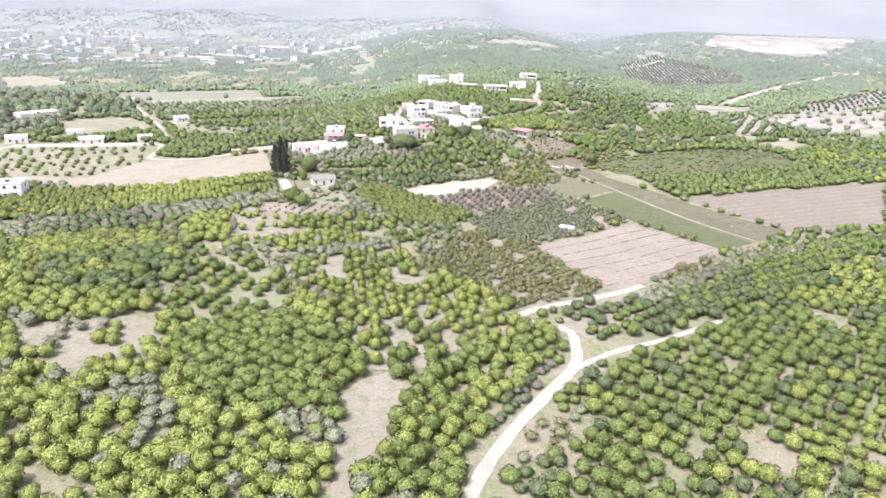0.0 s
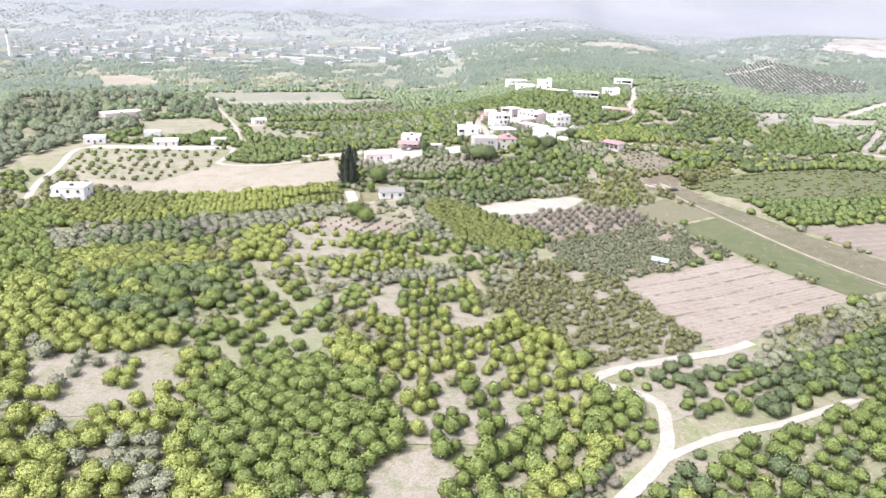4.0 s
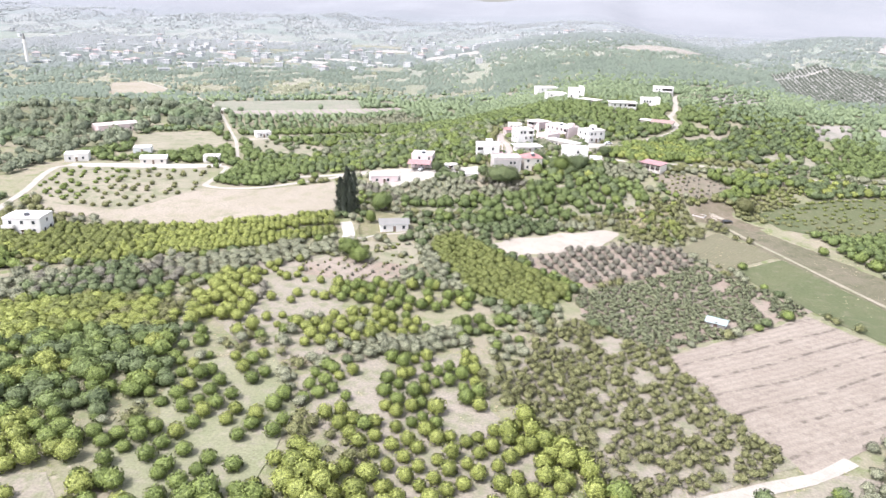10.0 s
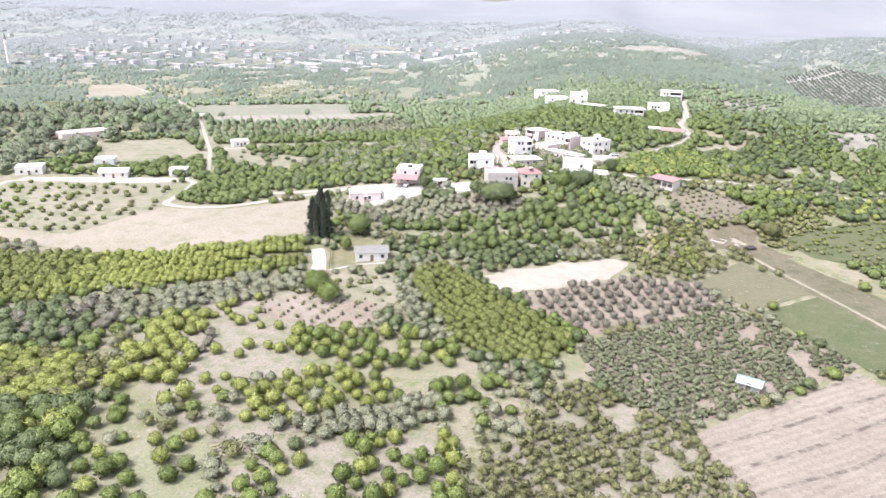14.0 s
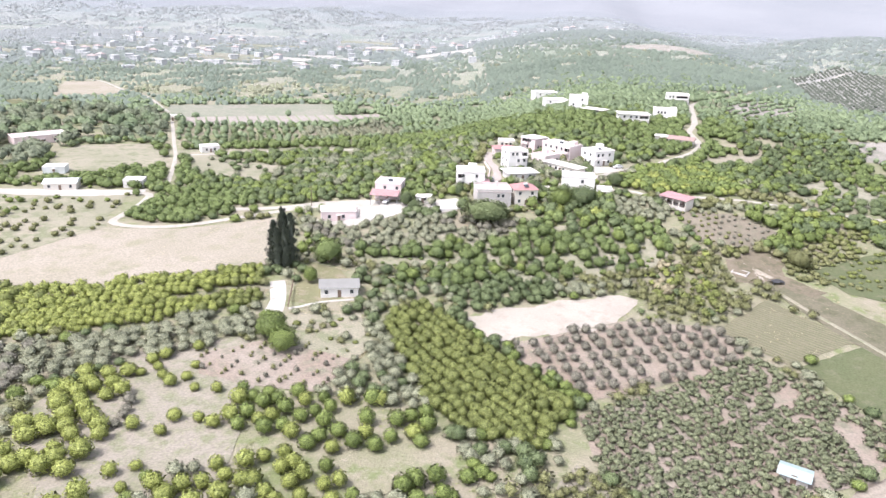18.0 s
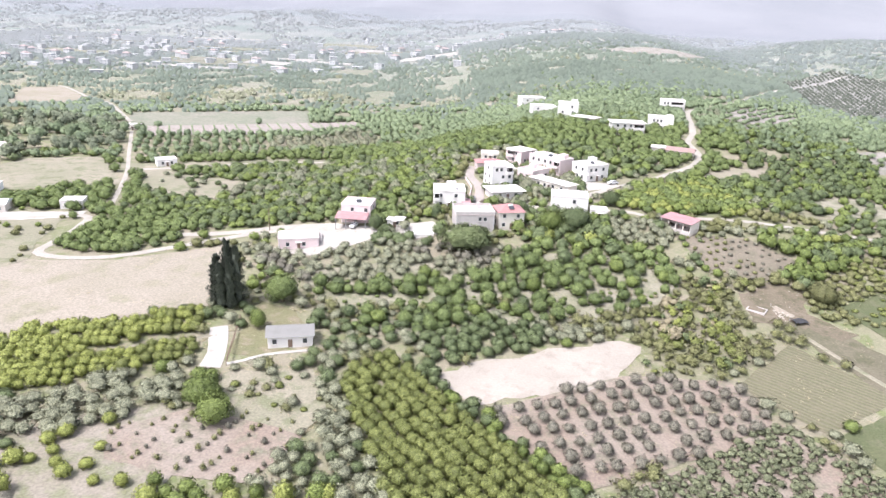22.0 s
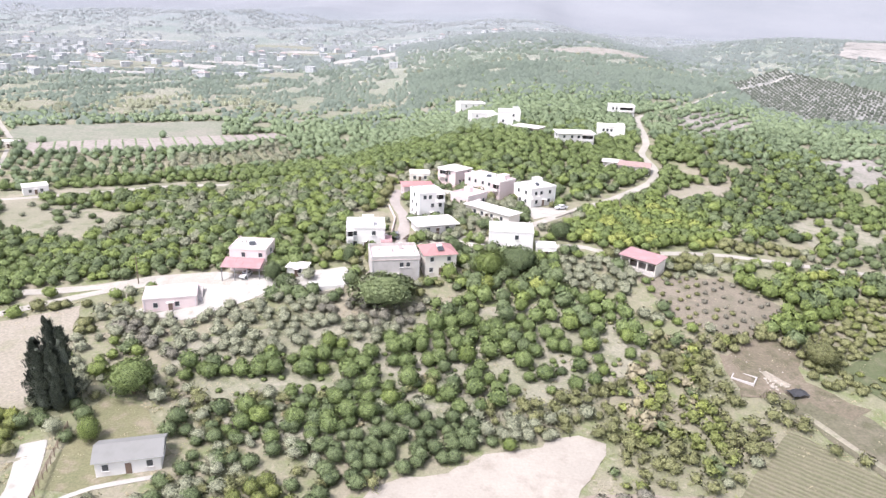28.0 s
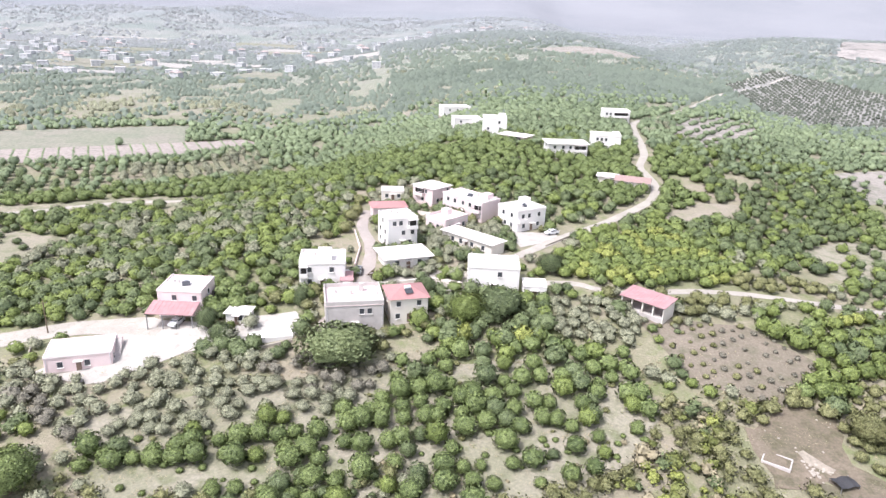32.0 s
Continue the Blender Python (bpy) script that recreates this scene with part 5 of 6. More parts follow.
NEAR = [crown(s, 300, 0.147, lump=0.07, zmin=-0.72, lift=0.12) for s in range(8)]
MID = [crown(20 + s, 90, 0.242, core=0.89, lump=0.085, lift=0.15) for s in range(6)]
FAR = [crown(40 + s, 14, 0.4, core=0.95, lump=0.09, lift=0.3) for s in range(5)]
NEAR_OL = [crown(60 + s, 310, 0.136, core=0.74, spread=(0.7, 1.03), lump=0.12, ragged=0.38, lift=0.6) for s in range(6)]
MID_OL = [crown(80 + s, 120, 0.22, core=0.76, spread=(0.72, 1.02), lump=0.12, ragged=0.38, lift=0.6) for s in range(5)]
LOW_SH = [crown(110 + s, 95, 0.23, core=0.62, spread=(0.55, 1.03), lump=0.22, ragged=0.5, lift=0.4) for s in range(6)]
NEAR_SH = [crown(100 + s, 210, 0.16, core=0.6, spread=(0.5, 1.05), lump=0.22, ragged=0.55, lift=0.4) for s in range(6)]
TALL = [crown(120 + s, 3000, 0.058, core=0.84, lump=0.13, squash=0.5, spread=(0.74, 1.03), ragged=0.45, lift=0.2) for s in range(4)]


def dot_crown(seed):
    """A far tree: a few facets."""
    r = np.random.default_rng(seed)
    ring = [(math.cos(a), math.sin(a)) for a in np.arange(5) * 2 * math.pi / 5]
    v = [(x * r.uniform(0.6, 1.1), y * r.uniform(0.6, 1.1), 0.0) for x, y in ring]
    v += [(x * r.uniform(0.5, 1.1), y * r.uniform(0.5, 1.1), r.uniform(0.35, 0.8)) for x, y in ring] + [(r.uniform(-0.3, 0.3), r.uniform(-0.3, 0.3), 1)]
    t = []
    for i in range(5):
        j = (i + 1) % 5
        t += [(i, j, 5 + j), (i, 5 + j, 5 + i), (5 + i, 5 + j, 10)]
    # shading normals tipped up, so far crowns stay evenly pale as through haze
    out = 0.3 * np.array(v) + [0, 0, 0.9]
    return np.array(v), np.array(t), out / np.linalg.norm(out, axis=1)[:, None]


DOT = [dot_crown(s) for s in range(14)]
TEMPLATES = {"near": NEAR, "mid": MID, "far": FAR, "near_olive": NEAR_OL, "mid_olive": MID_OL, "near_shrub": NEAR_SH, "low_shrub": LOW_SH, "tall": TALL, "dot": DOT}
STAND = {}  # (leaf kind, template) -> rows of x, y, radius, height, tone


def plant(kind, template, x, y, r, hh, tone):
    STAND.setdefault((kind, template), []).append(np.stack([x, y, r, hh, tone], 1))


def blocked(x, y, margin=1.3):
    bad = np.zeros(x.shape, bool)
    for poly in OPEN:
        bad |= inside(poly, x, y)
    for poly in FOOT:
        bad |= inside(poly, x, y)
    for line, half in TRACKS:
        bad |= away(line, x, y) < half + margin + 0.6 * (line[-1][1] > 480)
    return bad


CLAIMED = []


def lattice(poly, a, b, angle, jitter):
    """Planting places: rows b apart, trees a apart within a row, turned by angle."""
    c, s = math.cos(radians(angle)), math.sin(radians(angle))
    P = np.array(poly, float)
    ru, rv = P @ [c, s], P @ [-s, c]
    u, v = np.meshgrid(np.arange(ru.min(), ru.max(), a), np.arange(rv.min(), rv.max(), b))
    u, v = u.ravel() + rng.normal(0, jitter, u.size), v.ravel() + rng.normal(0, jitter, v.size)
    x, y = u * c - v * s, u * s + v * c
    keep = inside(poly, x, y)
    return x[keep], y[keep]


def patchy(x, y, scale, seed):
    """A smooth field of values 0 to 1 over the plan."""
    r = np.random.default_rng(seed)
    val = np.zeros(x.shape)
    for k in range(7):
        f = r.normal(0, 1, 2) / scale
        val += np.sin(x * f[0] + y * f[1] + r.uniform(0, 6.3))
    return 1 / (1 + np.exp(-val * 0.9))


def level(x, y):
    """How fine a tree must be: its least distance from the flight line."""
    d = np.hypot(x - 3, y - np.clip(y, 0, 248))
    return np.hypot(d, 75)


# least distance, greatest, how finely a crown is built, and its haze-painted leaf
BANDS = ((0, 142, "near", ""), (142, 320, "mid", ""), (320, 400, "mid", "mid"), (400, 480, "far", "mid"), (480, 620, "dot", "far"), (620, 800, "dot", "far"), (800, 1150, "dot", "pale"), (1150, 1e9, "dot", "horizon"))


def orchard(poly, mixture, a, b, angle, jitter=0.35, fill=0.95, r=(1.5, 2.0), tall=1.7, tone=(0.1, 0.9), claim=True, gaps=0.0, seed=0, patch=25, gap_size=4.5, finer=None, dark=False):
    """Plants one field. mixture: kinds with weights, in drifts."""
    x, y = lattice(poly, a, b, angle, jitter)
    for other in CLAIMED:
        keep = ~inside(other, x, y)
        x, y = x[keep], y[keep]
    keep = ~blocked(x, y) & (rng.random(x.size) < fill)
    # far off the flight line only the wide groves of the plain go on
    seen = (x > -1.08 * (y + 25)) & (x < 0.74 * (y + 25)) & (y > 82)
    keep &= seen | ((y < 420) & (np.abs(x) < 260))
    if gaps:
        keep &= patchy(x, y, gap_size, seed + 77) > gaps
    x, y, seen = x[keep], y[keep], seen[keep]
    if claim:
        CLAIMED.append(poly)
    if not x.size:
        return
    drift = np.clip(patchy(x, y, patch, seed) * 0.75 + rng.random(x.size) * 0.25, 0, 0.999)
    edges = np.cumsum([w for _, w in mixture]) / sum(w for _, w in mixture)
    # spread drifts evenly, so that the weights hold
    rank = np.argsort(np.argsort(drift)) / x.size
    which = np.searchsorted(edges, rank, side="right")
    rad = rng.uniform(*r, x.size)
    hh = rad * tall * rng.uniform(0.85, 1.15, x.size)
    tn = np.clip(rng.normal((tone[0] + tone[1]) / 2, (tone[1] - tone[0]) / 4, x.size), 0, 1)
    far = level(x, y)
    far = np.where(far > 300, far * rng.normal(1, 0.07, x.size), far)
    # far groves change shade by plot, and their trees differ more in size
    off = far > 320
    tn[off] = np.clip(0.62 * patchy(x[off], y[off], 22, seed + 5) + 0.38 * rng.random(off.sum()), 0, 1)
    rad[off] *= rng.uniform(0.62, 1.18, off.sum())
    for i, (kind, _) in enumerate(mixture):
        on = which == i
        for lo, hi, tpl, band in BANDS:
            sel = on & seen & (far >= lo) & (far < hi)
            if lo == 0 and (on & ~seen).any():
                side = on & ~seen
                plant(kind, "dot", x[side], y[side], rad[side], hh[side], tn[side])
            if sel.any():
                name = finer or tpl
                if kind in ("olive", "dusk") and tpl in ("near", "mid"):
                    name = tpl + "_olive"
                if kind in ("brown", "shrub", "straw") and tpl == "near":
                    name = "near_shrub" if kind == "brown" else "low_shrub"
                # far trees take the haze-painted leaf, unless dark keeps their own
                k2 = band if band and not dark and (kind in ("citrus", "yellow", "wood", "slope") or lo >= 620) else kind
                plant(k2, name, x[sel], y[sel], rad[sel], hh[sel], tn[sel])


orchard(LOWCROP, [("brown", 2), ("lime", 2)], 3.2, 3.4, 25, 0.6, 0.8, (0.7, 1.2), 1.0, gaps=0.2, seed=51, gap_size=9)
# plain, west of the farm track
orchard([(-43, 219), (-19, 234), (-16, 224), (-39, 210)], [("olive", 1)], 2.5, 2.6, 30, 0.5, 0.97, (1.4, 2.0), 1.5)
orchard([(-163, 232), (-107, 272), (-88, 288), (-74, 293), (-70, 286), (-80, 274), (-93, 264), (-114, 238), (-146, 214)], [("olive", 4), ("dusk", 1), ("wood", 1.5)], 3.3, 3.4, 30, 0.7, 0.97, (1.6, 2.3), 1.45)
orchard([(-146, 214), (-114, 232), (-93, 230), (-90, 214), (-116, 205), (-124, 191)], [("lime", 1.5), ("yellow", 4), ("brown", 1)], 2.3, 2.4, 10, 0.5, 1, (1.5, 2.0), 1.35, (0.2, 0.9), seed=3, patch=6)
orchard([(-126, 190), (-116, 205), (-88, 213), (-78, 205), (-78, 188), (-78, 175), (-90, 171), (-103, 166)], [("wood", 2), ("slope", 2), ("citrus", 1.5), ("yellow", 0.6)], 3.4, 3.5, 20, 0.9, 0.96, (1.4, 2.8), 1.7, (0.2, 0.9), seed=42, patch=3)
orchard([(-96, 236), (-97, 256), (-88, 260), (-78, 238), (-68, 217), (-78, 213), (-88, 220)], [("yellow", 1)], 3.7, 3.9, 50, 0.5, 0.9, (1.6, 2.3), 1.75, (0.55, 1), gaps=0.08, seed=10)
orchard([(-88, 246), (-79, 250), (-76, 240), (-84, 236)], [("dusk", 1)], 2.6, 2.8, 20, 0.4, 0.9, (1.1, 1.6), 1.6)
orchard([(-79, 272), (-66, 283), (-54, 284), (-42, 278), (-46, 263), (-62, 262), (-74, 264)], [("dusk", 1), ("brown", 2)], 1.9, 4.6, 75, 0.25, 0.82, (0.4, 0.75), 2.4, seed=11)
orchard([(-67, 296), (-48, 301), (-40, 287), (-42, 278), (-56, 281), (-68, 284)], [("brown", 2), ("olive", 2), ("lime", 1)], 2.8, 2.9, 20, 0.8, 0.6, (0.6, 1.6), 1.2, gaps=0.15, seed=83)
orchard([(-97, 256), (-86, 273), (-72, 281), (-62, 262), (-64, 246), (-59, 212), (-68, 217), (-78, 238), (-88, 260)], [("yellow", 4), ("citrus", 1)], 3.6, 4.3, 50, 0.4, 0.5, (1.1, 1.8), 1.75, (0.4, 1), gaps=0.2, seed=12, gap_size=5)
orchard([(-78, 197), (-59, 212), (-53, 198), (-42, 179), (-42, 163), (-54, 155), (-70, 158), (-68, 177)], [("citrus", 3), ("yellow", 1)], 3.8, 5.2, 80, 0.35, 0.82, (1.4, 2.0), 1.8, (0, 0.7), gaps=0.1, seed=9, gap_size=5)
orchard([(-48, 199), (-36, 212), (-13, 220), (-7, 194), (6, 176), (8, 163), (-19, 156), (-21, 171), (-41, 185)], [("yellow", 5), ("citrus", 2)], 3.7, 4.1, 52, 0.45, 0.92, (1.25, 2.0), 1.8, (0.2, 0.95), gaps=0.09, seed=9, gap_size=5)
orchard([(-62, 262), (-50, 262), (-20, 262), (-10, 240), (-16, 234), (-43, 219), (-39, 210), (-59, 210), (-64, 246)], [("citrus", 3), ("yellow", 4), ("olive", 0.7)], 3.7, 4.3, 50, 0.5, 0.9, (1.4, 2.1), 1.75, gaps=0.16, seed=12, gap_size=5)
orchard([(-25, 160), (-19, 145), (-15, 134), (0, 137), (4, 144), (16, 154), (20, 165), (8, 173), (-7, 171)], [("yellow", 4), ("citrus", 3), ("brown", 0.4)], 4.1, 4.4, 52, 0.5, 0.93, (1.35, 2.1), 1.75, (0.2, 0.95), gaps=0.1, seed=48, patch=8, gap_size=5)
# near the start: citrus strip by the track, dark citrus block, olive clumps, hedge by the track
orchard([(-11, 91), (-5, 111), (4, 124), (13, 134), (24, 140), (15, 124), (8, 107), (4, 92)], [("citrus", 2), ("yellow", 2)], 3.4, 3.5, 57, 0.5, 1, (1.7, 2.3), 1.65, (0.1, 0.8), seed=47, patch=8)
orchard([(-64, 146), (-51, 157), (-31, 158), (-11, 147), (-10, 136), (-20, 123), (-23, 117), (-41, 115), (-56, 130)], [("citrus", 1)], 3.5, 3.7, 57, 0.5, 1, (1.8, 2.4), 1.6, (0.2, 0.85), seed=44)
orchard([(-68, 121), (-59, 128), (-46, 110), (-51, 103), (-62, 111)], [("olive", 3), ("yellow", 1)], 3.2, 3.3, 20, 0.6, 0.95, (1.5, 2.2), 1.6, seed=45)
orchard([(-56, 324), (-46, 333), (-30, 338), (-12, 343), (0, 340), (-14, 329), (-35, 319), (-46, 318)], [("wood", 3), ("slope", 2), ("olive", 1), ("brown", 2)], 2.5, 2.6, 20, 0.8, 0.9, (0.8, 1.9), 1.35, (0.1, 0.8), claim=False, seed=69)
orchard([(-34, 123), (-23, 124), (-17, 105), (-22, 103), (-30, 113)], [("olive", 3), ("citrus", 1)], 3.2, 3.3, 20, 0.6, 0.95, (1.5, 2.2), 1.6, seed=46)
orchard([(9, 108), (16, 126), (27, 141), (30, 140), (20, 122), (13, 108)], [("dusk", 2), ("wood", 2)], 2.2, 2.4, 55, 0.4, 0.95, (1.0, 1.5), 1.5)
YELLOW = [(-42, 297), (-34, 310), (8, 270), (3, 253), (-17, 257)]
orchard(YELLOW, [("lime", 1)], 2.3, 2.9, -44, 0.3, 1, (1.35, 1.8), 1.9, (0.1, 0.8), seed=5)
orchard([(-47, 296), (-42, 299), (-17, 256), (2, 252), (3, 244), (-22, 249)], [("olive", 3), ("wood", 1)], 2.6, 2.8, -44, 0.6, 0.97, (1.4, 2.1), 1.5)
orchard([(-34, 311), (-30, 313), (14, 272), (9, 268)], [("wood", 2), ("citrus", 2)], 2.8, 2.8, -44, 0.5, 0.9, (1.3, 1.8), 1.6)
orchard([(-8, 205), (9, 251), (32, 233), (52, 191), (22, 170), (5, 190)], [("brown", 1)], 1.9, 2.6, 44, 0.45, 0.93, (0.9, 1.5), 1.5, (0.1, 0.9), gaps=0.07, seed=6, gap_size=3)
orchard([(-10, 293), (21, 314), (44, 317), (50, 303), (36, 290), (11, 274)], [("dusk", 1)], 4.1, 4.1, 24, 0.3, 0.97, (1.25, 1.65), 1.75, (0.1, 0.8))
orchard([(10, 268), (36, 290), (50, 303), (79, 275), (56, 255), (31, 235), (14, 249)], [("shrub", 1)], 1.75, 1.8, 35, 0.4, 0.97, (0.85, 1.35), 1.15, (0.1, 0.9), gaps=0.05, seed=8)
orchard([(-103, 147), (-98, 152), (-77, 157), (-60, 142), (-68, 132), (-90, 129)], [("yellow", 2), ("olive", 1)], 4.2, 4.2, 15, 0.6, 0.6, (1.4, 2.0), 1.6, gaps=0.35, seed=14)
orchard([(-182, 283), (-145, 292), (-84, 321), (-76, 300), (-100, 281), (-152, 248), (-195, 262)], [("yellow", 2), ("lime", 2)], 2.2, 3.2, 22, 0.3, 0.97, (1.2, 1.75), 1.8, (0.2, 0.9), seed=15)
orchard(SPARSE, [("brown", 1), ("citrus", 1)], 5.0, 5.0, 20, 0.6, 0.6, (0.8, 1.6), 1.4, seed=16)
orchard([(-56, 278), (-20, 272), (-20, 262), (-58, 262)], [("olive", 2), ("wood", 1)], 3.0, 3.0, 10, 0.6, 0.9, (1.2, 1.9), 1.5)
orchard([(30.5, 231), (33.5, 233), (54.5, 187), (51, 185)], [("wood", 1), ("brown", 1)], 1.7, 1.9, -64, 0.4, 0.95, (0.8, 1.3), 1.4, (0, 0.5), claim=False)
# hedge of olives along the farm track and the ploughed field
orchard([(56, 181), (100, 224), (150, 254), (153, 247), (104, 215), (62, 178)], [("olive", 2), ("dusk", 1)], 3.0, 2.8, 42, 0.6, 0.9, (1.3, 2.0), 1.5, claim=False)
orchard([(36, 150), (44, 164), (58, 178), (64, 178), (62, 170), (44, 152)], [("citrus", 3), ("wood", 2)], 3.4, 4.2, 42, 0.4, 0.75, (1.0, 1.9), 1.5, (0, 0.6))
# east of the track: citrus in rows
orchard([(8, 60), (36, 135), (60, 160), (90, 180), (180, 262), (260, 262), (260, 60)], [("citrus", 6), ("wood", 1.2), ("yellow", 2)], 3.4, 4.9, -39, 0.45, 0.98, (1.5, 2.3), 1.65, (0, 0.5), gaps=0.03, seed=18, patch=6)
orchard([(38, 146), (60, 160), (90, 180), (180, 262), (150, 252), (104, 216), (62, 178), (36, 150)], [("citrus", 3), ("wood", 2)], 3.2, 3.8, 33, 0.35, 1, (1.7, 2.2), 1.6, (0, 0.5), seed=19)
# west of the track, near the start
orchard([(-130, 226), (-110, 200), (-81, 170), (-60, 175), (-46, 175), (-20, 168), (0, 195), (-6, 205), (5, 190), (22, 170), (20, 163), (31, 155), (31, 140), (5, 95), (0, 55), (-230, 55), (-240, 210), (-180, 260)], [("citrus", 4), ("yellow", 5), ("olive", 0.3)], 3.5, 3.7, 57, 0.6, 0.98, (1.4, 2.5), 1.75, gaps=0.05, seed=20, patch=16)
orchard([(-260, -70), (260, -70), (260, 56), (-260, 56)], [("citrus", 3), ("yellow", 2)], 5.0, 5.2, 57, 0.8, 0.95, (1.8, 2.7), 1.7, gaps=0.1, seed=66)
orchard([(-50, 320), (-40, 320), (-32, 308), (-46, 299), (-54, 300), (-50, 306)], [("olive", 2), ("wood", 2), ("brown", 1)], 2.4, 2.4, 15, 0.7, 0.93, (0.9, 1.9), 1.5, seed=68)
orchard([(74, 353), (74, 365), (80, 374), (96, 388), (108, 394), (96, 364), (82, 349)], [("brown", 3), ("lime", 1)], 2.0, 2.1, 25, 0.6, 0.93, (0.8, 1.5), 1.3, (0.2, 0.9), gaps=0.05, seed=69)
# village spur
orchard([(-14, 404), (0, 410), (14, 432), (12, 444), (4, 447), (-6, 436), (-14, 426), (-9, 415)], [("olive", 2), ("wood", 1)], 2.7, 2.8, 10, 0.7, 0.92, (1.1, 2.0), 1.6, seed=61)
orchard([(-10, 384), (-6, 398), (2, 398), (20, 396), (20, 384), (8, 378), (-6, 376)], [("wood", 3), ("citrus", 1), ("yellow", 0.4)], 3.2, 3.2, 10, 0.9, 0.97, (1.4, 2.6), 1.7, seed=62)
orchard([(-60, 376), (-50, 378), (-36, 382), (-32, 378), (-20, 378), (-18, 374), (-40, 370), (-58, 370)], [("olive", 1), ("wood", 2)], 3.2, 3.2, 10, 0.9, 0.85, (1.2, 2.3), 1.6, seed=63)
orchard([(-88, 362), (-57, 371), (-14, 373), (-17, 358), (-66, 342), (-84, 352)], [("olive", 3), ("dusk", 1)], 3.1, 3.2, 10, 0.7, 0.93, (1.3, 2.0), 1.5, seed=21)
orchard([(20, 398), (38, 400), (44, 391), (36, 380), (20, 384)], [("olive", 1)], 3.2, 3.0, 10, 0.6, 0.95, (1.5, 2.1), 1.5)
orchard([(-35, 318), (-14, 328), (28, 346), (30, 337), (-20, 309)], [("wood", 2), ("olive", 1), ("brown", 1)], 2.6, 2.6, 22, 0.6, 0.97, (1.2, 2.0), 1.5, seed=22)
orchard([(40, 393), (64, 394), (76, 383), (64, 367), (48, 373)], [("dusk", 1), ("brown", 1)], 2.9, 3.3, 30, 0.25, 0.9, (0.5, 0.95), 1.5, seed=23)
orchard([(-72, 350), (-20, 369), (36, 380), (40, 362), (26, 342), (-23, 319), (-45, 322)], [("brown", 2), ("slope", 3), ("straw", 2)], 2.6, 2.6, 40, 0.8, 0.4, (0.4, 0.95), 1.2, (0.2, 0.9), claim=False, seed=67)
orchard([(-66, 346), (-40, 360), (-20, 369), (12, 380), (36, 380), (38, 366), (14, 352), (-12, 346), (-36, 340), (-58, 334)], [("citrus", 0.7), ("wood", 1), ("slope", 6)], 3.6, 4.1, 15, 0.7, 0.97, (1.5, 2.5), 1.8, (0, 0.7), gaps=0.06, seed=24, patch=3, gap_size=4)
orchard([(-72, 350), (-20, 369), (36, 380), (40, 362), (26, 342), (-23, 319), (-45, 322)], [("citrus", 0.7), ("slope", 6), ("wood", 1)], 4.2, 4.6, 15, 0.9, 0.9, (1.2, 2.5), 1.75, (0, 0.7), gaps=0.12, seed=25, patch=3, gap_size=5)
orchard([(64, 398), (72, 391), (106, 398), (112, 390), (92, 372), (79, 362), (68, 372), (74, 383)], [("citrus", 5), ("wood", 3)], 3.5, 3.6, 20, 0.4, 0.98, (1.8, 2.5), 1.65, (0, 0.45), seed=52)
orchard([(28, 362), (58, 369), (57, 347), (46, 322), (24, 312), (26, 342)], [("brown", 4), ("lime", 2), ("yellow", 0.7), ("wood", 0.6), ("straw", 0.8)], 2.3, 2.3, 15, 0.9, 0.88, (0.8, 2.0), 1.4, (0.1, 0.8), gaps=0.05, seed=25, patch=4, finer="low_shrub")
orchard([(55, 349), (90, 357), (110, 306), (78, 345)], [("brown", 1)], 4.5, 4.5, 15, 1.0, 0.3, (0.4, 0.8), 1.2, seed=26)
orchard([(24, 404), (24, 424), (58, 462), (72, 428), (66, 411)], [("slope", 2), ("citrus", 3), ("yellow", 1.5)], 3.4, 3.5, 30, 0.4, 1, (1.7, 2.3), 1.6, (0.1, 0.8), seed=27, patch=3)
orchard([(-74, 371), (-20, 375), (20, 402), (24, 440), (30, 470), (-40, 480), (-42, 400), (-60, 372)], [("wood", 4), ("olive", 2), ("citrus", 2), ("brown", 1)], 3.6, 3.6, 10, 1.0, 0.8, (1.1, 2.3), 1.5, seed=28, gaps=0.1)
orchard([(-85, 330), (-74, 338), (-52, 322), (-44, 320), (-50, 305), (-60, 296), (-78, 296), (-90, 322)], [("wood", 2), ("olive", 2), ("brown", 1)], 3.6, 3.6, 10, 1.0, 0.7, (1.1, 2.2), 1.5, seed=29)
orchard([(-152, 351), (-157, 372), (-163, 392), (-152, 412), (-120, 412), (-92, 402), (-72, 396), (-80, 384), (-112, 373), (-128, 355), (-140, 347)], [("slope", 4), ("wood", 2), ("citrus", 1)], 3.3, 3.5, 20, 0.7, 0.98, (1.5, 2.4), 1.5, (0.1, 0.9), gaps=0.04, seed=81)
# east: groves and far slopes
orchard([(78, 347), (110, 308), (143, 268), (260, 262), (330, 330), (240, 420), (100, 402), (66, 400), (76, 384), (66, 368), (72, 371), (90, 357)], [("slope", 5), ("citrus", 2), ("yellow", 1), ("wood", 1)], 3.7, 4.0, 25, 0.5, 0.97, (1.7, 2.4), 1.5, (0.1, 0.8), gaps=0.06, seed=30)
orchard([(185, 735), (209, 902), (285, 1000), (300, 900), (312, 760), (287, 685), (200, 692)], [("grove", 1)], 5.2, 6.4, 30, 0.25, 0.97, (1.45, 1.9), 1.2, (0.2, 0.9), dark=True)
orchard([(234, 517), (319, 508), (285, 450), (246, 456), (226, 490)], [("olive", 1), ("wood", 1)], 7, 7, 30, 2, 0.5, (1.2, 2.4), 1.4)
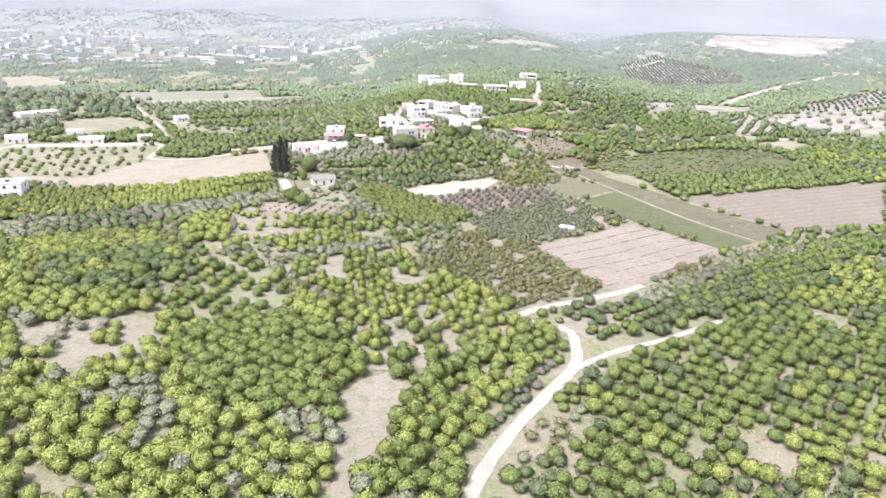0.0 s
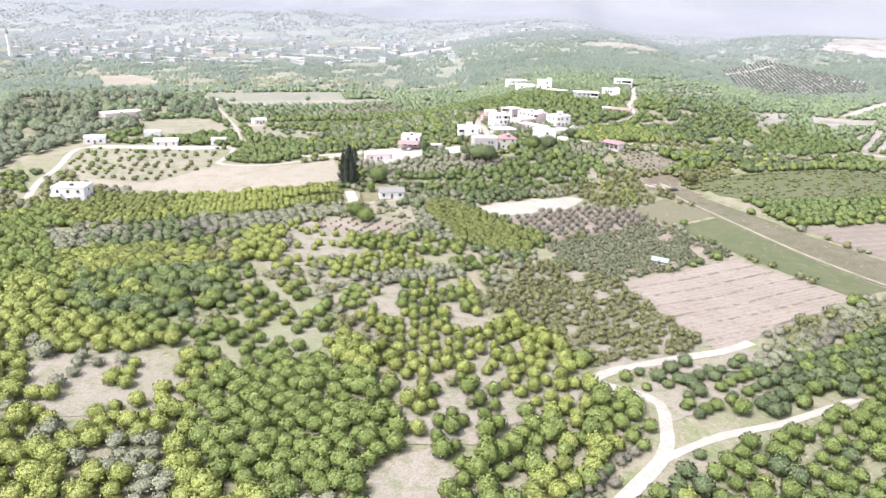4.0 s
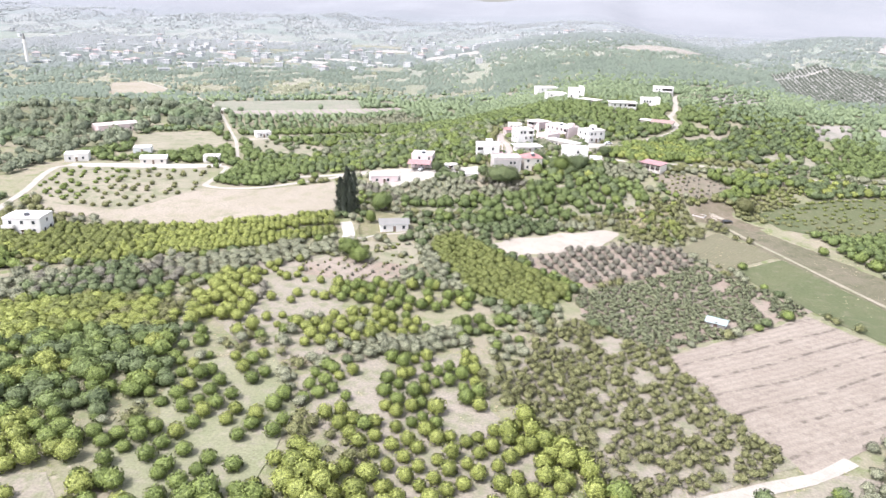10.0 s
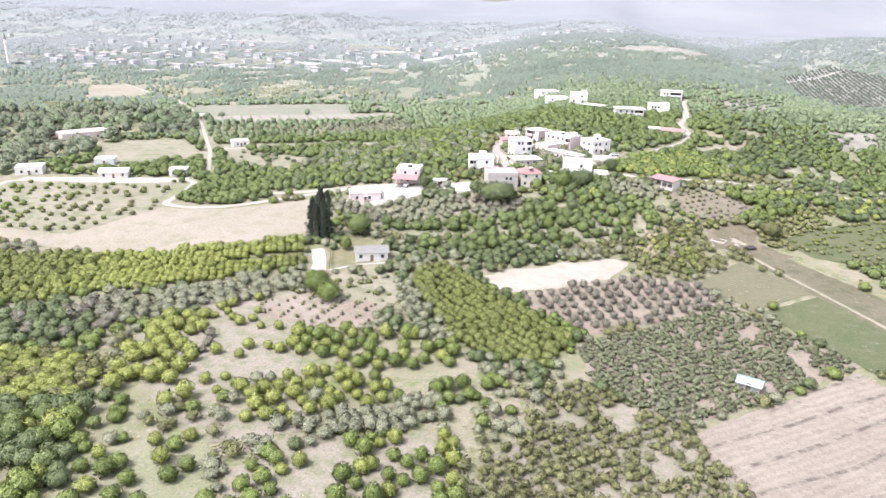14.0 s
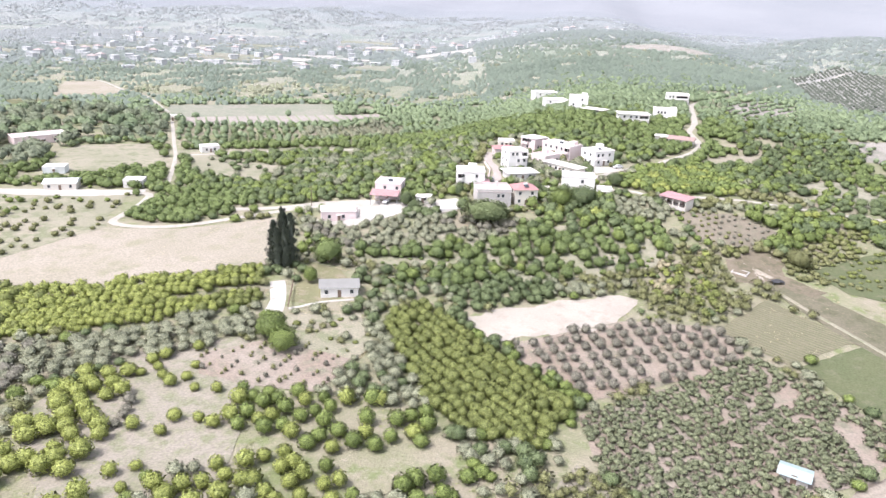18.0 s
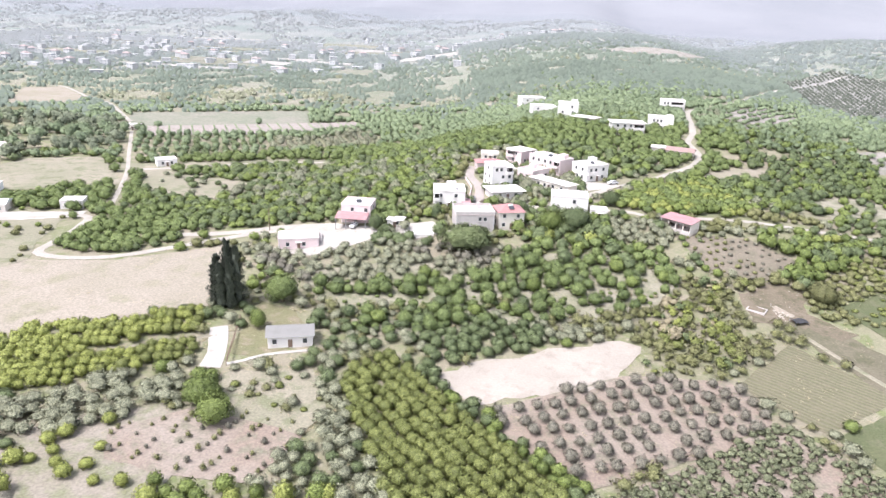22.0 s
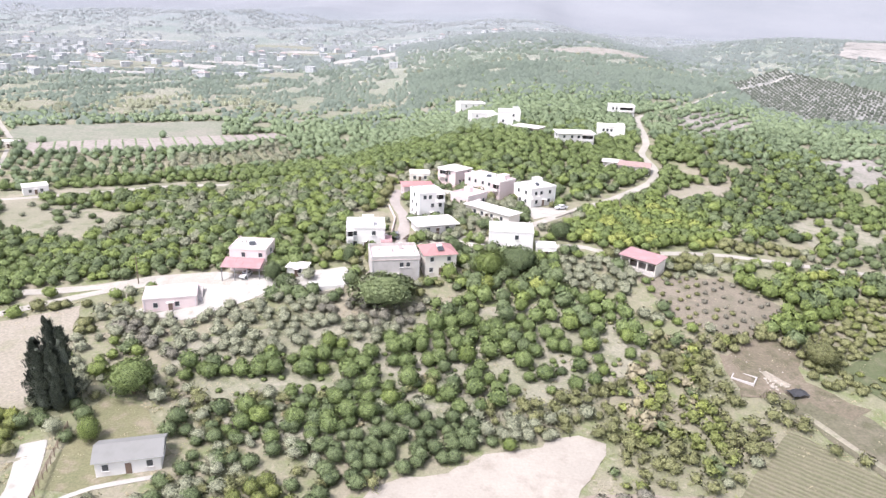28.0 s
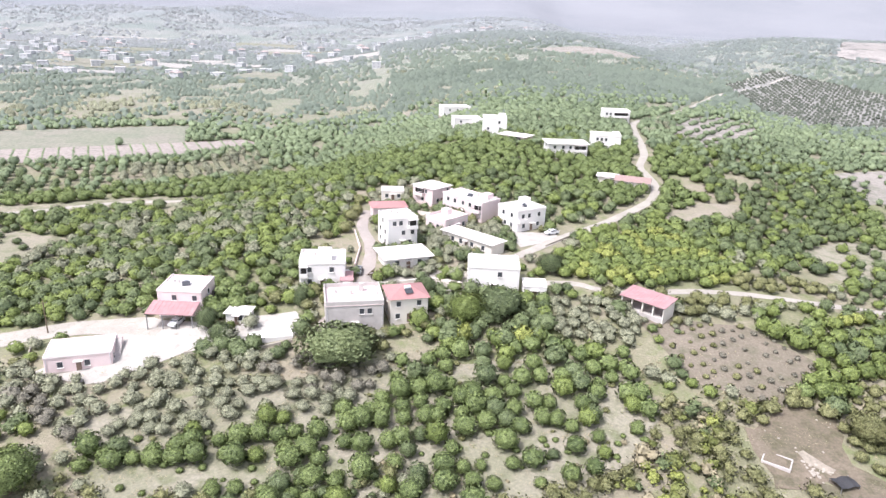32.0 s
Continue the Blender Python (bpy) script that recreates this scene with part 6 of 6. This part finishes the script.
orchard([(204, 502), (227, 519), (224, 456), (194, 458)], [("wood", 1)], 3.0, 8, 60, 0.5, 0.95, (1.6, 2.2), 1.4)
orchard([(253, 521), (363, 585), (323, 518), (270, 508)], [("grove", 1)], 5.6, 5.6, 25, 0.3, 0.95, (1.2, 1.7), 1.4, (0.2, 0.9), dark=True)
orchard([(102, 636), (137, 681), (155, 662), (138, 601), (99, 564), (90, 583)], [("yellow", 1), ("wood", 1)], 4.5, 7.5, 60, 0.6, 0.75, (1.4, 2.0), 1.3)
orchard([(150, 548), (191, 575), (168, 518), (146, 509)], [("wood", 1)], 7, 7, 25, 1.6, 0.6, (1.2, 2.0), 1.4)
orchard([(98, 450), (120, 465), (138, 459), (122, 425), (100, 427)], [("citrus", 1), ("wood", 1)], 6, 6, 25, 1.0, 0.6, (1.6, 2.4), 1.5)
# bushes close round the village houses
for foot in FOOT:
    corner = np.array(foot, float)
    mid = corner.mean(0)
    if not (-70 < mid[0] < 70 and 372 < mid[1] < 470):
        continue
    for p, q in zip(corner, np.roll(corner, -1, axis=0)):
        along = np.arange(0.5, np.hypot(*(q - p)), 1.5)
        along = along[rng.random(along.size) < 0.62]
        u = (q - p) / np.hypot(*(q - p))
        away_from = np.array([u[1], -u[0]])
        away_from *= np.sign(away_from @ (p - mid))
        spot = p + along[:, None] * u + away_from * rng.uniform(1.2, 3.4, along.size)[:, None]
        spot = spot[~blocked(spot[:, 0], spot[:, 1], 0.6)]
        rad = rng.uniform(0.7, 2.1, len(spot))
        kinds = rng.integers(0, 4, len(spot))
        for i, kind in enumerate(("wood", "slope", "olive", "brown")):
            on = kinds == i
            if on.any():
                plant(kind, "mid_olive" if kind == "olive" else "mid", spot[on, 0], spot[on, 1], rad[on], rad[on] * rng.uniform(1.1, 1.9, on.sum()), rng.uniform(0.1, 0.8, on.sum()))
# odd corners between the fields
orchard([(-245, 55), (260, 55), (260, 420), (60, 420), (-60, 374), (-110, 372), (-150, 340), (-245, 300)], [("wood", 2), ("citrus", 2), ("olive", 2), ("brown", 3)], 3.5, 3.5, 12, 0.9, 0.86, (1.2, 2.1), 1.45, gaps=0.06, seed=40, patch=9)
# valley
HEDGEROWS = STRIPES
OPEN.remove(HEDGEROWS)
orchard(HEDGEROWS, [("wood", 1)], 1.6, 6.6, 121, 0.12, 0.97, (0.55, 0.85), 1.3, (0, 0.5), finer="dot")
orchard([(-238, 523), (-152, 561), (-149, 556), (-236, 518)], [("wood", 1)], 5, 5, 24, 0.3, 1, (2.1, 2.7), 1.7)
orchard([(-362, 530), (-346, 560), (-290, 562), (-252, 540), (-232, 508), (-225, 480), (-258, 468), (-240, 410), (-250, 384), (-275, 360), (-330, 400), (-400, 520)], [("tallwood", 3), ("wood", 1)], 6.4, 6.4, 20, 1.8, 0.8, (2.2, 4.6), 1.7, (0, 1), gaps=0.2, seed=31, gap_size=9, finer="mid_olive")
orchard([(-245, 514), (-151, 550), (-140, 556), (-120, 600), (-92, 545), (-128, 526), (-200, 470)], [("wood", 3), ("olive", 2)], 5.0, 7.0, 28, 0.5, 0.85, (1.6, 2.6), 1.6, seed=32)
orchard([(-194, 462), (-158, 450), (-118, 445), (-135, 415), (-166, 417)], [("wood", 1), ("olive", 1)], 6, 6, 15, 1.2, 0.4, (1.2, 2.4), 1.3, seed=33)
orchard([(84, 411), (240, 420), (330, 330), (380, 700), (200, 690), (140, 600), (98, 560), (84, 500)], [("slope", 6), ("citrus", 1), ("wood", 1.5)], 3.7, 4.0, 25, 0.9, 0.97, (1.5, 2.6), 1.5, (0, 0.5), gaps=0.07, seed=64, patch=20, gap_size=8)
orchard([(-480, 650), (-285, 645), (-176, 667), (-135, 655), (-75, 760), (-95, 900), (-480, 900)], [("citrus", 3), ("olive", 1)], 4.2, 5.6, 8, 1.0, 0.88, (1.1, 2.9), 1.25, gaps=0.28, seed=65, patch=40, gap_size=9)
# all the rest, out to the haze
orchard([(-330, 380), (-60, 372), (-42, 400), (-40, 480), (30, 470), (24, 404), (66, 411), (240, 420), (330, 330), (380, 700), (380, 900), (-480, 900), (-480, 560)], [("slope", 8), ("wood", 1.2), ("citrus", 0.8), ("olive", 0.3)], 3.7, 3.9, 15, 0.9, 0.98, (1.6, 2.75), 1.5, gaps=0.07, seed=34, patch=30, gap_size=9)
orchard([(-480, 300), (-245, 300), (-250, 384), (-330, 400), (-480, 560)], [("tallwood", 2), ("olive", 1)], 6, 6, 15, 1.2, 0.8, (2.2, 3.8), 1.7, seed=35, finer="mid_olive")
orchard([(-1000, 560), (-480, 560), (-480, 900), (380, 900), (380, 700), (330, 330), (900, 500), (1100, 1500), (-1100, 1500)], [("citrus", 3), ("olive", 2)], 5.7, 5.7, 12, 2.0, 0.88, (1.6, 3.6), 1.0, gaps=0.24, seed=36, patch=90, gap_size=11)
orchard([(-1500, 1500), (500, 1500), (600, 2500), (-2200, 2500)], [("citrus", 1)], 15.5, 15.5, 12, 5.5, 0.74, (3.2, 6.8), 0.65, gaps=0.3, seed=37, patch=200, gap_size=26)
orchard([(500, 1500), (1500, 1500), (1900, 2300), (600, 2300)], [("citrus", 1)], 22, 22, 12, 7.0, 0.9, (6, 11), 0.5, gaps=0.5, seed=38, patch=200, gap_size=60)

# single trees of the middle strip, each a thing of its own
def trunk_mesh(name, seed):
    r = random.Random(seed)
    bm = bmesh.new()
    bmesh.ops.create_cone(bm, cap_ends=True, segments=7, radius1=0.1, radius2=0.06, depth=0.5, matrix=pose(0, 0, 0.2))
    for k in range(3):
        a = k * 120 + r.uniform(-30, 30)
        bmesh.ops.create_cone(bm, cap_ends=False, segments=5, radius1=0.05, radius2=0.025, depth=0.4, matrix=pose(0, 0, 0.42) @ pose(0, 0, 0, 0, 0, a) @ pose(0, 0, 0, 0, 35, 0) @ pose(0, 0, 0.17))
    me = bpy.data.meshes.new(name)
    bm.to_mesh(me)
    bm.free()
    me.materials.append(M_BARK)
    return me


TRUNK = trunk_mesh("trunk", 1)
SINGLE = {"citrus": ("near", "citrus_tree", "round dark green citrus tree on dry orchard soil", 150),
          "yellow": ("near", "citrus_tree", "round yellow-green citrus tree on dry orchard soil", 150),
          "olive": ("near_olive", "olive_tree", "silvery grey-green olive tree with a loose crown", 150),
          "dusk": ("near_olive", "young_olive_tree", "young dusky olive tree in a row on bare soil", 110),
          "brown": ("near_shrub", "almond_tree", "low dull brownish-green almond tree on bare soil", 200),
          "wood": ("near", "broadleaf_tree", "dense dark broadleaf tree at the orchard edge", 80)}
for kind, (tpl, name, label, most) in SINGLE.items():
    if (kind, tpl) not in STAND:
        continue
    rows = np.concatenate(STAND[kind, tpl])
    # the strip of the plan along the flight line
    order = np.argsort(np.abs(rows[:, 0] + 8) + 0.25 * np.abs(rows[:, 1] - 250))
    pick, rest = order[:most], order[most:]
    STAND[kind, tpl] = [rows[rest]]
    meshes = [mesh_from("crown", v, f, LEAF1[kind], outward=o) for v, f, o in TEMPLATES[tpl]]
    for i, (x, y, r, hh, tone) in enumerate(rows[pick]):
        ob = new(name)
        ob.matrix_world = Matrix.LocRotScale((x, y, h(x, y)), Euler((0, 0, rng.uniform(0, 6.28))), (r, r, hh))
        tagged(ob, label, "tree", name.replace("_", " ") + "s in the orchards")
        for pname, me in (("trunk", TRUNK), ("crown", meshes[i % len(meshes)])):
            o = new(pname, me)
            o.parent = ob


def big_tree(x, y, r, hh, kind, name, label, tpl="tall", k=0):
    ob = new(name)
    ob.matrix_world = Matrix.LocRotScale((x, y, h(x, y)), Euler((0, 0, rng.uniform(0, 6.28))), (r, r, hh))
    tagged(ob, label, "tree")
    o = new("trunk", TRUNK)
    o.parent = ob
    v, f, out = TEMPLATES[tpl][k % len(TEMPLATES[tpl])]
    o = new("crown", mesh_from("crown", v, f, LEAF1[kind], outward=out))
    o.parent = ob
    return ob


# cypresses by the driveway: tall dark spindles
def cypress(x, y, r, hh, seed):
    rr = np.random.default_rng(seed)
    # boughs at many heights, each a spray of scales
    k, boughs = 3000, 80
    bz = (np.arange(boughs) + rr.uniform(0, 1, boughs)) / boughs
    ba, reach = rr.uniform(0, 6.283, boughs), rr.uniform(0.65, 1.3, boughs)
    on = rr.integers(0, boughs, k)
    z = np.clip(bz[on] + rr.normal(0, 0.018, k), 0.03, 1)
    prof = np.minimum(1, 4 * z + 0.5) * np.sqrt(np.clip(1.03 - z ** 2.0, 0.012, 1))
    a = ba[on] + rr.normal(0, 0.3, k)
    rad = prof * reach[on] * rr.uniform(0.35, 1.05, k)
    z = np.clip(z + 0.025 * rr.uniform(0, 1, k) * reach[on], 0.03, 1.02)
    c = np.stack([rad * np.cos(a), rad * np.sin(a), z], 1)
    out = np.stack([np.cos(a), np.sin(a), np.zeros(k)], 1)
    side = np.stack([-np.sin(a), np.cos(a), np.zeros(k)], 1)
    s = rr.uniform(0.09, 0.19, k)[:, None]
    up = np.array([0, 0, 1]) * rr.uniform(0.03, 0.06, k)[:, None]
    tri = np.stack([c - side * s * 0.7 - out * 0.05, c + side * s * 0.7 - out * 0.05, c + up + out * s * 0.5], 1)
    zz = np.linspace(0.03, 0.97, 9)
    girth = 0.5 * np.minimum(1, 4 * zz + 0.5) * np.sqrt(np.clip(1.03 - zz ** 2.0, 0.012, 1))
    ring = [[(g * math.cos(t), g * math.sin(t), q) for t in np.arange(8) * math.pi / 4] for g, q in zip(girth, zz)]
    cv = np.array(ring).reshape(-1, 3)
    f = []
    for i in range(8):
        for j in range(8):
            a0, b0 = i * 8 + j, i * 8 + (j + 1) % 8
            f += [(a0, b0, b0 + 8), (a0, b0 + 8, a0 + 8)]
    verts = np.concatenate([cv, tri.reshape(-1, 3)])
    tris = np.concatenate([np.array(f), len(cv) + np.arange(3 * k).reshape(k, 3)])
    ob = new("cypress_tree")
    ob.matrix_world = Matrix.LocRotScale((x, y, h(x, y)), None, (r, r, hh))
    tagged(ob, "tall dark cypress standing close to its neighbours by the driveway", "tree", "cypresses by the driveway")
    for nm, me in (("trunk", TRUNK), ("crown", mesh_from("crown", verts, tris, LEAF1["cypress"]))):
        o = new(nm, me)
        o.parent = ob


cypress(-83.2, 325, 2.4, 13.5, 1)
cypress(-80.8, 326.5, 2.5, 17.5, 2)
cypress(-78.2, 325.8, 2.4, 16, 3)
cypress(-81.4, 323.2, 2.4, 12.5, 4)
cypress(-79.0, 323.6, 2.2, 14, 5)
big_tree(-68, 331, 5, 8, "slope", "broadleaf_tree", "full green broadleaf tree beside the cypresses", k=0)
big_tree(-24, 371, 8.6, 8.0, "feathery", "broadleaf_tree", "wide feathery green tree below the grey building", k=1)
big_tree(-68, 316, 2.2, 4.5, "citrus", "broadleaf_tree", "round dark garden tree on the lawn", k=2)
big_tree(9, 390, 5, 7, "wood", "broadleaf_tree", "dense dark tree below the white house", k=3)
big_tree(1, 388, 4.5, 6.5, "citrus", "broadleaf_tree", "leafy green tree below the white house", k=0)
big_tree(21, 412, 3.5, 5.5, "wood", "broadleaf_tree", "dark round tree beside the ridge road", k=1)
big_tree(-60.5, 279, 4.0, 5.0, "citrus", "broadleaf_tree", "spreading bright green tree above the sapling rows", k=2)
big_tree(-66, 284, 4.4, 5.8, "citrus", "broadleaf_tree", "spreading bright green tree above the sapling rows", k=3)
big_tree(76, 360, 4, 6.5, "brown", "broadleaf_tree", "olive-green tree on rough ground", k=0)
big_tree(-46, 380, 2.2, 3.6, "olive", "olive_tree", "rounded olive tree on the chalky terrace", tpl="near_olive", k=2)
big_tree(-49.5, 375, 2.3, 3.6, "olive", "olive_tree", "rounded olive tree on the chalky terrace", tpl="near_olive", k=3)
big_tree(-37, 388.5, 2.0, 4.2, "wood", "broadleaf_tree", "small dark tree on the chalky terrace", k=2)
big_tree(-55.5, 379.5, 2.4, 5.0, "wood", "broadleaf_tree", "dark tree beside the carport", k=3)
big_tree(-9, 397, 3.0, 5.0, "wood", "broadleaf_tree", "green garden tree behind the red roof", k=1)
big_tree(-51, 375, 3, 4.5, "wood", "broadleaf_tree", "dark tree by the small white shed", k=1)

# tufts of dry grass and weeds on the open soil
def tuft(seed):
    r = np.random.default_rng(seed)
    k = 7
    a = r.uniform(0, 6.283, k)
    c = np.stack([np.cos(a), np.sin(a)], 1) * r.uniform(0, 0.7, k)[:, None]
    b = r.uniform(0, 6.283, k)
    side = np.stack([np.cos(b), np.sin(b)], 1) * r.uniform(0.25, 0.5, k)[:, None]
    lean = np.stack([np.cos(b + 1.5), np.sin(b + 1.5)], 1) * r.uniform(0.35, 0.9, k)[:, None]
    z = r.uniform(0.25, 0.6, k)
    v = np.stack([np.c_[c - side, 0 * z], np.c_[c + side, 0 * z], np.c_[c + lean + side * 0.3, z]], 1).reshape(-1, 3)
    out = np.tile([0.0, 0.0, 1.0], (3 * k, 1)) + 0.25 * r.normal(0, 1, (3 * k, 3))
    return v, np.arange(3 * k).reshape(k, 3), out / np.linalg.norm(out, axis=1)[:, None]


BARE_OPEN = [PLOUGH, SANDPIT] + [p for p in OPEN if all(-95 < a < 30 and b > 360 for a, b in p)]
TEMPLATES["tuft"] = [tuft(s) for s in range(6)]
for kind, count, size, seed in (("straw", 7000, (0.25, 0.8), 71), ("weed", 7000, (0.25, 0.75), 72)):
    x, y = rng.uniform(-125, 125, count * 4), rng.uniform(84, 405, count * 4)
    keep = (patchy(x, y, 7, seed) > 0.55) & (x > -0.9 * (y + 10)) & (x < 0.66 * (y + 10))
    for poly in OPEN if kind == "weed" else BARE_OPEN:
        keep &= ~inside(poly, x, y)
    for poly in FOOT:
        keep &= ~inside(poly, x, y)
    for line, half in TRACKS:
        keep &= away(line, x, y) > half
    x, y = x[keep][:count], y[keep][:count]
    rad = rng.uniform(*size, x.size) ** 1.0
    plant(kind, "tuft", x, y, rad, rad * rng.uniform(0.5, 1.0, x.size), rng.random(x.size))
HILLSIDE = [(-72, 350), (-20, 369), (36, 380), (40, 362), (26, 342), (-23, 319), (-45, 322)]
for poly, kind, count, size in ((HILLSIDE, "straw", 2600, (0.25, 0.75)), (HILLSIDE, "weed", 2200, (0.25, 0.7)), ([(-98, 238), (-100, 262), (-70, 284), (-40, 216), (-70, 212)], "weed", 1200, (0.2, 0.6)), ([(-79, 197), (-60, 210), (-42, 161), (-54, 153), (-71, 156)], "weed", 1500, (0.2, 0.6)), ([(-67, 296), (-48, 301), (-40, 287), (-42, 278), (-68, 284)], "straw", 900, (0.3, 0.8)), ([(-50, 199), (-12, 222), (8, 178), (10, 163), (-19, 154)], "weed", 900, (0.15, 0.5)), ([(40, 393), (64, 394), (76, 383), (64, 367), (48, 373)], "straw", 700, (0.2, 0.5))):
    P = np.array(poly)
    x, y = rng.uniform(P[:, 0].min(), P[:, 0].max(), count * 4), rng.uniform(P[:, 1].min(), P[:, 1].max(), count * 4)
    keep = inside(poly, x, y) & (patchy(x, y, 3.0, 91 + count) > 0.42)
    x, y = x[keep][:count], y[keep][:count]
    rad = rng.uniform(*size, x.size)
    plant(kind, "tuft", x, y, rad, rad * rng.uniform(0.5, 1.0, x.size), rng.random(x.size))
ROUGH = [(55, 360), (65, 368), (72, 366), (73, 352), (81, 346), (77, 341), (64, 349), (56, 348)]
FALLOW = [(62, 350), (78, 345), (108, 306), (141, 268), (120, 250), (74, 324)]
for poly, count in ((PLOUGH, 1800), (SANDPIT, 120), (STUBBLE, 700), (ROUGH, 1300), (FALLOW, 3000), (ROUGH, 500), (FALLOW, 900)):
    P = np.array(poly)
    x, y = rng.uniform(P[:, 0].min(), P[:, 0].max(), count * 3), rng.uniform(P[:, 1].min(), P[:, 1].max(), count * 3)
    keep = inside(poly, x, y) & (patchy(x, y, 3.5, 90) > 0.5)
    x, y = x[keep][:count], y[keep][:count]
    rad = rng.uniform(0.12, 0.38, x.size)
    rad = rad * (1.8 if poly in (ROUGH, FALLOW) else 1)
    plant("weed" if count in (500, 900) else "straw", "tuft", x, y, rad, rad * 0.6, rng.random(x.size) * 0.5)

NAMES = {"straw": ("dry_grass", "tufts of dry straw-coloured grass"), "weed": ("weeds", "low green weeds on open soil"), "citrus": ("citrus_grove", "dense green citrus trees in orchard rows"), "yellow": ("young_citrus_grove", "yellow-green citrus trees in orchard rows"),
         "olive": ("olive_grove", "silvery olive trees in groves and hedges"), "dusk": ("young_olive_grove", "dusky young olive trees"),
         "brown": ("almond_grove", "dull brownish-green almond trees"), "lime": ("young_orchard", "lime-green young fruit trees in close rows"), "shrub": ("shrub_field", "low bushy green shrubs in rows"),
         "wood": ("woodland", "dark broadleaf trees and hedges"), "tallwood": ("tall_wood", "tall grey-green trees in the valley"), "grove": ("olive_hill_grove", "dark olive trees in a grid on a pale hill"), "slope": ("slope_grove", "soft green citrus trees carpeting the slope"), "mid": ("hillside_grove", "green groves on the hillside"),
         "far": ("far_woods", "far hazy groves and woods"), "pale": ("distant_woods", "distant hazy woods"), "horizon": ("horizon_woods", "hazy woods below the horizon")}
for (kind, tpl), chunks in STAND.items():
    rows = np.concatenate(chunks)
    if not len(rows):
        continue
    temps = TEMPLATES[tpl]
    pick = rng.integers(0, len(temps), len(rows))
    V, T, C, N, off = [], [], [], [], 0
    for i, (tv, tf, to) in enumerate(temps):
        rr = rows[pick == i]
        if not len(rr):
            continue
        a = rng.uniform(0, 6.283, len(rr))
        ca, sa = np.cos(a)[:, None], np.sin(a)[:, None]
        x = (tv[:, 0] * ca - tv[:, 1] * sa) * rr[:, 2:3] + rr[:, 0:1]
        y = (tv[:, 0] * sa + tv[:, 1] * ca) * rr[:, 2:3] + rr[:, 1:2]
        z = tv[:, 2] * rr[:, 3:4] + height(rr[:, 0], rr[:, 1])[:, None] - 0.05
        V.append(np.stack([x, y, z], 2).reshape(-1, 3))
        T.append((tf[None] + off + (np.arange(len(rr)) * len(tv))[:, None, None]).reshape(-1, 3))
        C.append(np.repeat(rr[:, 4], len(tv)))
        N.append(np.stack([to[:, 0] * ca - to[:, 1] * sa, to[:, 0] * sa + to[:, 1] * ca, to[:, 2] + 0 * ca], 2).reshape(-1, 3))
        off += len(tv) * len(rr)
    nm, lab = NAMES[kind]
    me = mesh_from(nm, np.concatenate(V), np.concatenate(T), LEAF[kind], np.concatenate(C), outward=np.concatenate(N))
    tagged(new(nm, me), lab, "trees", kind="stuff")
print("TRIS", sum(len(o.data.polygons) for o in scene.objects if o.type == "MESH"), "OBJECTS", len(scene.objects))
